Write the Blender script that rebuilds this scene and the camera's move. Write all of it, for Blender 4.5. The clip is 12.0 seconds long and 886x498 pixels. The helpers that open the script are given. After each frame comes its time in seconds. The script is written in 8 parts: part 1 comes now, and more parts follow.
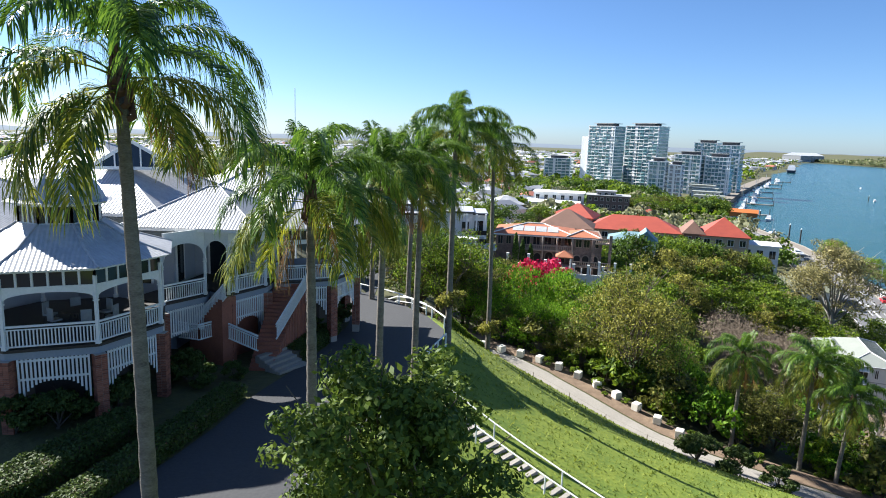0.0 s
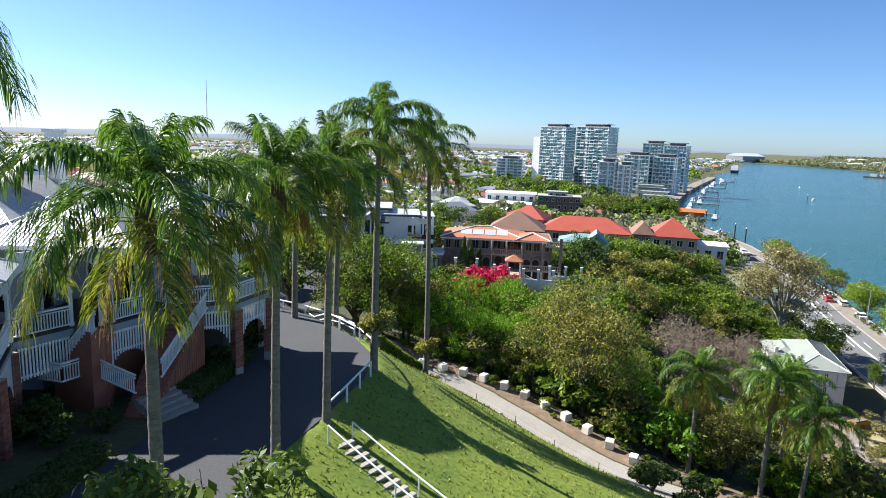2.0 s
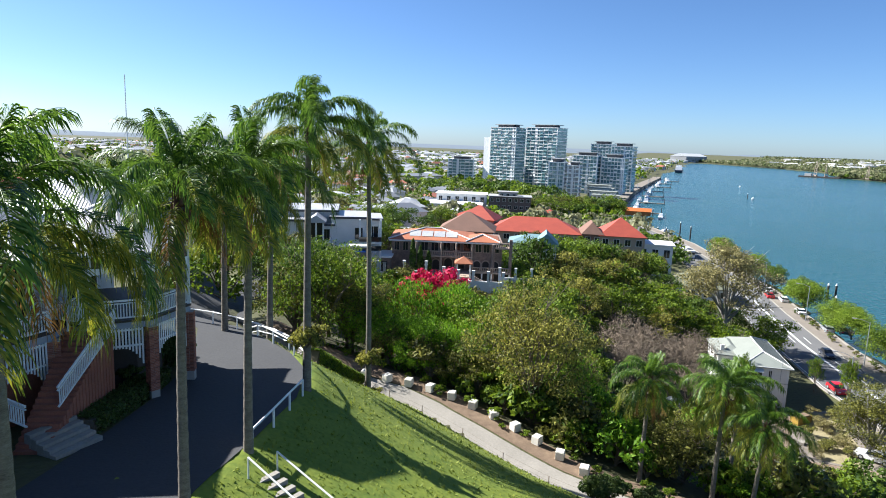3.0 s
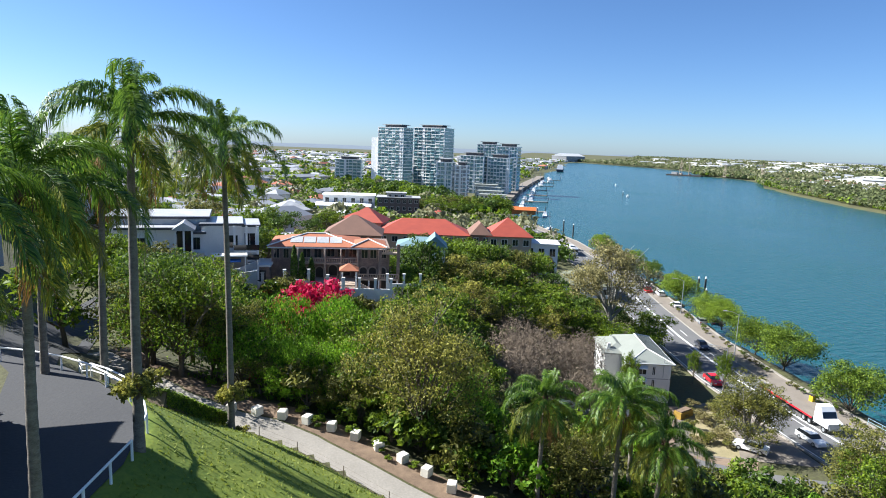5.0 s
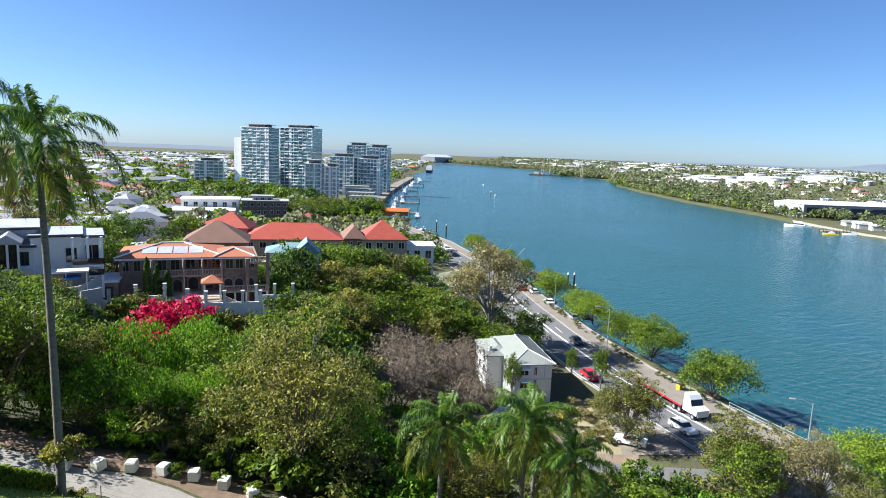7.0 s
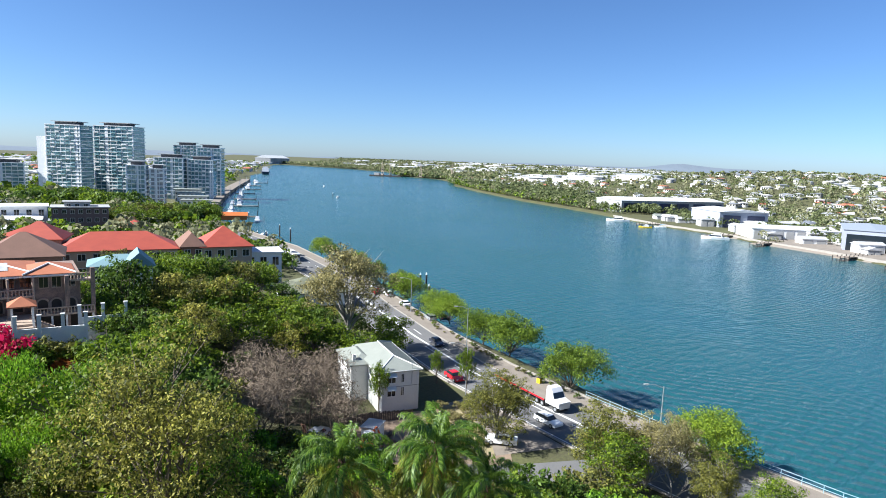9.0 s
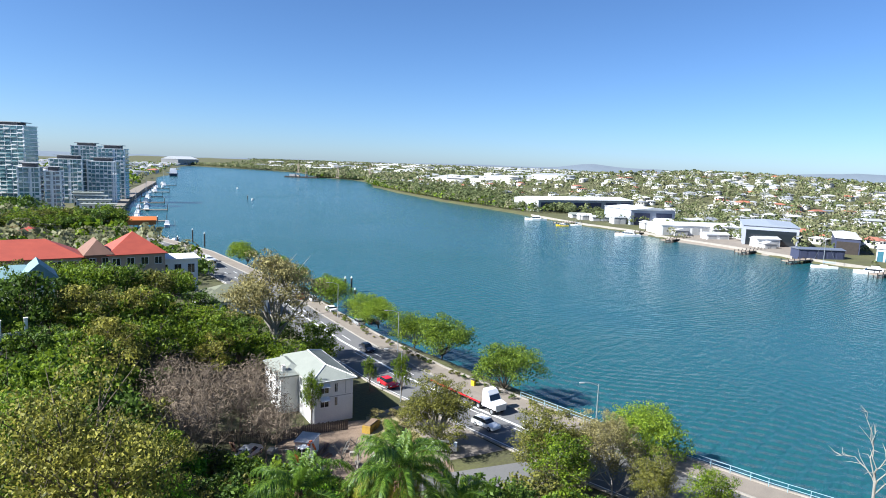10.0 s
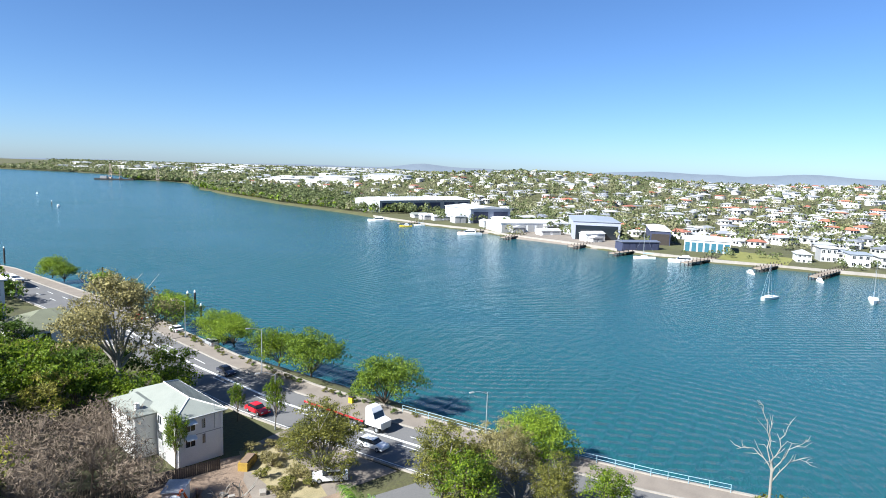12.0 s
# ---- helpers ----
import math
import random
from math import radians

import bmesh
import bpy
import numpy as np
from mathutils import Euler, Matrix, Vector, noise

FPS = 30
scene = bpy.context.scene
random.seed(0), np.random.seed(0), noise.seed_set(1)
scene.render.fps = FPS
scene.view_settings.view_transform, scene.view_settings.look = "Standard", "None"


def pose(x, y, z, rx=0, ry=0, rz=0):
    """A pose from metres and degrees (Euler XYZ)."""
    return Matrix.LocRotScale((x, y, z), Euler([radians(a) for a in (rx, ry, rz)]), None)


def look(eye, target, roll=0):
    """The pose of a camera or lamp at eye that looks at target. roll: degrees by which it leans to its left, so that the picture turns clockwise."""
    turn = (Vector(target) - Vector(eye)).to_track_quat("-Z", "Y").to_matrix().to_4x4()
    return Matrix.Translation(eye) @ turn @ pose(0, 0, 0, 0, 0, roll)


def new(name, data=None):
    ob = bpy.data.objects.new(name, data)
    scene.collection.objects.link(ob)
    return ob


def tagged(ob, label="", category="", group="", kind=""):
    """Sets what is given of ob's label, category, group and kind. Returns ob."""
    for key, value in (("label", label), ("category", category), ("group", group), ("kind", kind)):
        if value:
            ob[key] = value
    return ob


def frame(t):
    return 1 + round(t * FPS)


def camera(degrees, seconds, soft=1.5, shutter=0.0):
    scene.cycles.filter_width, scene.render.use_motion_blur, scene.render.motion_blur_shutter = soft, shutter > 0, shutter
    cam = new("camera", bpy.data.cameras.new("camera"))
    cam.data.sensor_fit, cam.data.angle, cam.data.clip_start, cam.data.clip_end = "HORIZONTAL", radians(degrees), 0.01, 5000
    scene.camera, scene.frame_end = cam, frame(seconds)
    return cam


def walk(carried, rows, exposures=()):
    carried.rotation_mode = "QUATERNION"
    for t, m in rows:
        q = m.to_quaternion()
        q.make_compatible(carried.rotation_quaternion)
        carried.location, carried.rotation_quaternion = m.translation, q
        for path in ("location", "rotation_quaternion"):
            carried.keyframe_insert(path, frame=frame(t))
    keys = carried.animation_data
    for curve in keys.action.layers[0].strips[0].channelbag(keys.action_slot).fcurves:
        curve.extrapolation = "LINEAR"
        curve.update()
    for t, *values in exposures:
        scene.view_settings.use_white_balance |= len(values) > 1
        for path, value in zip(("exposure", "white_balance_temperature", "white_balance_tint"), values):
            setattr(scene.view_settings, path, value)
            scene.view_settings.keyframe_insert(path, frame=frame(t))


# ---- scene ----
cam = camera(69.7, 12.0, 0.95)
METRES, EYE = 35.0, 41.5
ROWS = [
    (0.0, 0.0, 0.0, 0.0, 0.34, -9.89, -1.96),
    (0.5, 0.0126, 0.0409, 0.0018, -0.01, -9.87, -1.95),
    (1.0, 0.0258, 0.0802, 0.0009, -0.82, -9.83, -1.97),
    (1.5, 0.0387, 0.1183, -0.0002, -2.14, -9.76, -2.02),
    (2.0, 0.052, 0.1546, -0.0008, -3.77, -9.7, -2.04),
    (2.5, 0.0664, 0.1889, -0.0004, -5.74, -9.61, -2.05),
    (3.0, 0.0814, 0.2243, -0.0015, -8.05, -9.51, -2.1),
    (5.0, 0.1359, 0.362, 0.0025, -17.94, -9.14, -2.22),
    (5.5, 0.1482, 0.3966, 0.0036, -20.67, -9.02, -2.24),
    (6.0, 0.1585, 0.4298, 0.0029, -23.44, -8.88, -2.24),
    (6.5, 0.1656, 0.4649, 0.0006, -26.4, -8.74, -2.25),
    (8.5, 0.1666, 0.6092, -0.0085, -40.18, -8.11, -2.24),
    (9.0, 0.1648, 0.6478, -0.0097, -43.95, -7.95, -2.21),
    (9.5, 0.165, 0.6904, -0.0104, -47.73, -7.79, -2.16),
    (10.0, 0.167, 0.7368, -0.0094, -51.37, -7.62, -2.06),
    (10.5, 0.1703, 0.7882, -0.0057, -55.04, -7.5, -2.03),
    (11.0, 0.1729, 0.8415, -0.0008, -58.7, -7.38, -1.98),
    (11.5, 0.1771, 0.9032, 0.0041, -62.5, -7.25, -1.92),
    (12.0, 0.1867, 0.968, 0.0092, -66.26, -7.14, -1.82),
]
walk(cam, [(t, pose(METRES * x, METRES * y, EYE + METRES * z, 90 + pitch, roll, yaw)) for t, x, y, z, yaw, pitch, roll in ROWS],
     [(0.0, 1.54, 6000, 9), (3.0, 1.47, 5950, 9), (6.0, 1.41, 5850, 9), (9.0, 1.40, 5800, 9), (12.0, 1.44, 5800, 9)])

# ---- daylight ----
SUN_EL, SUN_FROM = 38.0, Vector((-0.85, 0.53, 0)).normalized()
world = bpy.data.worlds.new("sky")
scene.world = world
world.use_nodes = True
wn = world.node_tree
sky = wn.nodes.new("ShaderNodeTexSky")
sky.sky_type, sky.sun_disc = "NISHITA", False
sky.sun_elevation = radians(SUN_EL)
sky.sun_rotation = math.atan2(SUN_FROM.x, SUN_FROM.y)
sky.air_density, sky.dust_density, sky.ozone_density = 0.75, 0.35, 7.0
wn.links.new(sky.outputs[0], wn.nodes["Background"].inputs[0])
wn.nodes["Background"].inputs[1].default_value = 0.055
sun = new("sun", bpy.data.lights.new("sun", "SUN"))
sun.data.energy, sun.data.angle, sun.data.color = 5.0, radians(0.5), (1.0, 0.94, 0.84)
to_sun = SUN_FROM * math.cos(radians(SUN_EL)) + Vector((0, 0, math.sin(radians(SUN_EL))))
sun.matrix_basis = look(to_sun * 500, (0, 0, 0))

# ---- materials ----


def mat(name, c1, c2=None, rough=0.7, scale=1.0, fine=12.0, metal=0.0, bump=0.2, spec=0.4, island=0.0, trans=0.0, stretch=(1, 1, 1)):
    """A surface with two scales of variation between two colours, and fine relief."""
    m = bpy.data.materials.new(name)
    m.use_nodes = True
    n, li = m.node_tree.nodes, m.node_tree.links
    b = n["Principled BSDF"]
    c2 = c2 or tuple(0.75 * v for v in c1)
    geo = n.new("ShaderNodeNewGeometry")
    vec = n.new("ShaderNodeMapping")
    vec.inputs["Scale"].default_value = stretch
    li.new(geo.outputs["Position"], vec.inputs["Vector"])
    big, small = n.new("ShaderNodeTexNoise"), n.new("ShaderNodeTexNoise")
    for t, s, d in ((big, scale, 3), (small, scale * fine, 4)):
        t.inputs["Scale"].default_value, t.inputs["Detail"].default_value = s, d
        li.new(vec.outputs[0], t.inputs["Vector"])
    add = n.new("ShaderNodeMath")
    add.operation = "MULTIPLY_ADD"
    add.inputs[1].default_value = 0.5
    li.new(big.outputs[0], add.inputs[0])
    half = n.new("ShaderNodeMath")
    half.operation = "MULTIPLY"
    half.inputs[1].default_value = 0.5
    li.new(small.outputs[0], half.inputs[0])
    li.new(half.outputs[0], add.inputs[2])
    last = add.outputs[0]
    if island:
        isl = n.new("ShaderNodeMath")
        isl.operation = "MULTIPLY_ADD"
        isl.inputs[1].default_value = island
        li.new(geo.outputs["Random Per Island"], isl.inputs[0])
        shift = n.new("ShaderNodeMath")
        shift.operation = "SUBTRACT"
        shift.inputs[1].default_value = island / 2
        li.new(last, shift.inputs[0])
        li.new(shift.outputs[0], isl.inputs[2])
        last = isl.outputs[0]
    ramp = n.new("ShaderNodeValToRGB")
    ramp.color_ramp.elements[0].position, ramp.color_ramp.elements[1].position = 0.3, 0.7
    ramp.color_ramp.elements[0].color, ramp.color_ramp.elements[1].color = (*c2, 1), (*c1, 1)
    li.new(last, ramp.inputs[0])
    li.new(ramp.outputs[0], b.inputs["Base Color"])
    b.inputs["Roughness"].default_value, b.inputs["Metallic"].default_value = rough, metal
    b.inputs["Specular IOR Level"].default_value = spec
    if bump:
        bp = n.new("ShaderNodeBump")
        bp.inputs["Strength"].default_value, bp.inputs["Distance"].default_value = bump, 0.4 / (scale * fine)
        li.new(small.outputs[0], bp.inputs["Height"])
        li.new(bp.outputs[0], b.inputs["Normal"])
    if trans:
        tr, mix = n.new("ShaderNodeBsdfTranslucent"), n.new("ShaderNodeMixShader")
        li.new(ramp.outputs[0], tr.inputs[0])
        mix.inputs[0].default_value = trans
        li.new(b.outputs[0], mix.inputs[1])
        li.new(tr.outputs[0], mix.inputs[2])
        li.new(mix.outputs[0], n["Material Output"].inputs[0])
    return m


WHITE = mat("white_paint", (0.82, 0.82, 0.80), (0.66, 0.67, 0.66), 0.5, 0.7, 14, bump=0.08)
ROOF = mat("pale_metal_roof", (0.52, 0.52, 0.52), (0.31, 0.31, 0.32), 0.42, 0.45, 9, bump=0.05, spec=0.5)
FASCIA = mat("grey_fascia", (0.30, 0.33, 0.38), (0.24, 0.27, 0.31), 0.6)
BRICK = mat("red_brick", (0.34, 0.13, 0.08), (0.20, 0.075, 0.05), 0.85, 1.5, 8, bump=0.4, island=0.6)
MORTAR = mat("mortar", (0.42, 0.38, 0.33), None, 0.95, 3)
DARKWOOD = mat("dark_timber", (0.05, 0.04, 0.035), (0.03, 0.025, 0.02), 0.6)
# wall colour with the verandah's bluish shade worked into it
INNER = mat("shaded_verandah_wall", (0.42, 0.45, 0.50), (0.34, 0.37, 0.42), 0.7)
GLASSDARK = mat("dark_window_glass", (0.02, 0.025, 0.03), (0.015, 0.02, 0.025), 0.06, spec=0.6, bump=0)
ASPHALT = mat("asphalt", (0.060, 0.060, 0.062), (0.042, 0.042, 0.045), 0.9, 0.12, 60, bump=0.3)
ROADMAT = mat("road_asphalt", (0.16, 0.155, 0.15), (0.11, 0.11, 0.11), 0.9, 0.15, 30, bump=0.2)
CONCRETE = mat("concrete", (0.34, 0.31, 0.27), (0.23, 0.21, 0.18), 0.9, 0.5, 14, bump=0.2)
PAVER = mat("pavement_sand", (0.25, 0.215, 0.175), (0.165, 0.14, 0.115), 0.9, 0.4, 20)
GRASSBLADE = mat("grass_blades", (0.26, 0.29, 0.035), (0.14, 0.19, 0.022), 0.7, 0.4, 12, island=0.7, trans=0.3, bump=0)
LAWN = mat("lawn_grass", (0.205, 0.24, 0.022), (0.08, 0.135, 0.012), 0.9, 0.35, 11, bump=0.35)
BARK = mat("palm_bark", (0.25, 0.22, 0.18), (0.085, 0.072, 0.058), 0.9, 2.5, 6, stretch=(1, 1, 3.0), bump=0.6)
FROND = mat("palm_leaf", (0.17, 0.27, 0.028), (0.035, 0.09, 0.011), 0.42, 0.5, 6, island=0.6, trans=0.38, bump=0)
OLDFROND = mat("yellowing_palm_leaf", (0.33, 0.32, 0.03), (0.07, 0.13, 0.016), 0.5, 0.5, 6, island=0.6, trans=0.4, bump=0)
DEADFROND = mat("dead_palm_leaf", (0.32, 0.17, 0.05), (0.20, 0.11, 0.035), 0.8, 1, 8, island=0.5, trans=0.25, bump=0)
SHAFT = mat("palm_leaf_bases", (0.16, 0.085, 0.06), (0.09, 0.05, 0.04), 0.9, 3, 6, bump=0.5)
TRUNK = mat("grey_bark", (0.17, 0.135, 0.10), (0.085, 0.07, 0.05), 0.9, 2, 8, bump=0.6)
STONE = mat("white_stone_block", (0.78, 0.74, 0.66), (0.62, 0.58, 0.50), 0.85, 2.5, 8)
MULCH = mat("mulch", (0.25, 0.175, 0.115), (0.11, 0.075, 0.05), 0.95, 2, 10, bump=0.8)
REDROOF = mat("red_tile_roof", (0.42, 0.085, 0.05), (0.30, 0.06, 0.04), 0.6, 0.4, 20, bump=0.3, stretch=(1, 1, 3))
ORANGEROOF = mat("terracotta_roof", (0.44, 0.16, 0.075), (0.30, 0.105, 0.055), 0.7, 0.5, 20, bump=0.4)
BROWNROOF = mat("brown_tile_roof", (0.22, 0.12, 0.085), (0.15, 0.085, 0.06), 0.8, 0.5, 20)
BLUEROOF = mat("blue_green_roof", (0.20, 0.31, 0.33), (0.15, 0.24, 0.26), 0.65, 0.4, 14)
TANWALL = mat("tan_render", (0.42, 0.33, 0.26), (0.33, 0.26, 0.20), 0.85, 0.6)
PINKBRICK = mat("pink_brown_brick", (0.26, 0.155, 0.12), (0.17, 0.10, 0.08), 0.9, 1.0, 16)
GREYWALL = mat("grey_render", (0.38, 0.38, 0.37), (0.29, 0.29, 0.29), 0.8, 0.5)
STEEL = mat("galvanised_steel", (0.45, 0.47, 0.48), (0.36, 0.38, 0.40), 0.45, metal=0.6)
BLUERAIL = mat("blue_grey_rail", (0.30, 0.45, 0.52), (0.24, 0.36, 0.42), 0.5)
TOWERGLASS = mat("blue_tower_glass", (0.25, 0.40, 0.43), (0.06, 0.15, 0.18), 0.12, 0.12, 5, spec=0.9, bump=0, metal=0.2)


def leaf(name, c1, c2, trans=0.3):
    return mat(name, c1, c2, 0.6, 0.25, 9, island=0.45, trans=trans, bump=0, spec=0.25)


LEAF_DARK = leaf("dark_green_leaves", (0.125, 0.20, 0.024), (0.022, 0.05, 0.008), 0.34)
LEAF_MID = leaf("green_leaves", (0.22, 0.30, 0.018), (0.032, 0.075, 0.008), 0.38)
LEAF_LIME = leaf("bright_green_leaves", (0.25, 0.43, 0.022), (0.05, 0.13, 0.010), 0.42)
LEAF_OLIVE = leaf("olive_leaves", (0.25, 0.245, 0.045), (0.05, 0.06, 0.018), 0.32)
LEAF_YELLOW = leaf("yellow_green_leaves", (0.38, 0.355, 0.06), (0.065, 0.075, 0.02), 0.34)
LEAF_GREY = leaf("grey_brown_leaves", (0.38, 0.33, 0.13), (0.13, 0.12, 0.05), 0.3)
LEAF_PINK = leaf("magenta_bracts", (0.62, 0.02, 0.10), (0.36, 0.01, 0.05), 0.35)
LEAF_ORANGE = leaf("orange_leaves", (0.40, 0.12, 0.02), (0.17, 0.08, 0.015))
TWIG = mat("bare_twigs", (0.22, 0.17, 0.12), (0.12, 0.092, 0.066), 0.9, 1, 6, bump=0)
DEADWOOD = mat("bleached_dead_wood", (0.34, 0.315, 0.28), (0.19, 0.175, 0.15), 0.85, 1, 8)
HEDGE = leaf("clipped_hedge_leaves", (0.09, 0.13, 0.026), (0.04, 0.065, 0.013), 0.25)

# ---- mesh helpers ----


class Shape:
    """Collects faces in world metres."""

    def __init__(self):
        self.v, self.f = [], []

    def face(self, *pts):
        i = len(self.v)
        self.v += [tuple(p) for p in pts]
        self.f.append(tuple(range(i, i + len(pts))))
        return self

    def solid(self, verts, faces):
        i = len(self.v)
        self.v += [tuple(p) for p in verts]
        self.f += [tuple(i + k for k in f) for f in faces]
        return self

    def box(self, x, y, z, sx, sy, sz, turn=0.0):
        """A box standing on z, centred on x, y."""
        c, s = math.cos(radians(turn)), math.sin(radians(turn))
        p = [(x + c * a * sx / 2 - s * b * sy / 2, y + s * a * sx / 2 + c * b * sy / 2, z + h * sz) for h in (0, 1) for a, b in ((-1, -1), (1, -1), (1, 1), (-1, 1))]
        return self.solid(p, [(3, 2, 1, 0), (4, 5, 6, 7), (0, 1, 5, 4), (1, 2, 6, 5), (2, 3, 7, 6), (3, 0, 4, 7)])

    def beam(self, a, b, w, h):
        """A bar of width w and height h from a to b."""
        a, b = Vector(a), Vector(b)
        d = (b - a).normalized()
        side = d.cross(Vector((0, 0, 1)))
        side = side.normalized() if side.length > 1e-4 else Vector((1, 0, 0))
        up = side.cross(d)
        s, u = side * w / 2, up * h / 2
        p = [q + k for q in (a, b) for k in (-s - u, s - u, s + u, -s + u)]
        return self.solid(p, [(0, 1, 2, 3), (7, 6, 5, 4), (0, 4, 5, 1), (1, 5, 6, 2), (2, 6, 7, 3), (3, 7, 4, 0)])

    def tube(self, pts, radii, n=8, caps=True):
        """A round tapered tube through pts."""
        pts = [Vector(p) for p in pts]
        i = len(self.v)
        for k, p in enumerate(pts):
            d = (pts[min(k + 1, len(pts) - 1)] - pts[max(k - 1, 0)]).normalized()
            side = d.cross(Vector((0.31, 0.9, 0.1))).normalized()
            up = side.cross(d)
            for j in range(n):
                a = 2 * math.pi * j / n
                self.v.append(tuple(p + (side * math.cos(a) + up * math.sin(a)) * radii[k]))
        for k in range(len(pts) - 1):
            for j in range(n):
                q = i + k * n
                self.f.append((q + j, q + (j + 1) % n, q + n + (j + 1) % n, q + n + j))
        if caps:
            self.f.append(tuple(i + j for j in reversed(range(n))))
            self.f.append(tuple(i + (len(pts) - 1) * n + j for j in range(n)))
        return self

    def prism(self, ring, z0, z1):
        """An upright prism on the ring of x, y points (counter-clockwise)."""
        n = len(ring)
        p = [(x, y, z0) for x, y in ring] + [(x, y, z1) for x, y in ring]
        return self.solid(p, [tuple(reversed(range(n))), tuple(range(n, 2 * n))] + [(j, (j + 1) % n, n + (j + 1) % n, n + j) for j in range(n)])

    def mesh(self, name, material, smooth=False, weld=False):
        me = bpy.data.meshes.new(name)
        me.from_pydata(self.v, [], self.f)
        if weld:
            bm = bmesh.new()
            bm.from_mesh(me)
            bmesh.ops.remove_doubles(bm, verts=bm.verts[:], dist=0.001)
            bm.to_mesh(me)
            bm.free()
        me.materials.append(material)
        if smooth:
            me.shade_smooth()
        return me


def thing(name, at, label, category, group="", kind=""):
    ob = new(name)
    ob.empty_display_size = 0.1
    ob.matrix_basis = Matrix.Translation(at)
    return tagged(ob, label, category, group, kind)


def part(name, shape, material, parent, label="", smooth=False):
    """One mesh under a thing or a part; the shape is in world metres."""
    me = shape if isinstance(shape, bpy.types.Mesh) else shape.mesh(name, material, smooth)
    ob = new(name, me)
    ob.parent = parent
    base = parent.matrix_basis if parent.parent is None else parent.parent.matrix_basis
    ob.matrix_parent_inverse = base.inverted() if parent.parent is None else Matrix.Identity(4)
    if parent.parent is not None:
        ob.matrix_parent_inverse = parent.matrix_basis.inverted()
    return tagged(ob, label)


def setting(name, shape, material, label, category, smooth=False):
    me = shape if isinstance(shape, bpy.types.Mesh) else shape.mesh(name, material, smooth)
    return tagged(new(name, me), label, category, kind="structure")


def pydata(name, verts, faces, material, smooth=False):
    """A mesh from numpy arrays: faces all triangles or all quads."""
    me = bpy.data.meshes.new(name)
    verts, faces = np.asarray(verts, dtype=np.float32), np.asarray(faces, dtype=np.int32)
    k = faces.shape[1]
    me.vertices.add(len(verts))
    me.vertices.foreach_set("co", verts.ravel())
    me.loops.add(faces.size)
    me.loops.foreach_set("vertex_index", faces.ravel())
    me.polygons.add(len(faces))
    me.polygons.foreach_set("loop_start", np.arange(0, faces.size, k, dtype=np.int32))
    me.materials.append(material)
    me.update(calc_edges=True)
    if smooth:
        me.shade_smooth()
    return me


# ---- the lie of the land ----
def curve(v, xs, ys):
    return float(np.interp(v, xs, ys))


ROAD_Y = (-600, -100, 40, 60, 80, 100, 125, 150, 175, 260, 350)
ROAD_X = (90, 82, 81.5, 83, 86, 89.5, 97, 106, 116, 139, 150)
NEAR_Y = (-600, 0, 40, 65, 90, 125, 150, 175, 260, 348, 405, 466, 578, 720, 868, 1109, 1259, 1587, 2100, 2357, 2600)
NEAR_X = (100, 89, 89, 96.5, 101.5, 108, 119, 129, 149, 164, 177, 205, 265, 347, 436, 565, 668, 858, 1161, 1402, 1900)
FAR_Y = (-600, -34, 39, 82, 118, 158, 190, 234, 277, 334, 380, 468, 625, 800, 975, 1110, 1165, 1285, 1540, 1700, 2066, 2250, 2600)
FAR_X = (430, 341, 348, 361, 381, 397, 420, 434, 458, 492, 515, 558, 655, 775, 935, 965, 945, 1080, 1220, 1262, 1290, 1300, 1320)
PATH = [(-30, 300), (-20, 130), (-8, 78), (-0.1, 64.6), (4.5, 60.7), (7.0, 59.3), (9.7, 57.1), (12.6, 53.9), (15.1, 50.9), (17.6, 48.1), (20.5, 45.6), (25, 42.6), (34, 37.5), (46, 29), (58, 11), (64, -60)]
PATH_Z = ((0, 20, 34, 43, 50, 57, 60, 66, 82, 120), (14.5, 15.6, 16.8, 17.5, 18.3, 19.6, 20.4, 21.5, 20.8, 20.0))
YARD_Z = ((20, 32, 36, 46, 60), (28.4, 28.2, 27.9, 27.4, 27.3))


def road_x(y):
    return curve(y, ROAD_Y, ROAD_X)


CREST = [(-60, 300), (-34, 130), (-18, 72), (-9.5, 58.5), (-5.3, 55.2), (-3.6, 53.4), (-2.3, 51.6), (-0.6, 49.0), (0.6, 46.2), (0.75, 43.5), (0.55, 41.3), (-0.1, 39), (-1.25, 35.2), (-1.9, 33.4), (-2.6, 30.8), (-3.3, 27.4), (-4.2, 22.5), (-5.2, 16), (-9, 0), (-30, -60)]


def path_side(x, y):
    """Distance from the garden path: positive on the house's side."""
    return side_of(PATH, x, y)


def side_of(line, x, y):
    best, sign = 1e9, 1
    for (ax, ay), (bx, by) in zip(line, line[1:]):
        dx, dy = bx - ax, by - ay
        t = max(0.0, min(1.0, ((x - ax) * dx + (y - ay) * dy) / (dx * dx + dy * dy)))
        ex, ey = x - ax - t * dx, y - ay - t * dy
        d = ex * ex + ey * ey
        if d < best:
            best, sign = d, (-1 if dx * ey - dy * ex > 0 else 1)
    return sign * math.sqrt(best)


def smooth(t):
    t = max(0.0, min(1.0, t))
    return t * t * (3 - 2 * t)


def level_strip(y):
    """How far the level ground reaches inland from the road: a verge, and a yard by the flats."""
    return 13.0 + 19.0 * smooth((y - 60) / 12) * (1 - smooth((y - 106) / 14))


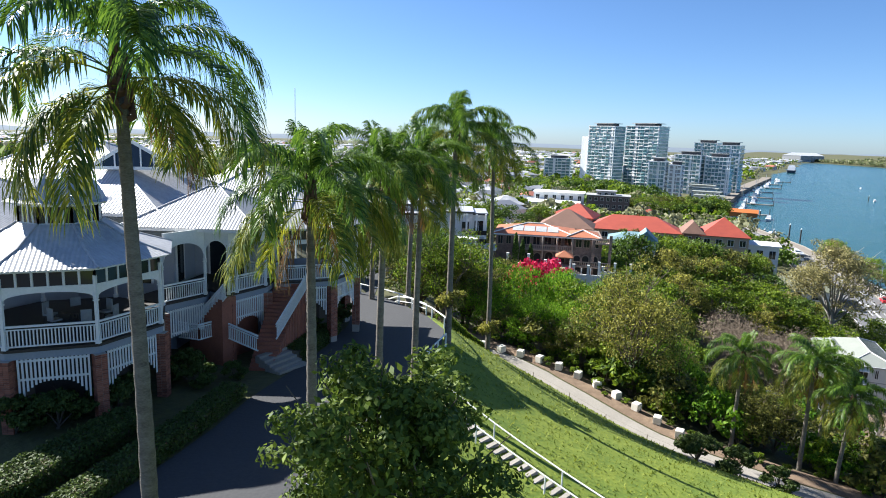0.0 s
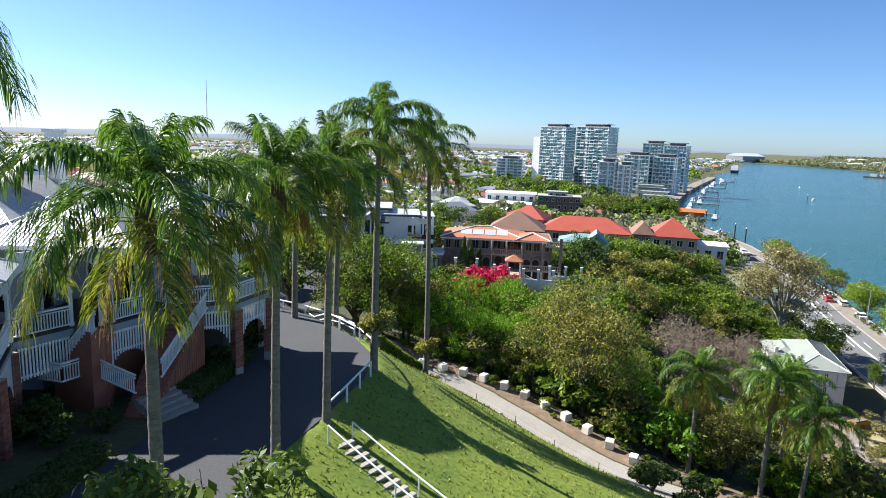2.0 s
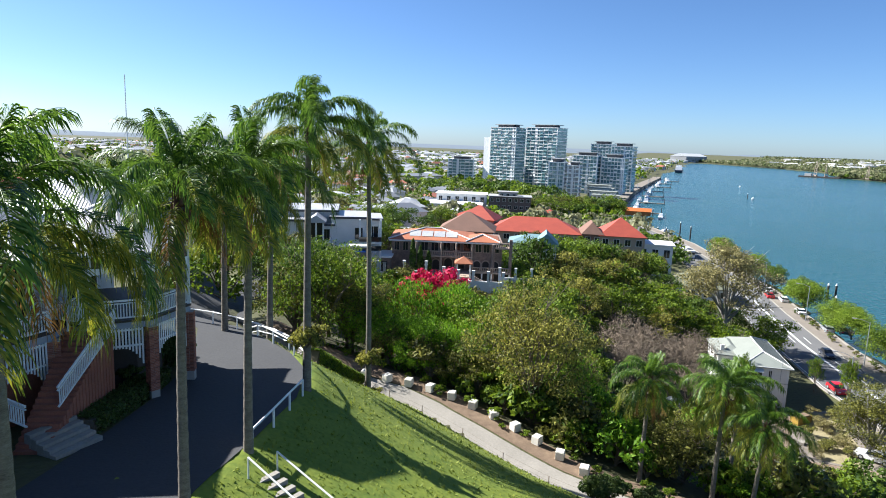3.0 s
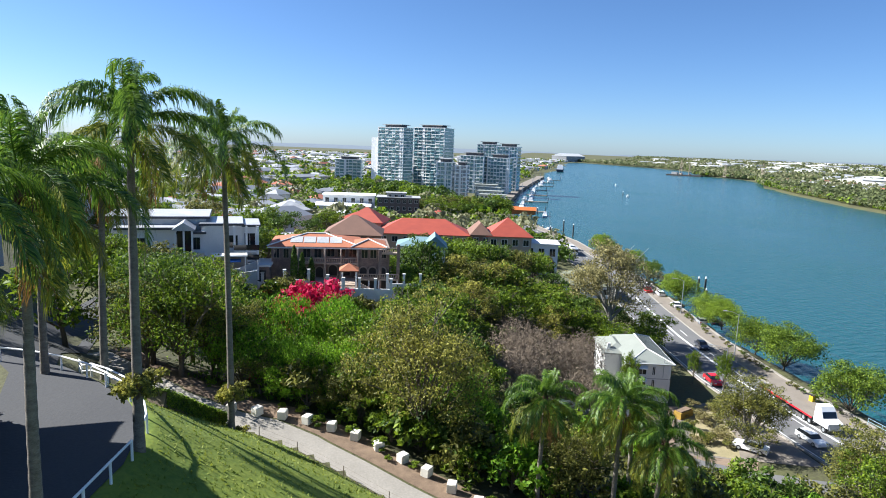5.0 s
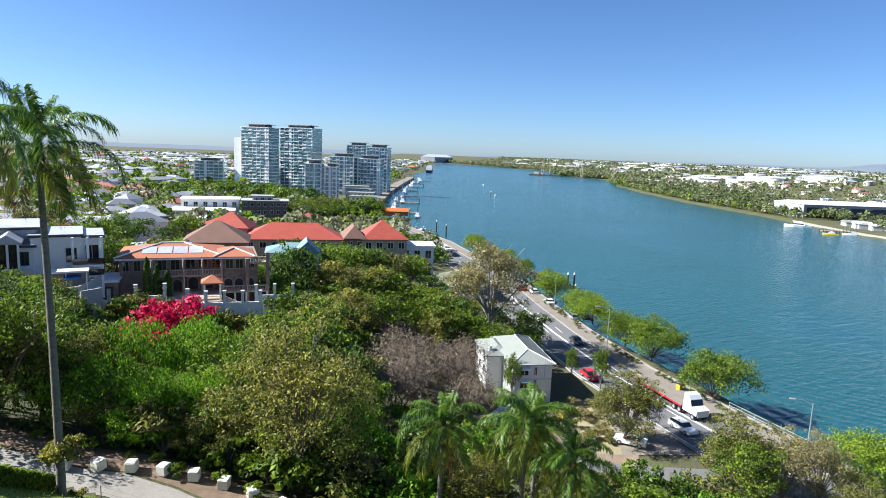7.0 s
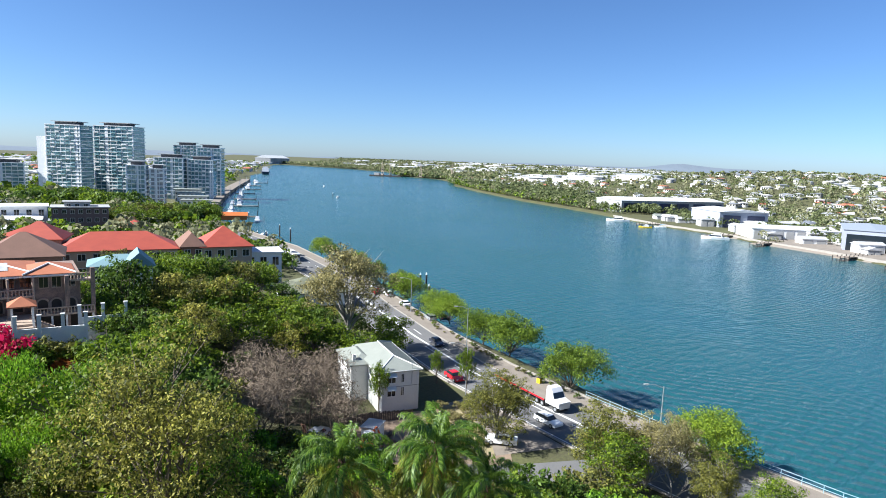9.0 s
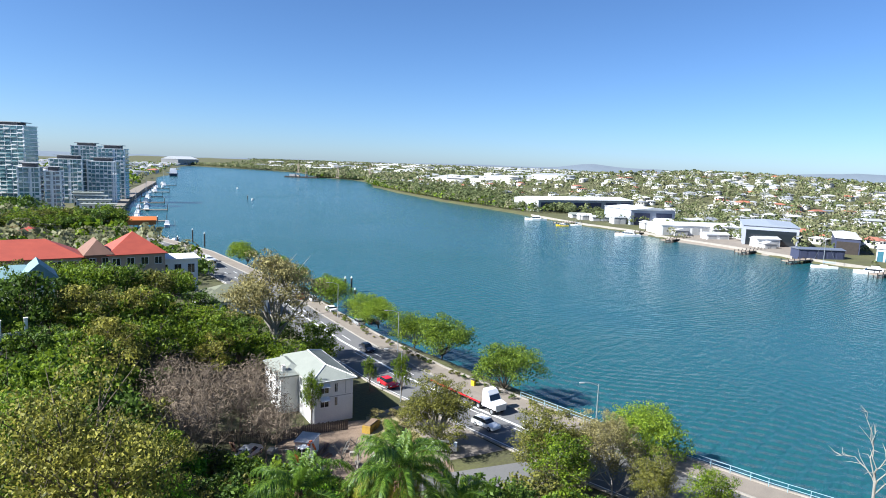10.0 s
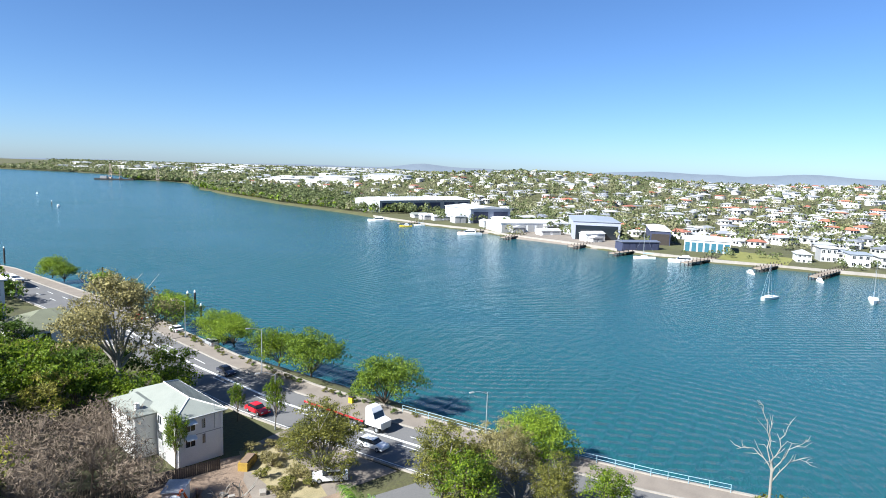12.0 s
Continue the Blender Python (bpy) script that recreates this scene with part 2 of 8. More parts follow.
def ground_z(x, y):
    near, far = curve(y, NEAR_Y, NEAR_X), curve(y, FAR_Y, FAR_X)
    if x > near - 0.5:
        if x < far:
            return -3.0 if near + 1 < x < far - 10 else (2.3 if x < near else max(-3.0, 1.6 - 4.6 * (far - x) / 10.0))
        rise = 27 * math.exp(-(((x - 1050) / 330) ** 2 + ((y - 330) / 300) ** 2)) + 22 * math.exp(-(((x - 1150) / 300) ** 2 + ((y + 260) / 300) ** 2))
        rise += 9 * smooth((x - far - 60) / 500) + 13 * smooth((x - far - 60) / 500) * smooth((y - 900) / 700)
        return 1.6 + 0.6 * smooth((x - far) / 30) + rise * smooth((x - far - 30) / 300)
    s, d = path_side(x, y), road_x(y) - x
    if s > 1.6:
        c = max(0.0, -side_of(CREST, x, y))
        low, top = curve(y, *PATH_Z), curve(y, *YARD_Z)
        u = (s - 1.6) / (s - 1.6 + c)
        z = low + (top - low) * (0.06 * smooth(u / 0.05) + 0.94 * u ** 0.9)
    elif s > -2.6:
        z = curve(y, *PATH_Z)
    else:
        w = -s - 2.6
        w = w / (w + max(d - level_strip(y), 0.0) + 1e-6)
        z = curve(y, *PATH_Z) - (curve(y, *PATH_Z) - 2.7) * w ** 0.95
    if d < level_strip(y):
        z = 2.4
    fade = 1 - 0.93 * smooth((y - 150) / 230)
    z = 2.4 + (z - 2.4) * fade
    if d > 14 and y > 20:
        z += 0.5 * noise.noise((x * 0.06, y * 0.06, 3)) * smooth((d - level_strip(y) - 1) / 10) * smooth((abs(s) - 3) / 4) * (0 if s > 0 and y < 70 else 1)
    return z


def lines(*spans):
    out = []
    for a, b, step in spans:
        out += list(np.arange(a, b, step))
    return out + [spans[-1][1]]


GX = lines((-4600, -1000, 400), (-1000, -200, 80), (-200, -40, 8), (-40, 112, 1.0), (112, 330, 9), (330, 700, 7), (700, 1500, 40), (1500, 4800, 220))
GY = lines((-1500, -300, 150), (-300, -20, 14), (-20, 14, 4), (14, 72, 1.0), (72, 180, 2.5), (180, 700, 10), (700, 2700, 40), (2700, 4800, 210))
land_v = [(x, y, ground_z(x, y)) for y in GY for x in GX]
nx = len(GX)
land_f = [(j * nx + i, j * nx + i + 1, (j + 1) * nx + i + 1, (j + 1) * nx + i) for j in range(len(GY) - 1) for i in range(nx - 1)]


def land_material():
    """Leaf litter and scrub with patches of green and bare earth."""
    m = mat("scrubby_ground", (0.10, 0.105, 0.035), (0.055, 0.05, 0.028), 0.95, 0.08, 26, bump=0.6)
    return m


LAND = land_material()
setting("ground", pydata("ground", land_v, land_f, LAND, True), LAND, "scrubby sloping ground running down to the river", "ground")

# the river
wm = bpy.data.materials.new("river_water")
wm.use_nodes = True
n_, l_ = wm.node_tree.nodes, wm.node_tree.links
wb = n_["Principled BSDF"]
wb.inputs["Base Color"].default_value = (0.015, 0.076, 0.086, 1)
wb.inputs["Roughness"].default_value, wb.inputs["IOR"].default_value = 0.16, 1.33
geo_ = n_.new("ShaderNodeNewGeometry")
map_ = n_.new("ShaderNodeMapping")
map_.inputs["Rotation"].default_value, map_.inputs["Scale"].default_value = (0, 0, radians(-32)), (0.35, 1.0, 1)
l_.new(geo_.outputs["Position"], map_.inputs["Vector"])
wave_a, wave_b = n_.new("ShaderNodeTexNoise"), n_.new("ShaderNodeTexNoise")
wave_a.inputs["Scale"].default_value, wave_a.inputs["Detail"].default_value, wave_a.inputs["Roughness"].default_value = 0.55, 5, 0.6
wave_b.inputs["Scale"].default_value, wave_b.inputs["Detail"].default_value = 0.016, 3
l_.new(map_.outputs[0], wave_a.inputs["Vector"])
l_.new(geo_.outputs["Position"], wave_b.inputs["Vector"])
mul_ = n_.new("ShaderNodeMath")
mul_.operation = "MULTIPLY"
l_.new(wave_a.outputs[0], mul_.inputs[0])
l_.new(wave_b.outputs[0], mul_.inputs[1])
last_ = mul_.outputs[0]
# trains of ripples that passing boats have left, fading in and out along the reach
for deg, size, warp, amount, patch in ((103, 0.105, 6.0, 0.20, 0.010), (62, 0.13, 7.0, 0.12, 0.013)):
    turn_ = n_.new("ShaderNodeMapping")
    turn_.inputs["Rotation"].default_value = (0, 0, radians(deg))
    l_.new(geo_.outputs["Position"], turn_.inputs["Vector"])
    wake = n_.new("ShaderNodeTexWave")
    wake.wave_type, wake.bands_direction = "BANDS", "Y"
    wake.inputs["Scale"].default_value, wake.inputs["Distortion"].default_value, wake.inputs["Detail"].default_value, wake.inputs["Detail Scale"].default_value = size, warp, 2.5, 0.06
    l_.new(turn_.outputs[0], wake.inputs["Vector"])
    where = n_.new("ShaderNodeTexNoise")
    where.inputs["Scale"].default_value, where.inputs["Detail"].default_value = patch, 2
    l_.new(turn_.outputs[0], where.inputs["Vector"])
    band = n_.new("ShaderNodeMapRange")
    band.inputs["From Min"].default_value, band.inputs["From Max"].default_value = 0.42, 0.68
    band.inputs["To Min"].default_value, band.inputs["To Max"].default_value = 0.0, amount
    l_.new(where.outputs[0], band.inputs["Value"])
    sum_ = n_.new("ShaderNodeMath")
    sum_.operation = "MULTIPLY_ADD"
    l_.new(wake.outputs["Fac"], sum_.inputs[0])
    l_.new(band.outputs[0], sum_.inputs[1])
    l_.new(last_, sum_.inputs[2])
    last_ = sum_.outputs[0]
bump_ = n_.new("ShaderNodeBump")
bump_.inputs["Strength"].default_value, bump_.inputs["Distance"].default_value = 0.9, 1.4
l_.new(last_, bump_.inputs["Height"])
l_.new(bump_.outputs[0], wb.inputs["Normal"])
setting("water", pydata("water", [(60, -1500, 0), (4800, -1500, 0), (4800, 4800, 0), (60, 4800, 0)], [(0, 1, 2, 3)], wm), wm, "rippled blue-green tidal river water", "water")


def strip(left, right, z=None, lift=0.05, step=2.0):
    """A ribbon between two lines of points, laid on the ground."""
    out = Shape()
    rows = []
    for k in range(len(left) - 1):
        a, b, c, d = (Vector((*p, 0)) for p in (left[k], left[k + 1], right[k], right[k + 1]))
        n = max(1, int((b - a).length / step))
        for j in range(n):
            rows.append((a.lerp(b, j / n), c.lerp(d, j / n)))
    rows.append((Vector((*left[-1], 0)), Vector((*right[-1], 0))))
    m = 4
    grid = []
    for a, c in rows:
        for j in range(m + 1):
            p = a.lerp(c, j / m)
            grid.append((p.x, p.y, (ground_z(p.x, p.y) if z is None else z) + lift))
    faces = [(k * (m + 1) + j, k * (m + 1) + j + 1, (k + 1) * (m + 1) + j + 1, (k + 1) * (m + 1) + j) for k in range(len(rows) - 1) for j in range(m)]
    return out.solid(grid, faces)


def offset(pts, d):
    """The line of points moved sideways by d (positive to the right of its way)."""
    out = []
    for k, p in enumerate(pts):
        a, b = Vector(pts[max(k - 1, 0)]), Vector(pts[min(k + 1, len(pts) - 1)])
        t = (b - a).normalized()
        out.append((p[0] + t.y * d, p[1] - t.x * d))
    return out


# the river road, its footpath and sea wall
ROAD = [(road_x(y), y) for y in (-300, -200, -100, 0, 40, 60, 80, 100, 112, 125, 137, 150, 162, 175, 200, 230, 260, 300, 350)]
ROADZ = 2.5
setting("road", strip(offset(ROAD, -6.8), offset(ROAD, 5.2), ROADZ, 0, 6), ROADMAT, "worn grey asphalt riverside road", "road")
setting("pavement", strip(offset(ROAD, 5.2), offset(ROAD, 9.4), ROADZ, 0.16, 6), PAVER, "sandy concrete riverside footpath", "pavement")
kerb = Shape()
for d in (5.0, -6.9):
    line = offset(ROAD, d)
    for a, b in zip(line, line[1:]):
        kerb.beam((*a, ROADZ + 0.07), (*b, ROADZ + 0.07), 0.3, 0.22)
setting("kerb", kerb, CONCRETE, "pale concrete kerb beside the road", "kerb")
wall = Shape()
line = offset(ROAD, 9.5)
for a, b in zip(line, line[1:]):
    wall.beam((*a, 0.6), (*b, 0.6), 0.5, 4.4)
setting("sea_wall", wall, CONCRETE, "low concrete sea wall above the river", "wall")
marks = Shape()
MARKMAT = mat("road_paint", (0.75, 0.75, 0.72), (0.55, 0.55, 0.53), 0.7)
for d, dash in ((-0.9, 3), (2.2, 3)):
    line = offset(ROAD, d)
    for a, b in zip(line[3:-2], line[4:-1]):
        a, b = Vector((*a, 0)), Vector((*b, 0))
        n = max(1, int((b - a).length / 9))
        for j in range(n):
            p, q = a.lerp(b, j / n), a.lerp(b, (j + 0.36) / n)
            marks.beam((p.x, p.y, ROADZ + 0.012), (q.x, q.y, ROADZ + 0.012), 0.16, 0.016)
line = offset(ROAD, 0.3)
for a, b in zip(line[5:12], line[6:13]):
    marks.beam((*a, ROADZ + 0.012), (*b, ROADZ + 0.012), 0.5, 0.016)
line = offset(ROAD, -6.2)
for a, b in zip(line[4:14], line[5:15]):
    marks.beam((*a, ROADZ + 0.012), (*b, ROADZ + 0.012), 0.14, 0.016)
setting("road_marking", marks, MARKMAT, "white dashed lane lines on the asphalt", "road marking")

# the drive, the garden path and the lawn
DRIVE_L = [(-18, -16), (-15, 8), (-13, 16), (-11, 22.5), (-10, 26.7), (-9.5, 30), (-8.8, 32.8), (-8.1, 36.4), (-7.4, 40.3), (-6.9, 46), (-7.2, 49.5), (-8.1, 54.7), (-11, 60), (-14, 70), (-15, 90), (-12, 110)]
DRIVE_R = [(-9, -16), (-6, 8), (-5, 16), (-4.2, 22.5), (-3.4, 27.2), (-2.8, 30.8), (-2.1, 33), (-1.45, 35.2), (0.1, 40.8), (0.3, 45.6), (-0.9, 48.8), (-3.0, 52.2), (-6.5, 56.8), (-8.5, 68), (-9, 90), (-6, 110)]
setting("driveway", strip(DRIVE_L, DRIVE_R, None, 0.06, 1.0), ASPHALT, "dark asphalt driveway curving round the house", "driveway")
lawn_v, lawn_f, keep = [], [], {}
LX, LY = np.arange(-6.0, 60.01, 0.5), np.arange(-24.0, 60.01, 0.5)
for j, y in enumerate(LY):
    for i, x in enumerate(LX):
        lawn_v.append((x, y, ground_z(x, y) + 0.035 + 0.03 * noise.noise((x * 0.8, y * 0.8, 0))))
        keep[i, j] = path_side(x, y) > 1.25 and not (x < -1 and y > 44)
nl = len(LX)
lawn_f = [(j * nl + i, j * nl + i + 1, (j + 1) * nl + i + 1, (j + 1) * nl + i) for j in range(len(LY) - 1) for i in range(nl - 1) if keep[i, j] and keep[i + 1, j] and keep[i, j + 1] and keep[i + 1, j + 1]]
setting("lawn", pydata("lawn", lawn_v, lawn_f, LAWN, True), LAWN, "sunlit mown grass bank falling to the path", "lawn")
setting("garden_path", strip(offset(PATH[2:-2], -1.0), offset(PATH[2:-2], 1.0), None, 0.05, 1.0), CONCRETE, "pale gravelled concrete garden path", "path")

# ---- plants ----
rng = np.random.default_rng(7)


def leaf_cards(centres, normals, size, rng, droop=0.0, aspect=1.9):
    """A pointed leaf spray (two triangles, folded) at each centre."""
    n = len(centres)
    nrm = normals + rng.normal(0, 0.6, (n, 3))
    nrm /= np.linalg.norm(nrm, axis=1)[:, None] + 1e-9
    t = np.cross(nrm, rng.normal(0, 1, (n, 3)))
    t[:, 2] -= droop
    t /= np.linalg.norm(t, axis=1)[:, None] + 1e-9
    b = np.cross(nrm, t)
    s = size * rng.uniform(0.6, 1.35, (n, 1))
    v = np.stack([centres - t * s * aspect / 2, centres + b * s / 2 + nrm * s * 0.15, centres + t * s * aspect / 2, centres - b * s / 2 + nrm * s * 0.15], 1)
    return v.reshape(-1, 3)


def crown_points(lobes, count, rng, shell=0.35):
    """Points through the outer shell of several lobes (x, y, z, r, height ratio)."""
    w = np.array([l[3] ** 2 for l in lobes])
    pick = rng.choice(len(lobes), count, p=w / w.sum())
    d = rng.normal(0, 1, (count, 3))
    d /= np.linalg.norm(d, axis=1)[:, None]
    r = 1 - shell * rng.random(count) ** 1.5
    r *= 1 + 0.16 * np.sin(d[:, 0] * 6 + pick) * np.cos(d[:, 2] * 5 + pick * 2)
    L = np.array(lobes)[pick]
    out = L[:, :3] + d * (L[:, 3] * r)[:, None] * np.stack([np.ones(count), np.ones(count), L[:, 4]], 1)
    return out, d


def tree_meshes(name, height, spread, leafmat, seed, leaves=2600, size=0.34, lobes=11, stem=0.30, ratio=0.8, barkmat=None, droop=0.3, shell=0.4, cone=0.0):
    """Trunk with limbs, and a crown of many leaf sprays, as two meshes standing on the origin."""
    r = np.random.default_rng(seed)
    trunk = Shape()
    lo = height * stem
    bulbs = []
    for k in range(lobes):
        a = k * 2.4 + r.uniform(-0.4, 0.4)
        u = (k + 0.5) / lobes
        rad = spread * 0.5 * math.sqrt(u) * r.uniform(0.7, 1.05)
        h = lo + (height - lo) * (r.uniform(0.18, 0.62) if u > 0.45 else r.uniform(0.45, 0.82))
        size_l = spread * r.uniform(0.19, 0.30)
        if cone:
            h, rad = lo + (height - lo) * (1 - u) ** 0.8 * cone + r.uniform(-0.1, 0.1) * height, rad * r.uniform(0.8, 1.2)
            size_l *= 0.9
        bulbs.append((rad * math.cos(a), rad * math.sin(a), min(h, height - size_l * ratio), size_l, ratio * r.uniform(0.8, 1.1)))
    tr = max(0.10, height * 0.021)
    lean = r.uniform(-0.06, 0.06, 2) * height
    top = Vector((lean[0], lean[1], height * 0.55))
    trunk.tube([(0, 0, -0.6), (lean[0] * 0.3, lean[1] * 0.3, lo * 0.6), (lean[0] * 0.7, lean[1] * 0.7, lo * 1.1), top], [tr * 1.3, tr, tr * 0.8, tr * 0.4], 7)
    for x, y, z, rr, _ in bulbs:
        s = Vector((lean[0] * 0.6, lean[1] * 0.6, lo * r.uniform(0.75, 1.15)))
        e = Vector((x, y, z))
        mid = s.lerp(e, 0.55) + Vector((r.uniform(-0.3, 0.3), r.uniform(-0.3, 0.3), height * 0.03))
        trunk.tube([s, mid, e], [tr * 0.5, tr * 0.3, tr * 0.1], 5, False)
        for _ in range(3):
            q = e + Vector((r.uniform(-1, 1), r.uniform(-1, 1), r.uniform(-0.2, 0.9))) * rr
            trunk.tube([mid.lerp(e, 0.5), q], [tr * 0.2, tr * 0.06], 4, False)
    clumps = []
    for x, y, z, rr, q in bulbs:
        for m in range(9):
            e = r.normal(0, 1, 3)
            e[2] = abs(e[2]) * 1.0 - 0.3
            e /= np.linalg.norm(e)
            k = rr * r.uniform(0.6, 1.0)
            clumps.append((x + e[0] * k, y + e[1] * k, z + e[2] * k * q, rr * r.uniform(0.24, 0.46), r.uniform(0.45, 0.7)))
    # sprays over the upper side of each clump, and larger dark ones inside the boughs
    inner = leaves // 6
    c, d = crown_points(clumps, leaves - inner, r, shell)
    out_ = d * (1, 1, 1.2) + np.array([0, 0, 0.45])
    ci, di = crown_points([(x, y, z, rr * 0.72, q) for x, y, z, rr, q in bulbs], inner, r, 0.7)
    v = np.concatenate([leaf_cards(c, out_, size, r, droop), leaf_cards(ci, di, size * 1.5, r, droop)])
    f = np.arange(len(v)).reshape(-1, 4)
    return trunk.mesh(name + "_trunk", barkmat or TRUNK, True), pydata(name + "_crown", v, f, leafmat)


def tree(name, meshes, x, y, scale, turn, label, group="", z=None, category="tree", tall=1.0):
    ob = thing(name, (0, 0, 0), label, category, group)
    a = new("trunk", meshes[0])
    b = new("crown", meshes[1])
    a.parent = b.parent = ob
    ob.matrix_basis = pose(x, y, ground_z(x, y) if z is None else z, 0, 0, turn) @ Matrix.Diagonal((scale, scale, scale * tall, 1))
    return ob


def frond_mesh(name, length, rise, fall, seed, material, leaflet=0.92, pairs=108, width=0.029):
    """A feathery palm leaf towards +x: a stalk that leaves at the angle rise and bends over to the angle fall, with hanging leaflets."""
    r = np.random.default_rng(seed)
    us = np.linspace(0, 1, 19)
    ang = np.radians(rise + (fall - rise) * us ** 1.2)
    dx, dz = np.cos(ang) * length / 18, np.sin(ang) * length / 18
    x, z = np.concatenate([[0], np.cumsum(dx[:-1])]), np.concatenate([[0], np.cumsum(dz[:-1])])
    mid = np.stack([x, 0.06 * length * r.uniform(-1, 1) * us ** 2, z], 1)
    v, f = [], []
    for k in range(len(us)):
        w = 0.036 * (1 - 0.85 * us[k])
        p = mid[k]
        v += [p + (0, -w, 0), p + (0, w, 0), p + (0, 0, 1.2 * w)]
    for k in range(len(us) - 1):
        q = 3 * k
        for a, b in ((0, 1), (1, 2), (2, 0)):
            f.append((q + a, q + b, q + 3 + b, q + 3 + a))
    for k in range(pairs):
        u = min(0.2 + 0.8 * (k + r.uniform(-0.45, 0.45)) / pairs, 0.995)
        p = np.array([np.interp(u, us, mid[:, i]) for i in range(3)])
        t = np.array([np.interp(min(u + 0.03, 1), us, mid[:, i]) - np.interp(u - 0.03, us, mid[:, i]) for i in range(3)])
        t /= np.linalg.norm(t)
        up = np.cross(np.cross(t, (0, 0, 1.0)) if abs(t[2]) < 0.98 else np.array([0, 1.0, 0]), t)
        up /= np.linalg.norm(up) + 1e-9
        ln = leaflet * (0.5 + 0.75 * math.sin(math.pi * min(1, 0.15 + u * 0.72))) * r.uniform(0.75, 1.2)
        for side in (-1, 1):
            out = t * r.uniform(0.4, 0.85) + np.array([0, side, 0]) * r.uniform(0.4, 0.95) + up * r.uniform(-0.15, 0.5)
            out /= np.linalg.norm(out)
            down = np.array([0, 0, -1.0])
            g = r.uniform(0.55, 1.1)
            a = p
            b = a + (out + down * 0.15 * g) * ln * 0.36
            c = b + (out * 0.62 + down * 0.62 * g) * ln * 0.34
            e = c + (out * 0.25 + down * 1.0 * g) * ln * 0.36
            w = np.cross(out, up) * 0.5 + t * 0.6
            w = w / (np.linalg.norm(w) + 1e-9) * width * r.uniform(0.7, 1.2)
            i = len(v)
            v += [a - w * 0.4, a + w * 0.4, b - w, b + w, c - w * 0.8, c + w * 0.8, e - w * 0.1, e + w * 0.1]
            f += [(i, i + 1, i + 3, i + 2), (i + 2, i + 3, i + 5, i + 4), (i + 4, i + 5, i + 7, i + 6)]
    return pydata(name, np.array(v), f, material)


FRONDS = [frond_mesh("frond", ln, a, b, 40 + k, FROND if k < 5 else OLDFROND) for k, (ln, a, b) in enumerate(((2.8, 86, 56), (3.8, 78, -8), (4.4, 66, -54), (4.7, 52, -78), (4.8, 38, -88), (4.5, 18, -92), (4.1, -8, -92)))]
DRY = [frond_mesh("dry_frond", 2.9, a, -89, 60 + k, DEADFROND, pairs=42) for k, a in enumerate((-25, -50))]


def palm(x, y, z0, crown_z, seed, scale=1.0, lean=(0.0, 0.0), dry=3, fronds=26, r0=0.19):
    """A feather palm: a ringed bare trunk, brown leaf bases and arching fronds."""
    r = np.random.default_rng(seed)
    ob = thing("palm_tree", (x, y, z0), "tall feather palm with a slender ringed grey trunk", "palm tree", "palms on the hillside")
    top = Vector((x + lean[0], y + lean[1], crown_z))
    base = Vector((x, y, z0 - 0.5))
    pts, rad = [], []
    for k in range(41):
        u = k / 40
        p = base.lerp(top, u) + Vector((lean[0], lean[1], 0)) * (-0.25 * math.sin(math.pi * u))
        pts.append(p)
        rad.append((r0 * (1.25 - 0.5 * u)) * (1.0 + (0.05 if k % 2 else -0.03)) * (1 + 0.35 * math.exp(-u * 25)))
    part("trunk", Shape().tube(pts, rad, 12), BARK, ob, smooth=True)
    boots = Shape()
    for k in range(26):
        a, u = k * 2.4, k / 26
        o = top + Vector((0, 0, -0.55 + 1.5 * u))
        d = Vector((math.cos(a), math.sin(a), 0))
        w = 0.22 * (1.2 - 0.7 * u)
        boots.tube([o + d * 0.02, o + d * (w * 1.1) + Vector((0, 0, 0.10)), o + d * (w * 1.15) + Vector((0, 0, 0.45))], [0.12, 0.085, 0.02], 5)
    part("crownshaft", boots, SHAFT, ob, "dark brown shaggy old leaf bases")
    for k in range(fronds):
        u = k / (fronds - 1)
        a = k * 137.5 + r.uniform(-18, 18)
        tilt = r.uniform(-7, 7)
        mesh = FRONDS[max(0, min(6, int(u ** 0.75 * 6.3 + r.uniform(0.0, 0.9))))]
        fr = new("frond", mesh)
        fr.parent = ob
        s = scale * r.uniform(0.88, 1.1)
        o = top - Vector((x, y, z0)) + Vector((0, 0, 0.85 - 0.75 * u))
        fr.matrix_basis = Matrix.Translation(o) @ pose(0, 0, 0, r.uniform(-12, 12), -tilt, a) @ Matrix.Diagonal((s, s, s, 1))
    for k in range(dry):
        fr = tagged(new("frond", DRY[k % 2]), "hanging dead orange-brown palm leaf")
        fr.parent = ob
        o = top - Vector((x, y, z0)) + Vector((0, 0, 0.0))
        fr.matrix_basis = Matrix.Translation(o) @ pose(0, 0, 0, 0, 0, k * 137.5 + seed * 40) @ Matrix.Diagonal((scale, scale, scale, 1))
    return ob


palm(-7.3, 15.0, 28.4, 42.2, 1, 0.92, (-0.45, 0.4), dry=1, r0=0.19)
palm(-4.6, 22.0, 28.4, 38.8, 2, 0.92, (-0.1, 0.2), dry=2, r0=0.18)
palm(-3.0, 30.2, 28.2, 39.0, 3, 0.85, (0.15, 0.1), dry=3, r0=0.165)
palm(-1.4, 34.4, 28.0, 39.2, 4, 0.86, (0.15, 0.2), dry=2, r0=0.165)
palm(0.55, 42.2, 27.4, 41.4, 5, 0.92, (0.05, 0.3), dry=2)
palm(4.35, 55.2, 21.4, 40.2, 6, 0.95, (-0.25, 0.4), dry=3)
palm(-6.1, 54.2, 27.4, 38.6, 7, 0.82, (0.2, 0.1), dry=3)
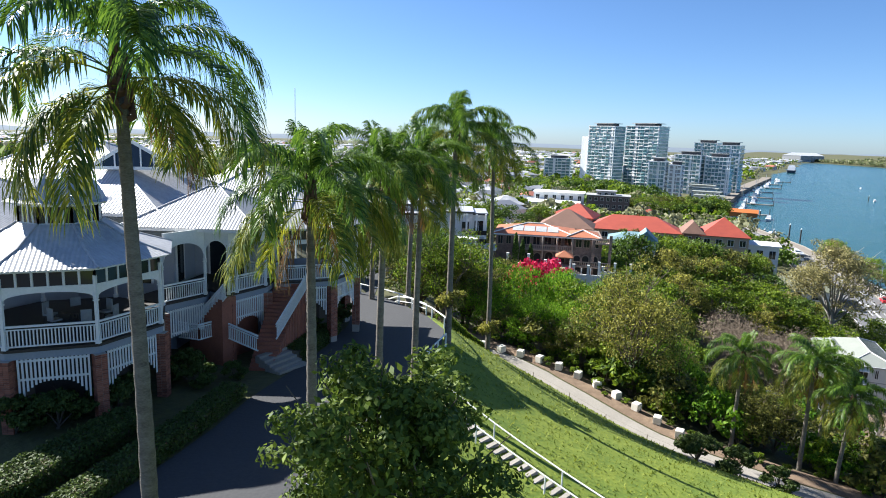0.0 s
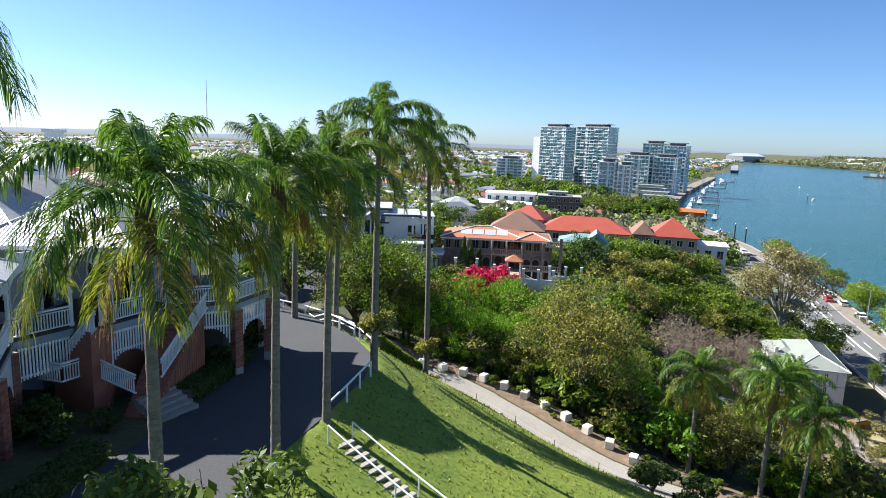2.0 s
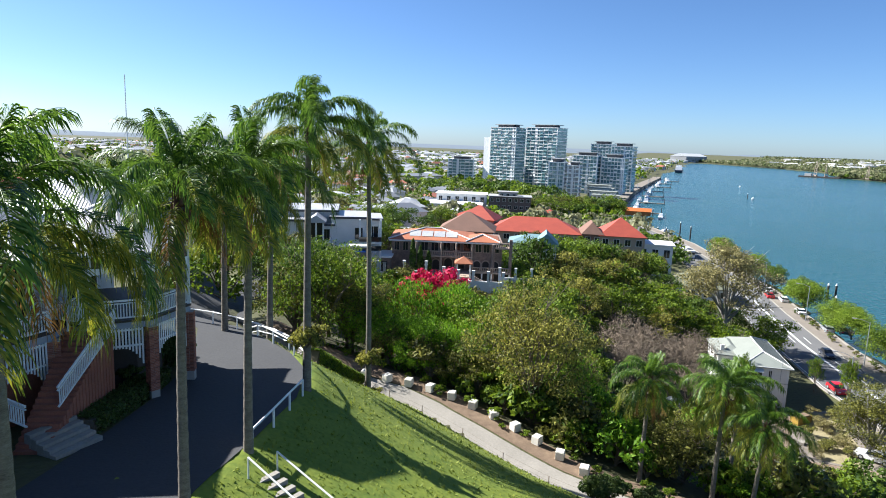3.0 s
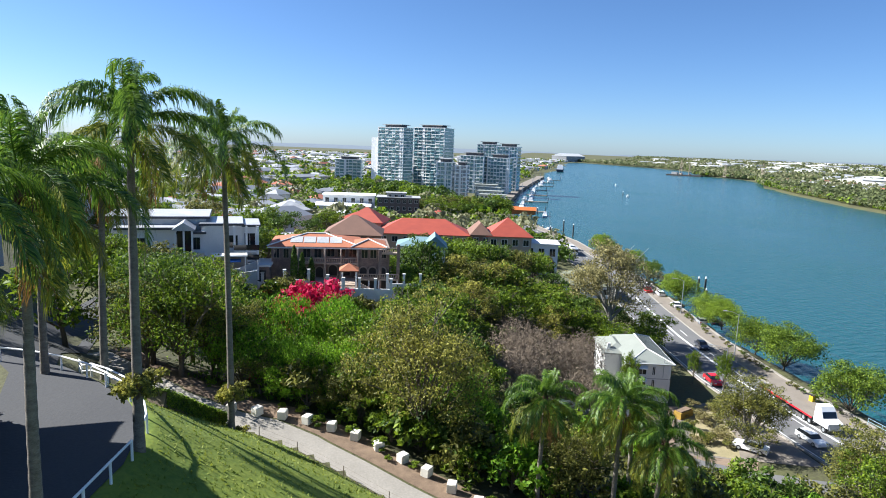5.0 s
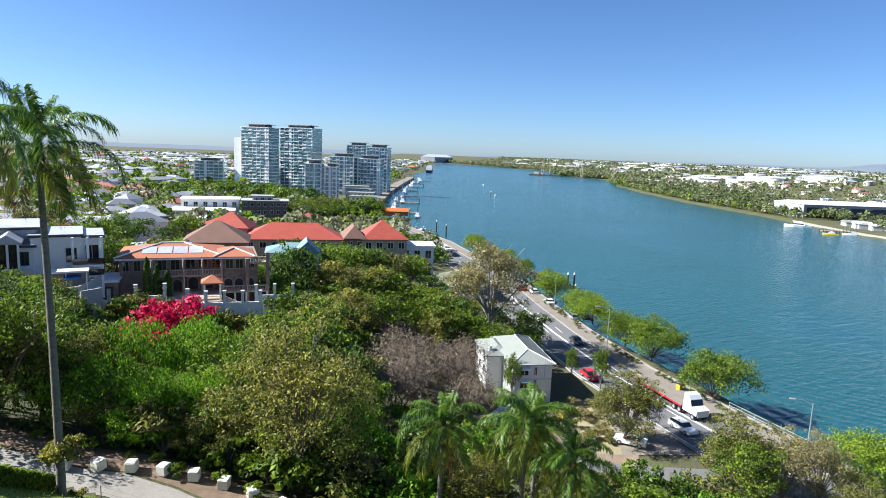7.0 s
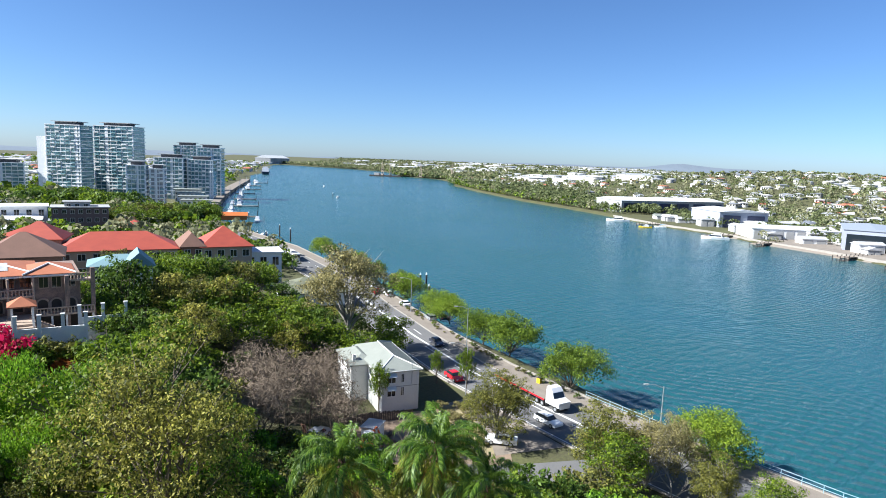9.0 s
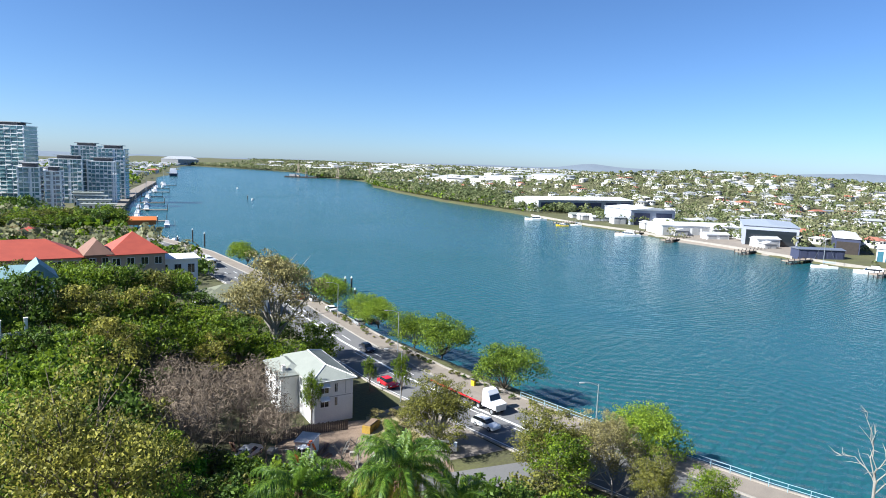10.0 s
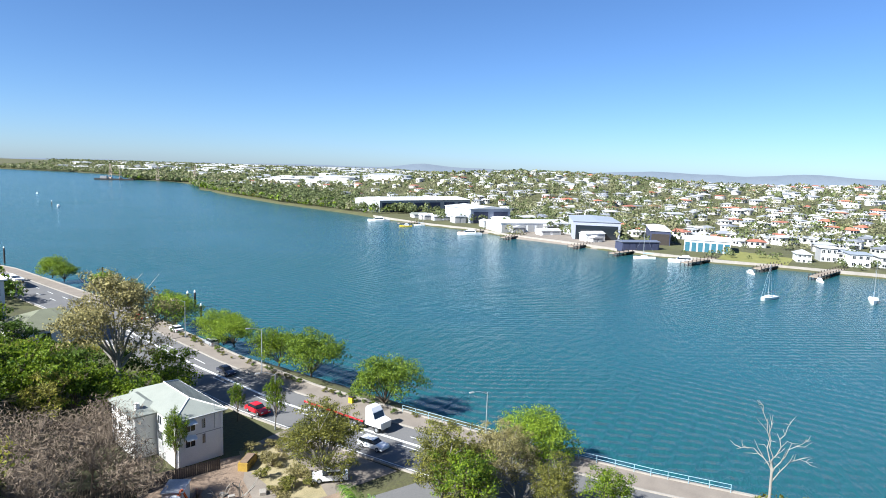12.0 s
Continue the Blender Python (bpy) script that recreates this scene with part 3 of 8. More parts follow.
palm(-2.9, 54.0, 27.0, 38.5, 8, 0.82, (0.3, 0.2), dry=3)
palm(23.9, 48.3, 16.6, 24.5, 9, 0.72, (0.2, 0.1), dry=4, r0=0.16)
palm(28.0, 45.6, 16.2, 25.0, 10, 0.76, (0.2, 0.1), dry=4, r0=0.16)
palm(30.4, 47.4, 15.4, 24.0, 11, 0.72, (0.2, 0.3), dry=4, r0=0.16)
palm(29.6, 43.6, 15.6, 23.2, 12, 0.70, (0.3, -0.2), dry=3, r0=0.15)

KINDS = {
    "dark": [tree_meshes("dark", 10, 9, LEAF_DARK, 11 + k, 2600, 0.25, stem=0.2) for k in range(2)],
    "mid": [tree_meshes("mid", 10, 9.5, LEAF_MID, 21 + k, 2600, 0.25, stem=0.2) for k in range(2)],
    "olive": [tree_meshes("olive", 10, 8.5, LEAF_OLIVE, 31 + k, 2600, 0.23, shell=0.55, stem=0.22) for k in range(2)],
    "lime": [tree_meshes("lime", 6, 6.5, LEAF_LIME, 41, 3400, 0.22, stem=0.1, ratio=0.9)],
    "yellow": [tree_meshes("yellow", 12, 8.5, LEAF_YELLOW, 51, 4600, 0.19, shell=0.6, stem=0.2)],
    "grey": [tree_meshes("grey", 18, 13, LEAF_GREY, 61, 15000, 0.16, shell=0.7, lobes=20, barkmat=DEADWOOD, stem=0.25)],
    "orange": [tree_meshes("orange", 4, 5, LEAF_ORANGE, 71, 1600, 0.24, stem=0.1)],
    "pink": [tree_meshes("pink", 5, 4.6, LEAF_PINK, 81, 6200, 0.15, lobes=20, stem=0.05, ratio=0.85)],
}
CLOSE = {
    "dark": [tree_meshes("dark_close", 10, 9, LEAF_DARK, 11 + k, 8600, 0.115, shell=0.5, lobes=15, stem=0.14) for k in range(2)],
    "mid": [tree_meshes("mid_close", 10, 9.5, LEAF_MID, 21 + k, 8600, 0.115, shell=0.5, lobes=15, stem=0.14) for k in range(2)],
    "olive": [tree_meshes("olive_close", 10, 8.5, LEAF_OLIVE, 31 + k, 8000, 0.11, shell=0.6, lobes=15, stem=0.16) for k in range(2)],
    "lime": [tree_meshes("lime_close", 6, 6.5, LEAF_LIME, 41 + k, 8400, 0.09, stem=0.06, ratio=0.9, lobes=14, droop=1.4) for k in range(2)],
    "yellow": [tree_meshes("yellow_close", 12, 9.5, LEAF_YELLOW, 51, 14500, 0.1, shell=0.7, lobes=22, stem=0.14)],
}
LABELS = {
    "dark": "dense dark green broadleaf tree on the hillside", "mid": "spreading green broadleaf tree on the slope",
    "olive": "olive-brown leafy tree with thin foliage", "lime": "bright green leafy shrub on the slope",
    "yellow": "tall yellow-green tree with sparse foliage", "grey": "large pale eucalypt with grey-brown leaves",
    "orange": "low shrub with orange and green leaves", "pink": "bougainvillea in full magenta bloom",
}


def plant(kind, x, y, height, turn=0.0, z=None, wide=1.0, group=""):
    ms = CLOSE[kind] if kind in CLOSE and math.hypot(x - 5, y - 25) < 52 else KINDS[kind]
    m = ms[int(abs(x * 7 + y * 13)) % len(ms)]
    nominal = {"dark": 10, "mid": 10, "olive": 10, "lime": 6, "yellow": 12, "grey": 18, "orange": 4, "pink": 5}[kind]
    s = height / nominal
    cat = "shrub" if kind in ("lime", "orange", "pink") else "tree"
    return tree("bougainvillea" if kind == "pink" else ("shrub" if cat == "shrub" else "tree"), m, x, y, s * wide, turn, LABELS[kind], group, z, cat, 1 / wide)


# trees that stand out
for kind, x, y, h, w, a in (("yellow", 18.2, 57.0, 13.8, 0.86, 30), ("grey", 75.5, 119.5, 22.0, 1.0, 10), ("pink", 12.6, 87.5, 11.4, 0.82, 0), ("orange", 8.4, 84.0, 6.0, 1.0, 140),
                            ("mid", 0.2, 68.6, 11.6, 0.9, 20), ("olive", -2.8, 71.5, 9.5, 1.0, 80), ("yellow", 2.6, 73.5, 10.0, 1.0, 20), ("dark", -0.5, 77.5, 12.0, 1.0, 20),
                            ("lime", 10.2, 73.2, 10.4, 0.72, 0), ("lime", 13.8, 74.4, 11.0, 0.7, 70), ("lime", 17.6, 73.4, 9.8, 0.72, 160), ("mid", 7.2, 75.5, 9.0, 0.8, 100),
                            ("lime", 9.0, 64.2, 5.8, 0.9, 140), ("lime", 12.6, 64.8, 6.6, 0.85, 40), ("olive", 13.6, 61.0, 5.6, 1.0, 200), ("olive", 6.6, 65.5, 4.6, 1.1, 250),
                            ("mid", 27.5, 93.0, 12.5, 0.95, 10), ("dark", 34.5, 95.5, 9.5, 0.95, 60), ("mid", 23.5, 86.0, 10.0, 0.95, 150), ("dark", 31.0, 87.0, 10.5, 1.0, 220),
                            ("dark", 41.0, 135.0, 15.0, 0.75, 30), ("yellow", 48.0, 130.5, 13.5, 1.0, 60), ("yellow", 56.0, 131.0, 13.0, 1.05, 160)):
    plant(kind, x, y, h, a, wide=w)
for kind, x, y, h in (("mid", 33, 108, 8.5), ("mid", 39, 112, 10), ("yellow", 46, 116, 11), ("mid", 53, 120, 9.5), ("mid", 58, 131, 12), ("yellow", 61, 115, 9), ("yellow", 66, 124, 8), ("mid", 47, 128, 9), ("mid", 40.5, 139, 9), ("yellow", 66, 138, 8.5), ("mid", 73, 143, 7), ("mid", 36, 122, 8), ("mid", 80.5, 112.5, 8), ("mid", 72, 111, 9), ("mid", 86, 121, 8), ("mid", 69, 115, 8), ("yellow", 80, 132, 7), ("dark", 81, 125, 8), ("mid", 62, 119, 9), ("mid", 66, 116, 8.5), ("dark", 70, 122, 9), ("mid", 67, 129, 9), ("yellow", 71, 134, 9), ("mid", 76, 136, 8), ("mid", 63, 124, 10), ("dark", 73, 127, 8)):
    plant(kind, x, y, h, x * 17)
# the wood between the path and the road
wr = np.random.default_rng(5)
placed = [(12.5, 88, 4), (18.2, 57, 4), (10.2, 73.2, 3.5), (13.8, 74.4, 3.5), (17.4, 73.4, 3.5), (8.2, 84, 3), (-0.5, 76.5, 4), (2, 73, 4), (9, 64.2, 3), (12.4, 64.8, 3), (13.6, 61, 2.5), (27.5, 93, 4.5), (34.5, 95.5, 4.5), (40.5, 93.5, 4.5), (23.5, 86, 4), (31, 87, 4), (12.5, 82, 3), (11.5, 77, 2.5), (31, 108, 4), (38, 112, 4), (46, 116, 4), (53, 120, 4), (61, 115, 4), (66, 124, 4), (20.5, 55.5, 4), (76, 119.5, 6), (24.4, 49.2, 2), (28.4, 45.5, 2), (30.4, 47.2, 2)]
names = ["dark", "mid", "olive", "lime", "dark", "yellow", "mid"]
for _ in range(2600):
    x, y = wr.uniform(6, 84), wr.uniform(30, 128)
    s, d = path_side(x, y), road_x(y) - x
    if s > -4.5 or d < level_strip(y) + 2 or (x < 34 and y > 104) or (x > 22 and x - 6 > 0.50 * (y - 26) and math.hypot(x - 6, y - 26) > 34) or (44 < x and 86 < y < 107) or (x > 29 and y < 48) or (x < 32 and y > 95):
        continue
    h = wr.uniform(5.0, 10.5)
    if any((x - a) ** 2 + (y - b) ** 2 < (0.30 * h + 0.55 * c) ** 2 for a, b, c in placed):
        continue
    placed.append((x, y, h * 0.34))
    turn = wr.uniform(0, 360)
    if not (37 < x < 45 and 84 < y < 107):
        plant(names[len(placed) % 7], x, y, h * (0.7 if names[len(placed) % 7] == "lime" else 1), turn, group="trees of the hillside wood")

# shrubs under and before the trees
UNDER = [tree_meshes("shrub", 3, 3.4, m, 201 + k, 950, 0.155, lobes=7, stem=0.04, ratio=0.9) for k, m in enumerate((LEAF_MID, LEAF_DARK, LEAF_OLIVE, LEAF_LIME))]
UNDER_LABEL = ("green leafy shrub", "dark green shrub", "dry olive shrub", "bright green shrub")
low = 0
while low < 120:
    x, y = wr.uniform(15, 64), wr.uniform(26, 84)
    s, d = path_side(x, y), road_x(y) - x
    if s > -4.0 or d < level_strip(y) + 4 or (x > 44 and y > 56) or any((x - a) ** 2 + (y - b) ** 2 < 1.2 for a, b, c in placed):
        continue
    placed.append((x, y, 1.0))
    k = (0, 1, 2, 0, 3, 1, 2)[low % 7]
    tree("shrub", UNDER[k], x, y, wr.uniform(0.7, 1.5), wr.uniform(0, 360), UNDER_LABEL[k] + " in the undergrowth", "undergrowth shrubs", category="shrub")
    low += 1

line = offset(PATH[4:13], -5.2)
for a, b in zip(line, line[1:]):
    a, b = Vector((*a, 0)), Vector((*b, 0))
    n = max(1, int((b - a).length / 1.5))
    for k in range(n):
        p = a.lerp(b, (k + 0.5) / n) + Vector((wr.uniform(-0.6, 1.6), wr.uniform(-0.6, 1.6), 0))
        m = (2, 0, 1, 2, 0, 3)[int(wr.integers(6))]
        tree("shrub", UNDER[m], p.x, p.y, wr.uniform(0.8, 1.6), wr.uniform(0, 360), UNDER_LABEL[m] + " in the undergrowth", "undergrowth shrubs", category="shrub")

# ---- the verandah house ----
FLOOR, EAVE, YARD = 32.0, 35.5, 28.4
GZ, BAY = Vector((-18.4, 30.3, 0)), Vector((-10.2, 44.3, 0))
house = thing("verandah_house", (-20, 40, YARD), "white timber house with wide verandahs and pale metal roofs", "house")


def octagon(c, r, first=0.0):
    return [(c.x + r * math.cos(radians(first + 45 * k)), c.y + r * math.sin(radians(first + 45 * k))) for k in range(8)]


def ribbed(a, b, c, d, pitch=0.19, depth=0.022):
    """A corrugated roof sheet: eave from a to b, top from d (over a) to c (over b); it is cut along its hips."""
    a, b, c, d = (Vector(p) for p in (a, b, c, d))
    out = Shape()
    u = (b - a).normalized()
    length = (b - a).length
    ud, uc = (d - a).dot(u), (c - a).dot(u)
    rise = (d - a) - u * ud
    rise_c = (c - a) - u * uc
    nrm = u.cross(rise).normalized()
    n = max(2, int(length / pitch) * 2)
    prev = None
    verts, faces = [], []
    for k in range(n + 1):
        s = length * k / n
        top = 1.0
        if ud > 1e-6 and s < ud:
            top = s / ud
        if uc < length - 1e-6 and s > uc:
            top = min(top, (length - s) / (length - uc))
        lift = nrm * (depth if k % 2 else 0.0)
        w = s / length
        v = rise.lerp(rise_c, w)
        verts += [a + u * s + lift, a + u * s + v * max(top, 0.001) + lift]
        if k:
            faces.append((2 * k - 2, 2 * k, 2 * k + 1, 2 * k - 1))
    return out.solid(verts, faces)


def balustrade(a, b, height=1.0, gap=0.135, base=FLOOR, slope=0.0):
    """A white rail with its balusters between two points of x, y."""
    a, b = Vector((*a, base)), Vector((*b, base + slope))
    s = Shape()
    rail = part("balustrade", s.beam(a + Vector((0, 0, height)), b + Vector((0, 0, height)), 0.08, 0.09), WHITE, house)
    for name, h, t in (("mid_rail", height - 0.14, 0.045), ("bottom_rail", 0.12, 0.06)):
        part(name, Shape().beam(a + Vector((0, 0, h)), b + Vector((0, 0, h)), 0.08, t), WHITE, rail)
    n = max(2, int((b - a).length / gap))
    for k in range(1, n):
        p = a.lerp(b, k / n)
        ob = new("baluster", BALUSTER)
        ob.parent = rail
        ob.matrix_basis = Matrix.Translation(p + Vector((0, 0, 0.12))) @ Matrix.Diagonal((1, 1, (height - 0.26) / 0.74, 1))
    return rail


BALUSTER = Shape().box(0, 0, 0, 0.05, 0.035, 0.74).mesh("baluster", WHITE)


def slat_screen(a, b, top=31.55, long=1.95, short=1.05, gap=0.15):
    """White battens under the floor, cut to an arch along their lower ends."""
    a, b = Vector((*a, 0)), Vector((*b, 0))
    s = Shape()
    s.beam(a + Vector((0, 0, top - 0.1)), b + Vector((0, 0, top - 0.1)), 0.05, 0.09)
    s.beam(a + Vector((0, 0, top - short + 0.12)), b + Vector((0, 0, top - short + 0.12)), 0.05, 0.09)
    screen = part("slat_screen", s, WHITE, house)
    n = max(3, int((b - a).length / gap))
    for k in range(n + 1):
        u = k / n
        p = a.lerp(b, u)
        ln = short + (long - short) * abs(2 * u - 1) ** 3
        ob = new("slat", SLAT)
        ob.parent = screen
        ang = math.atan2(b.y - a.y, b.x - a.x)
        ob.matrix_basis = Matrix.Translation(p + Vector((0, 0, top - ln))) @ Matrix.Rotation(ang, 4, "Z") @ Matrix.Diagonal((1, 1, ln, 1))


SLAT = Shape().box(0, -0.03, 0, 0.085, 0.022, 1.0).mesh("slat", WHITE)


def brick_pier(x, y, turn, z0=27.2, z1=31.55, w=0.5):
    s = Shape().box(x, y, z0, w - 0.03, w - 0.03, z1 - z0, turn)
    pier = part("brick_pier", s, MORTAR, house)
    courses = Shape()
    r = np.random.default_rng(int(abs(x * 10)))
    z, k = z0 + 0.9, 0
    c_, s_ = math.cos(radians(turn)), math.sin(radians(turn))
    while z < z1 - 0.08:
        h = w / 2
        for m in range(2):
            o = (0.25 if (k + m) % 2 else 0.75) * w - h
            for (ox, oy, sx, sy) in ((o - 0.0, -h + 0.05, w * 0.47, 0.1), (o, h - 0.05, w * 0.47, 0.1), (-h + 0.05, o, 0.1, w * 0.47), (h - 0.05, o, 0.1, w * 0.47)):
                e = r.uniform(0, 0.006)
                courses.box(x + c_ * ox - s_ * oy, y + s_ * ox + c_ * oy, z, sx + e, sy + e, 0.074, turn)
        z, k = z + 0.086, k + 1
    ob = part("brick_facing", courses, BRICK, house, "weathered red brick facing")
    ob["kind"] = "stuff"


def post(x, y, z1=35.1, w=0.13, z0=FLOOR):
    s = Shape().box(x, y, z0, w, w, z1 - z0).box(x, y, z0, w + 0.06, w + 0.06, 0.18).box(x, y, z0 + 1.95, w + 0.07, w + 0.07, 0.06).box(x, y, z0 + 2.05, w + 0.04, w + 0.04, 0.12)
    part("verandah_post", s, WHITE, house)


def valance(a, b, z0, z1, sag):
    """An arched white board between two posts."""
    a, b = Vector((*a, 0)), Vector((*b, 0))
    s, n = Shape(), 14
    side = (b - a).cross(Vector((0, 0, 1))).normalized() * 0.03
    for k in range(n):
        p, q = a.lerp(b, k / n), a.lerp(b, (k + 1) / n)
        lo = [z0 + sag * (1 - (2 * u - 1) ** 2) ** 0.5 for u in (k / n, (k + 1) / n)]
        ring = [p + Vector((0, 0, lo[0])), q + Vector((0, 0, lo[1])), q + Vector((0, 0, z1)), p + Vector((0, 0, z1))]
        s.solid([v - side for v in ring] + [v + side for v in ring], [(0, 1, 2, 3), (7, 6, 5, 4), (0, 4, 5, 1), (2, 6, 7, 3)])
    part("arched_valance", s.mesh("arched_valance", WHITE, weld=True), WHITE, house)


def highlights(a, b, z0, z1, n):
    """A row of small dark panes with white bars between them."""
    a, b = Vector((*a, 0)), Vector((*b, 0))
    bars = Shape()
    for z in (z0, z1):
        bars.beam(a + Vector((0, 0, z)), b + Vector((0, 0, z)), 0.09, 0.10)
    for k in range(n + 1):
        p = a.lerp(b, k / n)
        bars.beam(p + Vector((0, 0, z0)), p + Vector((0, 0, z1)), 0.09, 0.09)
    frame_ = part("window_frame", bars, WHITE, house)
    for k in range(n):
        p, q = a.lerp(b, (k + 0.04) / n), a.lerp(b, (k + 0.96) / n)
        g = Shape().beam(p + Vector((0, 0, (z0 + z1) / 2)), q + Vector((0, 0, (z0 + z1) / 2)), 0.012, z1 - z0 - 0.1)
        pane = new("pane", g.mesh("pane", GLASSDARK))
        pane.parent = frame_


def verandah_octagon(c, r, sides, roof_top, lantern, piers=True):
    ring = octagon(c, r)
    part("verandah_floor", Shape().prism(octagon(c, r + 0.12), FLOOR - 0.12, FLOOR), DARKWOOD, house)
    part("fascia_band", Shape().prism(octagon(c, r + 0.06), FLOOR - 0.45, FLOOR - 0.124), FASCIA, house)
    # near-black core set behind the slats as the shade under the floor
    part("undercroft_shade_core", Shape().prism(octagon(c, r * 0.62), YARD - 1.2, FLOOR - 0.46), DARKWOOD, house)
    for k in sides:
        a, b = ring[k % 8], ring[(k + 1) % 8]
        balustrade(a, b)
        valance(a, b, FLOOR + 2.1, FLOOR + 2.62, 0.34)
        highlights(a, b, FLOOR + 2.66, FLOOR + 3.36, 6)
        d = (Vector(b) - Vector(a)).normalized() * 0.42
        slat_screen(Vector(a) + d, Vector(b) - d)
    for k in range(8):
        post(*ring[k])
        if piers:
            brick_pier(*ring[k], 45 * k)
    part("eave_board", Shape().prism(octagon(c, r + 0.42), EAVE - 0.10, EAVE + 0.06), WHITE, house)
    prof = [(r + 0.62, EAVE), (r * 0.72, EAVE + (roof_top - EAVE) * 0.42), (lantern, roof_top)]
    for (r0, z0), (r1, z1) in zip(prof, prof[1:]):
        lo, hi = octagon(c, r0), octagon(c, r1)
        for k in range(8):
            a, b = Vector((*lo[k], z0)), Vector((*lo[(k + 1) % 8], z0))
            d, e = Vector((*hi[k], z1)), Vector((*hi[(k + 1) % 8], z1))
            part("roof_sheet", ribbed(a, b, e, d), ROOF, house)
    for k in range(8):
        lo, mi, hi = (octagon(c, q) for q, _ in prof)
        part("ridge_cap", Shape().tube([(*lo[k], prof[0][1] + 0.02), (*mi[k], prof[1][1] + 0.03), (*hi[k], prof[2][1] + 0.03)], [0.055] * 3, 6), ROOF, house)


verandah_octagon(GZ, 4.6, (5, 6, 7, 4, 0), 37.0, 1.85)
verandah_octagon(BAY, 4.1, (5, 6, 7, 0), 37.6, 0.15)
part("finial", Shape().tube([(BAY.x, BAY.y, z) for z in (37.5, 37.9, 38.2, 38.4, 38.6, 39.1)], [0.2, 0.12, 0.22, 0.22, 0.06, 0.03], 10), WHITE, house)

# the lantern and its ogee dome
ring = octagon(GZ, 1.75)
for k in range(8):
    highlights(ring[k], ring[(k + 1) % 8], 37.0, 37.85, 4)
part("lantern_core", Shape().prism(octagon(GZ, 1.6), 36.6, 37.9), DARKWOOD, house)
part("lantern_eave", Shape().prism(octagon(GZ, 2.15), 37.86, 37.98), WHITE, house)
prof = [(2.35, 37.98), (2.02, 38.06), (1.88, 38.35), (1.68, 38.7), (1.36, 39.05), (0.92, 39.34), (0.45, 39.55), (0.06, 39.72)]
for (r0, z0), (r1, z1) in zip(prof, prof[1:]):
    lo, hi = octagon(GZ, r0), octagon(GZ, r1)
    for k in range(8):
        part("dome_sheet", ribbed((*lo[k], z0), (*lo[(k + 1) % 8], z0), (*hi[(k + 1) % 8], z1), (*hi[k], z1), 0.17, 0.02), ROOF, house)
part("finial", Shape().tube([(GZ.x, GZ.y, z) for z in (39.6, 39.8, 39.9, 40.6)], [0.12, 0.1, 0.05, 0.03], 8), WHITE, house)


def deck(ring):
    part("verandah_floor", Shape().prism(ring, FLOOR - 0.12, FLOOR), DARKWOOD, house)
    part("fascia_band", Shape().prism(ring, FLOOR - 0.45, FLOOR - 0.124), FASCIA, house)


deck([(-15.25, 33.8), (-13.75, 36.2), (-14.0, 37.4), (-16.5, 38.4), (-17.5, 35.0)])
deck([(-14.0, 37.42), (-12.5, 36.3), (-11.0, 38.95), (-10.9, 42.0), (-16.0, 42.0), (-16.4, 38.42)])
balustrade((-15.2, 33.9), (-13.8, 36.15))
balustrade((-12.5, 36.35), (-11.05, 38.95))
balustrade((-10.9, 40.6), (-10.9, 41.6))
for p in ((-13.8, 36.2), (-12.5, 36.35), (-12.2, 36.9), (-11.05, 38.95)):
    post(*p, z1=35.9)
for p, q in (((-13.8, 36.2), (-12.5, 36.35)), ((-12.5, 36.35), (-11.05, 38.95)), ((-15.2, 33.9), (-13.8, 36.15))):
    valance(p, q, FLOOR + 2.3, FLOOR + 3.9, 0.9)
slat_screen((-15.1, 34.0), (-13.9, 36.0), long=1.6, short=1.5)
slat_screen((-12.4, 36.5), (-11.2, 38.7), long=2.4, short=1.2)
for p in ((-12.6, 36.35), (-11.0, 39.1)):
    brick_pier(*p, 20, w=0.6)
part("stair_wall", Shape().prism([(-14.2, 37.6), (-12.9, 36.9), (-11.7, 39.3), (-14.2, 39.5)], 27.5, FLOOR - 0.46), BRICK, house, "red brick wall below the landing")

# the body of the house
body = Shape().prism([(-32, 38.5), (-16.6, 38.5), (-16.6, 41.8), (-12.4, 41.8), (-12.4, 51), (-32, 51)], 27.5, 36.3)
part("house_wall", body, INNER, house, "pale timber walls, coloured grey-blue for the verandah's shade")
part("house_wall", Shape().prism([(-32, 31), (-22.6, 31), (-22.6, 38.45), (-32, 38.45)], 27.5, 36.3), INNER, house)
for x, y, sx, sy in ((-15.0, 41.78, 1.2, 0.08), (-13.4, 41.78, 0.9, 0.08), (-16.58, 39.4, 0.08, 1.1), (-12.36, 44.5, 0.08, 1.2), (-12.36, 47.5, 0.08, 1.2), (-18.5, 38.46, 1.1, 0.08), (-20.6, 38.46, 1.1, 0.08)):
    d = part("door_leaf", Shape().box(x, y, FLOOR, sx, sy, 2.5), GLASSDARK, house, "dark glazed french door")
    fr = Shape()
    wx, wy = (sx, 0.1) if sx > sy else (0.1, sy)
    for k in (-1, 1):
        fr.box(x + (k * sx / 2 if sx > sy else 0), y + (k * sy / 2 if sy > sx else 0), FLOOR, 0.12, 0.12, 2.55)
    fr.box(x, y, FLOOR + 2.5, wx + 0.1, wy + 0.1, 0.12)
    part("door_frame", fr, WHITE, house)


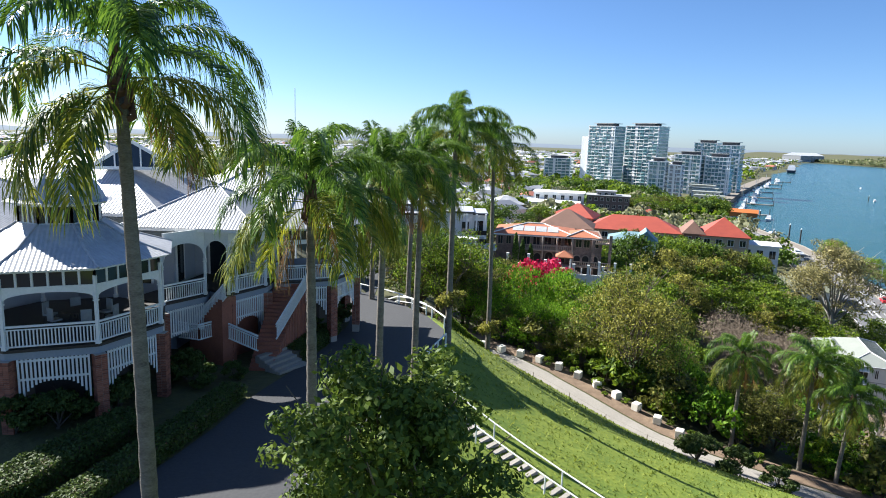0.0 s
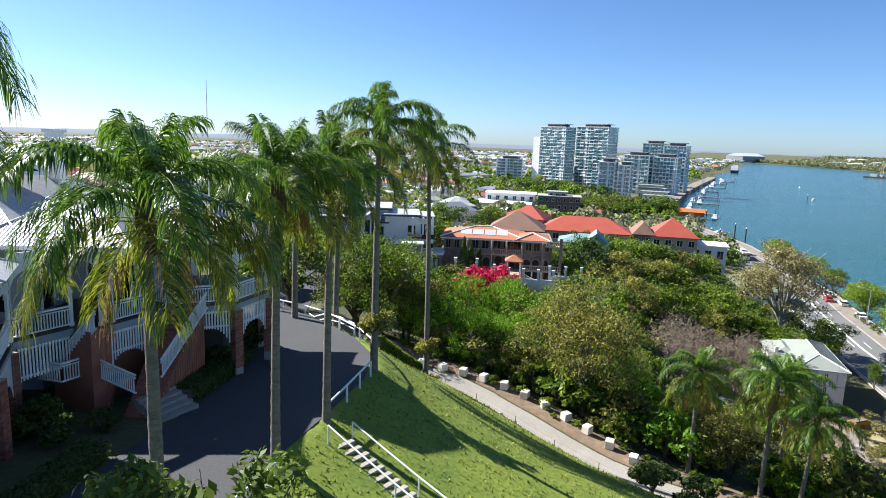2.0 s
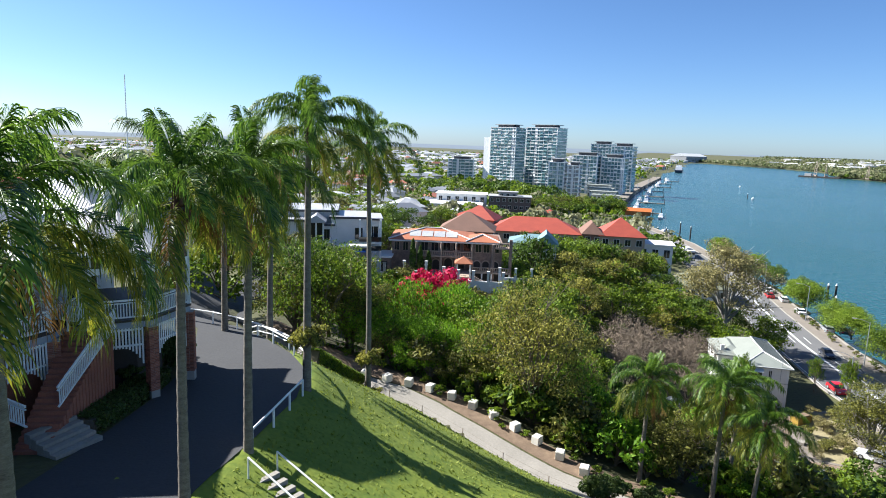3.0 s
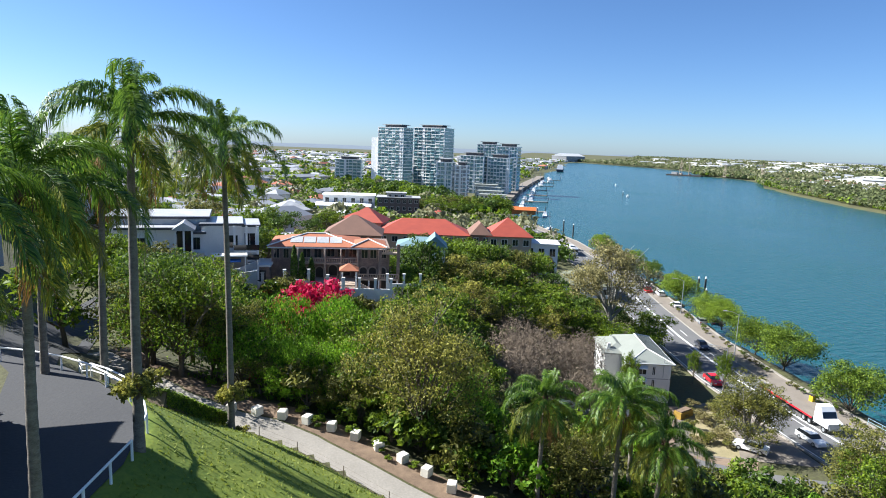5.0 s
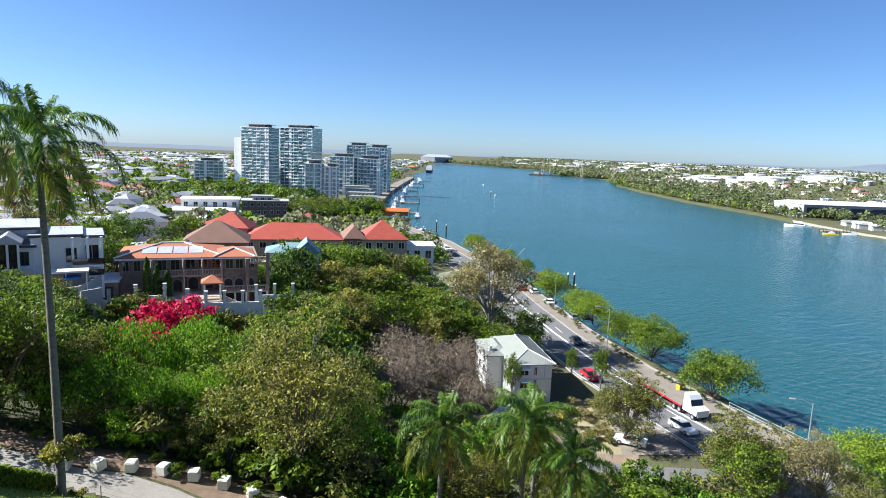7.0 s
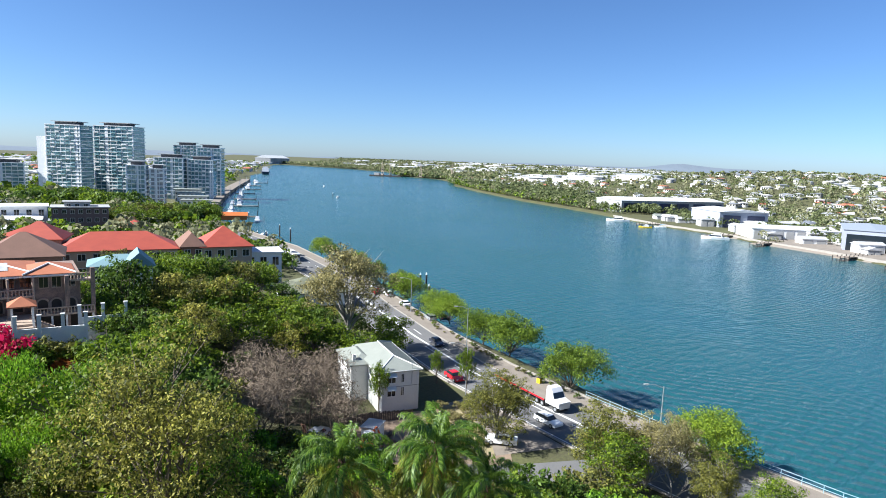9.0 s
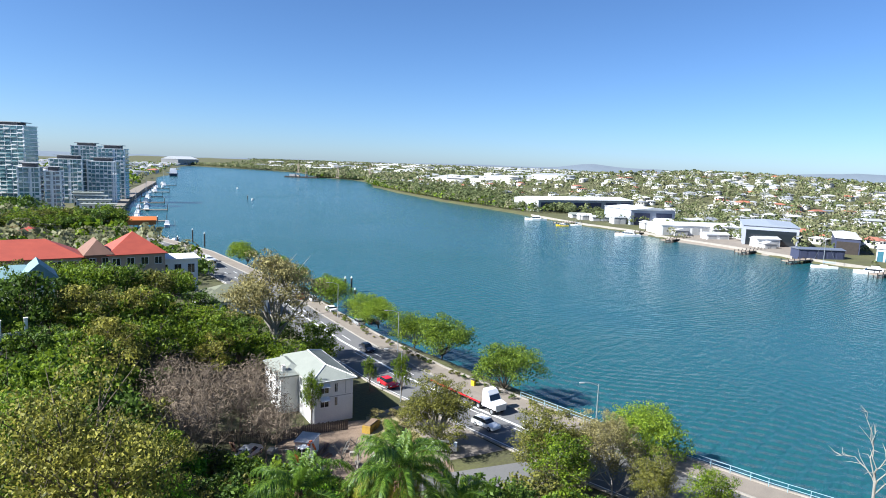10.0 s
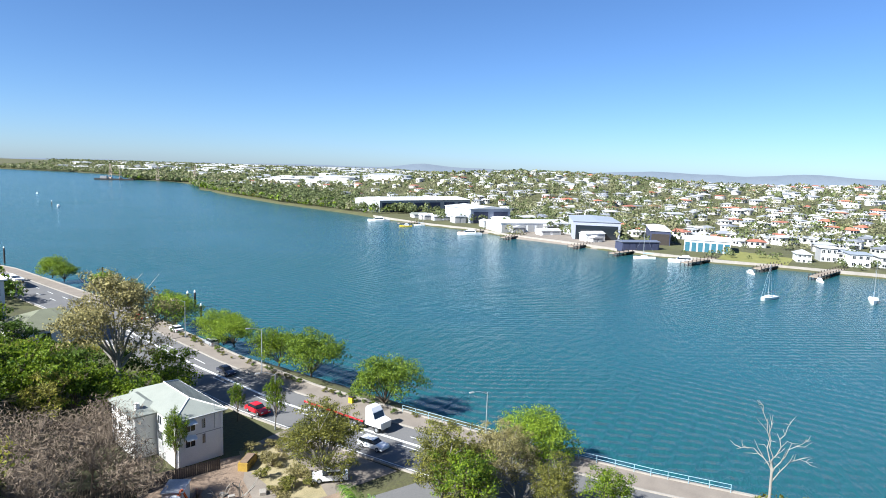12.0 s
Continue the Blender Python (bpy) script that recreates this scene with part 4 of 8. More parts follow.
def hip_roof(x0, x1, y0, y1, z0, z1, along="x", inset=None):
    w = (y1 - y0) / 2 if along == "x" else (x1 - x0) / 2
    i = w if inset is None else inset
    if along == "x":
        ym = (y0 + y1) / 2
        a, b = (x0 + i, ym, z1), (x1 - i, ym, z1)
        sides = [((x0, y0, z0), (x1, y0, z0), b, a), ((x1, y0, z0), (x1, y1, z0), b, b), ((x1, y1, z0), (x0, y1, z0), a, b), ((x0, y1, z0), (x0, y0, z0), a, a)]
    else:
        xm = (x0 + x1) / 2
        a, b = (xm, y0 + i, z1), (xm, y1 - i, z1)
        sides = [((x0, y0, z0), (x1, y0, z0), a, a), ((x1, y0, z0), (x1, y1, z0), b, a), ((x1, y1, z0), (x0, y1, z0), b, b), ((x0, y1, z0), (x0, y0, z0), a, b)]
    for s in sides:
        part("roof_sheet", ribbed(*s), ROOF, house)
    part("ridge_cap", Shape().tube([a, b], [0.09, 0.09], 6), ROOF, house)
    part("ridge_cap", Shape().tube([(x0, y0, z0 + 0.03), a], [0.07, 0.07], 6), ROOF, house)
    part("ridge_cap", Shape().tube([(x1, y0, z0 + 0.03), b if along == "x" else a], [0.07, 0.07], 6), ROOF, house)
    part("ridge_cap", Shape().tube([(x1, y1, z0 + 0.03), b], [0.07, 0.07], 6), ROOF, house)
    part("eave_board", Shape().box((x0 + x1) / 2, (y0 + y1) / 2, z0 - 0.2, x1 - x0 - 0.1, y1 - y0 - 0.1, 0.19), WHITE, house)


hip_roof(-34, -16.6, 37.0, 52.0, 36.5, 40.6)
hip_roof(-18.5, -10.6, 35.7, 44.6, 35.95, 38.0, "x", 3.6)
hip_roof(-18.6, -10.2, 44.7, 51.8, 36.2, 38.6, "x")
hip_roof(-34, -21.5, 27, 40, 36.4, 39.6, "y")
# louvred gablet on the main roof
g = Shape()
A, B, C = Vector((-22.6, 40.4, 38.9)), Vector((-17.6, 42.2, 38.9)), Vector((-20.3, 41.5, 40.6))
g.beam(A, C, 0.1, 0.22).beam(C, B, 0.1, 0.22).beam(A, B, 0.1, 0.2)
for k in range(1, 7):
    u = k / 7
    p = A.lerp(B, u)
    g.beam(p, Vector((p.x, p.y, 38.9 + 1.6 * (1 - abs(2 * u - 1)))), 0.09, 0.05)
part("gablet_frame", g, WHITE, house)
part("gablet_infill", Shape().face(A + Vector((0, 0.1, 0)), B + Vector((0, 0.1, 0)), C + Vector((0, 0.1, 0))), GLASSDARK, house)
part("gablet_roof", ribbed(A, B, B + Vector((-0.8, 6, 1.7)), A + Vector((2.2, 6, 1.7))), ROOF, house)
part("roof_lantern", Shape().box(-25.8, 45.2, 40.2, 2.2, 2.2, 0.7).box(-25.8, 45.2, 40.9, 2.6, 2.6, 0.12), WHITE, house)
part("chimney", Shape().box(-19.6, 47.0, 37.5, 0.8, 0.8, 3.6).box(-19.6, 47.0, 41.1, 1.0, 1.0, 0.2), WHITE, house)
part("flagpole", Shape().tube([(-14.1, 60, 27), (-14.1, 60, 36), (-14.1, 60, 45.6)], [0.09, 0.06, 0.03], 8), WHITE, house)

# brick steps to the drive, and their rails
for k in range(-7, 16):
    u = k / 15
    x0, x1 = -10.9 + 0.0 * u, -9.4 + 0.5 * u
    part("step", Shape().box((x0 + x1) / 2, 36.4 + 0.27 * k, 27.0, x1 - x0, 0.28, 2.2 + 0.175 * k), BRICK, house)
balustrade((-9.7, 36.2), (-8.6, 40.2), base=29.3, slope=2.5)
balustrade((-10.7, 39.9), (-10.9, 40.6), base=31.6, slope=0.4)
for k in range(14):
    part("step", Shape().box(-12.5 - 0.16 * k, 36.0 + 0.07 * k, 27.0, 0.3, 1.15, 4.9 - 0.18 * k, -24), BRICK, house)
balustrade((-12.3, 35.35), (-14.5, 36.3), base=32.0, slope=-2.4)
balustrade((-15.1, 35.4), (-13.8, 35.0), base=29.5)
balustrade((-13.8, 35.0), (-13.1, 36.2), base=29.5)
balustrade((-13.1, 36.2), (-10.4, 34.9), base=29.5, slope=-0.5)
# low steps from the garden down to the drive
low = Shape()
for k in range(5):
    low.box(-9.9 + 0.34 * k, 35.9 - 0.22 * k, 27.4, 0.36, 2.2, 1.35 - 0.14 * k, -30)
setting("garden_steps", low, CONCRETE, "shaded concrete steps down to the drive", "steps")
# dining setting on the verandah
for k in range(6):
    a = k * 60
    ch = thing("dining_chair", (GZ.x + 1.0 + 1.5 * math.cos(radians(a)), GZ.y - 0.6 + 1.0 * math.sin(radians(a)), FLOOR), "pale upholstered dining chair on the verandah", "chair", "chairs round the verandah table")
    x, y, z = ch.location
    part("seat", Shape().box(x, y, z + 0.42, 0.46, 0.46, 0.08, a), GREYWALL, ch)
    part("backrest", Shape().box(x + 0.2 * math.cos(radians(a)), y + 0.2 * math.sin(radians(a)), z + 0.46, 0.06, 0.46, 0.6, a), GREYWALL, ch)
    for i in (-1, 1):
        for j in (-1, 1):
            part("leg", Shape().box(x + 0.18 * i, y + 0.18 * j, z, 0.04, 0.04, 0.42), DARKWOOD, ch)
tb = thing("dining_table", (GZ.x + 1.0, GZ.y - 0.6, FLOOR), "round dark timber table on the verandah", "table")
part("tabletop", Shape().tube([(GZ.x + 1, GZ.y - 0.6, FLOOR + 0.71), (GZ.x + 1, GZ.y - 0.6, FLOOR + 0.76)], [0.8, 0.8], 20), DARKWOOD, tb)
part("pedestal", Shape().tube([(GZ.x + 1, GZ.y - 0.6, FLOOR), (GZ.x + 1, GZ.y - 0.6, FLOOR + 0.06), (GZ.x + 1, GZ.y - 0.6, FLOOR + 0.7)], [0.35, 0.1, 0.08], 10), DARKWOOD, tb)

# ---- garden of the house ----


def clipped_hedge(name, line, w, h, label, leafmat, seed, dens=420, size=0.075):
    """A hedge along a line of points: a dark core and a skin of small leaves."""
    r = np.random.default_rng(seed)
    ob = thing(name, (*line[0], ground_z(*line[0])), label, "hedge")
    core, cs, ds = Shape(), [], []
    for a, b in zip(line, line[1:]):
        za, zb = ground_z(*a), ground_z(*b)
        A, B = Vector((*a, za)), Vector((*b, zb))
        core.beam(A + Vector((0, 0, h * 0.42)), B + Vector((0, 0, h * 0.42)), w * 0.8, h * 0.84)
        n = int((B - A).length * dens * (w + 2 * h))
        side = (B - A).cross(Vector((0, 0, 1))).normalized()
        t = r.random(n)
        q = r.random(n) * (w + 2 * h)
        for u, s in zip(t, q):
            p = A.lerp(B, float(u))
            if s < h:
                p, d = p - side * w / 2 + Vector((0, 0, s)), -side
            elif s < h + w:
                p, d = p + side * (s - h - w / 2) + Vector((0, 0, h)), Vector((0, 0, 1))
            else:
                p, d = p + side * w / 2 + Vector((0, 0, s - h - w)), side
            cs.append(p + Vector(r.normal(0, 0.05, 3)))
            ds.append(d)
    part("hedge_core", core, TWIG, ob)
    v = leaf_cards(np.array(cs), np.array(ds), size, r)
    part("foliage", pydata("foliage", v, np.arange(len(v)).reshape(-1, 4), leafmat), leafmat, ob)
    return ob


clipped_hedge("hedge", [(-14.2, 14), (-12.4, 20.0), (-11.0, 26.0), (-10.3, 30.5)], 1.1, 0.7, "low dark clipped hedge edging the drive", HEDGE, 1)
clipped_hedge("hedge", [(-9.0, 36.8), (-8.3, 40.0), (-7.8, 44)], 1.3, 0.8, "low dark clipped hedge below the bay", HEDGE, 2)
clipped_hedge("hedge", [(-16.6, 16), (-14.6, 22.0), (-13.4, 26.5)], 1.6, 0.9, "dark clipped hedge beside the undercroft", HEDGE, 3)
clipped_hedge("hedge", [(0.2, 51.6), (1.6, 54.6), (3.6, 56.9)], 1.4, 1.0, "rough hedge above the garden path", LEAF_MID, 4)
ROUND = tree_meshes("shrub", 2.2, 2.6, HEDGE, 91, 4500, 0.10, lobes=7, stem=0.05, ratio=0.9)
for x, y, h in ((-13.6, 32.6, 1.7), (-12.4, 31.8, 1.3), (-8.2, 45.6, 2.0), (-8.4, 47.6, 2.2), (-8.8, 42.6, 1.6), (-14.9, 28.0, 1.9), (-16.7, 26.2, 1.9), (-18.2, 25.6, 1.9), (-11.2, 33.2, 1.0)):
    tree("shrub", ROUND, x, y, h / 2.2, x * 40, "rounded dark green shrub against the house", "shrubs against the house", category="shrub")
for x, y, h in ((19.2, 43.6, 2.3), (21.4, 41.9, 2.1), (23.6, 40.4, 1.7)):
    tree("shrub", ROUND, x, y, h / 2.2, x * 40, "dense dark rounded bush beside the path", "bushes beside the path", category="shrub")

# the leafy tree in the foreground
FORE = tree_meshes("tree", 9.0, 6.2, leaf("foreground_leaves", (0.17, 0.225, 0.03), (0.05, 0.09, 0.014)), 101, 30000, 0.092, lobes=24, stem=0.12, ratio=1.1, shell=0.6, cone=0.72)
tree("tree", FORE, -1.0, 13.8, 0.98, 20, "dense small-leaved green tree beside the drive", z=28.6)

# white pipe fences along the drive


def pipe_fence(pts, label, h=0.95, second=False):
    ob = thing("pipe_fence", (*pts[0], ground_z(*pts[0])), label, "fence", "white pipe fences")
    tops = [Vector((*p, ground_z(*p) + h)) for p in pts]
    s = Shape()
    part("rail", s.tube(tops, [0.055] * len(tops), 8), WHITE, ob)
    if second:
        part("rail", Shape().tube([a - Vector((0, 0, 0.42)) for a in tops], [0.04] * len(tops), 8), WHITE, ob)
    for a in tops:
        part("post", Shape().tube([a - Vector((0, 0, h + 0.2)), a], [0.06, 0.06], 8), WHITE, ob)


pipe_fence([(-1.27, 34.6), (-0.64, 37.0), (-0.1, 39.1), (0.4, 41.1)], "white pipe rail fence at the lawn's edge")
pipe_fence([(0.55, 42.6), (0.62, 44.2), (0.3, 46.0), (-0.7, 48.5), (-2.3, 51.0), (-3.6, 52.8), (-5.3, 54.5), (-7.3, 56.0), (-9.2, 57.0)], "white pipe rail fence curving round the drive")
pipe_fence([(-1.2, 50.6), (-2.5, 52.6), (-3.9, 55.4), (-5.3, 59.6), (-6.2, 63)], "white two-rail pipe fence above the wood", second=True)
pipe_fence([(-2.66, 28.4), (-3.0, 27.2), (-3.5, 25.7), (-4.0, 23.5), (-4.5, 20.5)], "white pipe rail fence beside the drive")

# steps down the bank with pipe handrails
bank = thing("bank_steps", (-0.6, 32.6, 27.6), "steep concrete steps down the grass bank", "steps")
TOP, FOOT = Vector((-0.6, 33.0, 0)), Vector((8.6, 24.6, 0))
run = (FOOT - TOP)
ang = math.degrees(math.atan2(run.y, run.x))
for k in range(26):
    p = TOP.lerp(FOOT, (k + 0.5) / 26)
    part("tread", Shape().box(p.x, p.y, ground_z(p.x, p.y) - 0.1, 0.26, 1.15, 0.22, ang), CONCRETE, bank)
cross = Vector((-run.y, run.x, 0)).normalized()
for d in (-0.75, 0.75):
    rail = Shape()
    pts = [TOP.lerp(FOOT, k / 6) + cross * d for k in range(7)]
    pts = [Vector((p.x, p.y, ground_z(p.x, p.y) + 0.95)) for p in pts]
    rail.tube(pts, [0.04] * len(pts), 8)
    part("handrail", rail, WHITE, bank, "white pipe handrail")
    for a in pts[::2]:
        part("rail_post", Shape().tube([a - Vector((0, 0, 1.1)), a], [0.04, 0.04], 8), WHITE, bank)

# white stone blocks, the wire fence and the planting along the path
BLOCK = bpy.data.meshes.new("stone_block")
bm = bmesh.new()
bmesh.ops.create_cube(bm, size=1.0)
bmesh.ops.bevel(bm, geom=bm.edges[:], offset=0.06, segments=2, affect="EDGES")
bm.to_mesh(BLOCK)
bm.free()
BLOCK.materials.append(STONE)
br = np.random.default_rng(3)
for k in range(11):
    u = k / 10
    p = Vector((4.3 + 15.5 * u + 1.1 * math.sin(math.pi * u), 61.8 - 13.2 * u + 2.0 * math.sin(math.pi * u), 0))
    ob = tagged(new("stone_block", BLOCK), "pale rough-cut stone block beside the path", "stone block", "stone blocks along the path")
    ob.matrix_basis = pose(p.x, p.y, ground_z(p.x, p.y) + 0.32, br.uniform(-3, 3), br.uniform(-3, 3), br.uniform(0, 90)) @ Matrix.Diagonal((0.72, 0.66, 0.68, 1))
setting("garden_bed", strip(offset(PATH[2:-3], -1.2), offset(PATH[2:-3], -3.6), None, 0.03, 1.0), MULCH, "brown mulch bed below the path", "garden bed")
wire = thing("wire_fence", (9.4, 53.2, 20), "low rusty wire fence along the path", "fence")
edge = offset(PATH[4:12], 1.35)
pts = []
for a, b in zip(edge, edge[1:]):
    a, b = Vector((*a, 0)), Vector((*b, 0))
    n = max(1, int((b - a).length / 2.2))
    pts += [a.lerp(b, k / n) for k in range(n)]
pts = [Vector((p.x, p.y, ground_z(p.x, p.y))) for p in pts]
for p in pts:
    part("post", Shape().tube([p - Vector((0, 0, 0.2)), p + Vector((0, 0, 1.0))], [0.03, 0.03], 6), TWIG, wire)
w = Shape()
for a, b in zip(pts, pts[1:]):
    for h in (0.3, 0.6, 0.95):
        w.tube([a + Vector((0, 0, h)), b + Vector((0, 0, h))], [0.007, 0.007], 4, False)
part("wire", w, TWIG, wire)["kind"] = "stuff"
TUFT = tree_meshes("plant", 0.9, 1.2, LEAF_MID, 111, 700, 0.085, lobes=6, stem=0.05, ratio=0.8)
CLIMBER = tree_meshes("plant", 0.9, 1.2, LEAF_YELLOW, 112, 1500, 0.07, lobes=9, stem=0.05, ratio=1.0, droop=0.8)
line = offset(PATH[3:13], -2.6)
for a, b in zip(line, line[1:]):
    a, b = Vector((*a, 0)), Vector((*b, 0))
    n = int((b - a).length / 1.9)
    for k in range(n):
        p = a.lerp(b, (k + br.uniform(0, 1)) / n) + Vector((br.uniform(-0.6, 0.8), br.uniform(-0.6, 0.8), 0))
        tree("garden_plant", TUFT, p.x, p.y, br.uniform(0.45, 1.1), br.uniform(0, 360), "low bright green garden plant in mulch", "plants along the path", category="plant")
# ferny clumps growing on two palm trunks
for x, y, z in ((0.5, 42.2, 30.4), (4.3, 55.2, 24.6), (4.3, 55.2, 21.4)):
    tree("epiphyte", CLIMBER, x, y, 1.5, 30, "leafy climber clinging to a palm trunk", z=z - 0.5, category="plant")

# blades of grass over the sunlit bank
gr = np.random.default_rng(9)
gx, gy = gr.uniform(-3, 24, 60000), gr.uniform(16, 57, 60000)
ok = [k for k in range(60000) if path_side(gx[k], gy[k]) > 1.4 and side_of(CREST, gx[k], gy[k]) < -0.3][:30000]
base = np.array([(gx[k], gy[k], ground_z(gx[k], gy[k]) + 0.02) for k in ok])
n_b = len(base)
lean_ = gr.normal(0, 0.07, (n_b, 3))
side_ = gr.normal(0, 1, (n_b, 3)) * (0.035, 0.035, 0)
tip = base + lean_ + np.stack([0 * gr.random(n_b), 0 * gr.random(n_b), gr.uniform(0.03, 0.09, n_b)], 1)
bv = np.stack([base - side_, base + side_, tip], 1).reshape(-1, 3)
tagged(new("grass", pydata("grass", bv, np.arange(len(bv)).reshape(-1, 3), GRASSBLADE)), "short uneven grass blades on the bank", "grass", kind="stuff")

# ---- riverside street ----
PALEROOF = mat("pale_green_metal_roof", (0.27, 0.285, 0.25), (0.20, 0.215, 0.19), 0.6, 0.5, 14)
CREAM = mat("cream_weatherboard", (0.78, 0.77, 0.74), (0.66, 0.655, 0.63), 0.75, 0.5, 12)


def local_frame(o, ux):
    """Points in a building's own x (along ux), y (to its left) and z."""
    u = Vector((*ux, 0)).normalized()
    v = Vector((-u.y, u.x, 0))
    return lambda a, b, z: Vector((o[0], o[1], 0)) + u * a + v * b + Vector((0, 0, z))


def wall_box(s, f, a0, a1, b0, b1, z0, z1):
    p = [f(a, b, z) for z in (z0, z1) for a, b in ((a0, b0), (a1, b0), (a1, b1), (a0, b1))]
    return s.solid(p, [(3, 2, 1, 0), (4, 5, 6, 7), (0, 1, 5, 4), (1, 2, 6, 5), (2, 3, 7, 6), (3, 0, 4, 7)])


def hip(f, a0, a1, b0, b1, z0, z1, over=0.5, thick=0.18, gable=False):
    """A hipped (or gabled) roof over a rectangle, with thickness."""
    a0, a1, b0, b1 = a0 - over, a1 + over, b0 - over, b1 + over
    s = Shape()
    if a1 - a0 >= b1 - b0:
        m, i = (b0 + b1) / 2, (0 if gable else (b1 - b0) / 2)
        r0, r1 = (a0 + i, m), (a1 - i, m)
    else:
        m, i = (a0 + a1) / 2, (0 if gable else (a1 - a0) / 2)
        r0, r1 = (m, b0 + i), (m, b1 - i)
    v = [f(a, b, z0) for a, b in ((a0, b0), (a1, b0), (a1, b1), (a0, b1))] + [f(a, b, z0 - thick) for a, b in ((a0, b0), (a1, b0), (a1, b1), (a0, b1))] + [f(*r0, z1), f(*r1, z1)]
    if a1 - a0 >= b1 - b0:
        top = [(0, 1, 9, 8), (1, 2, 9), (2, 3, 8, 9), (3, 0, 8)]
    else:
        top = [(0, 1, 8), (1, 2, 9, 8), (2, 3, 9), (3, 0, 8, 9)]
    return s.solid(v, top + [(0, 4, 5, 1), (1, 5, 6, 2), (2, 6, 7, 3), (3, 7, 4, 0), (7, 6, 5, 4)])


def window(parent, f, a, b, z, w, h, face, frame_mat=None, glass=None):
    """A framed window on a wall: face is 'a-', 'a+', 'b-' or 'b+', the wall's outward side."""
    d = 0.05 if face[1] == "+" else -0.05
    def box(s, u0, u1, z0, z1, t):
        if face[0] == "b":
            return wall_box(s, f, a + u0, a + u1, min(b, b + t), max(b, b + t), z0, z1)
        return wall_box(s, f, min(a, a + t), max(a, a + t), b + u0, b + u1, z0, z1)
    fr = Shape()
    for u0, u1, z0, z1 in ((-w / 2 - 0.08, w / 2 + 0.08, z - 0.1, z), (-w / 2 - 0.08, w / 2 + 0.08, z + h, z + h + 0.08), (-w / 2 - 0.08, -w / 2, z, z + h), (w / 2, w / 2 + 0.08, z, z + h), (-0.03, 0.03, z, z + h)):
        box(fr, u0, u1, z0, z1, d * 1.8)
    win = part("window", fr, frame_mat or WHITE, parent)
    pane = new("pane", box(Shape(), -w / 2, w / 2, z, z + h, d).mesh("pane", glass or GLASSDARK))
    pane.parent = win


# the two-storey flats
flats = thing("block_of_flats", (70, 96, 2.4), "pale two-storey flats with a pale metal hip roof", "building")
f = local_frame((70.6, 92.7), (0.353, 0.936))
part("wall", wall_box(Shape(), f, 0.4, 15.0, 0.4, 6.8, 1.4, 8.8), CREAM, flats)
part("wall", wall_box(Shape(), f, 6.5, 15.0, 6.81, 9.6, 1.4, 8.3), CREAM, flats)
part("roof", hip(f, 0.4, 15.0, 0.4, 6.8, 8.95, 10.3, 0.45), PALEROOF, flats)
part("roof", hip(f, 6.5, 15.0, 5.0, 9.6, 8.4, 9.5, 0.4), PALEROOF, flats)
seams = Shape()
for k in range(24):
    a = 1.0 + 0.6 * k
    u = min(1.0, (a + 0.05) / 3.6, (15.5 - a) / 3.6)
    if a < 15.2:
        seams.beam(f(a, 0, 8.99), f(a, 3.6 * u, 8.99 + 1.35 * u), 0.05, 0.05)
part("roof_rib", seams, PALEROOF, flats, "standing seams of the metal roof")
part("ridge_cap", Shape().tube([f(-0.05, -0.05, 8.98), f(3.6, 3.6, 10.34), f(11.9, 3.6, 10.34), f(15.4, -0.05, 8.98)], [0.09] * 4, 6).tube([f(-0.05, 7.25, 8.98), f(3.6, 3.6, 10.34)], [0.09] * 2, 6), CREAM, flats)
part("gutter", Shape().tube([f(15.4, -0.06, 8.9), f(-0.07, -0.06, 8.9), f(-0.07, 7.26, 8.9)], [0.07] * 3, 6), WHITE, flats)
for z in (4.9, 7.0):
    window(flats, f, 0.4, 4.9, z, 1.25, 1.1, "a-")
    window(flats, f, 0.4, 3.1, z, 0.4, 1.3, "a-", CREAM)
    hood = Shape()
    hood.solid([f(a_, b_, z_) for b_ in (4.2, 5.6) for a_, z_ in ((0.36, z + 1.55), (-0.35, z + 1.12), (-0.35, z + 1.06), (0.36, z + 1.45))], [(0, 1, 2, 3), (7, 6, 5, 4), (0, 4, 5, 1), (1, 5, 6, 2), (2, 6, 7, 3), (3, 7, 4, 0)])
    part("awning", hood, WHITE, flats, "small white window hood")
    for a in (2.2, 5.2, 8.4, 11.6, 13.8):
        window(flats, f, a, 0.4, z, 1.2, 1.2, "b-")
        window(flats, f, a, 6.8 if a < 6 else 9.6, z, 1.2, 1.2, "b+")
part("band", wall_box(Shape(), f, 0.36, 0.4, 0.4, 6.8, 6.3, 6.4), GREYWALL, flats)
for b in (0.7, 6.5):
    part("downpipe", Shape().tube([f(0.3, b, 2.0), f(0.3, b, 8.8)], [0.05, 0.05], 6), WHITE, flats)
part("vent_pipe", Shape().tube([f(0.3, 1.6, 6.6), f(0.3, 1.6, 9.9)], [0.045, 0.045], 6), STEEL, flats)
part("chimney", wall_box(Shape(), f, 7.4, 7.9, 8.6, 9.1, 7.6, 9.7), CREAM, flats)

# forecourt and work yard below the wood
setting("forecourt", strip([(60, 78), (66, 86), (74, 92)], [(77, 70), (79, 80), (81.5, 91)], None, 0.06, 2), PAVER, "sandy forecourt beside the road", "pavement")
setting("side_street", strip([(60, 78), (66, 72), (76, 66)], [(57.5, 71.5), (61, 66), (75, 58)], None, 0.08, 2), ROADMAT, "grey asphalt side street", "road")


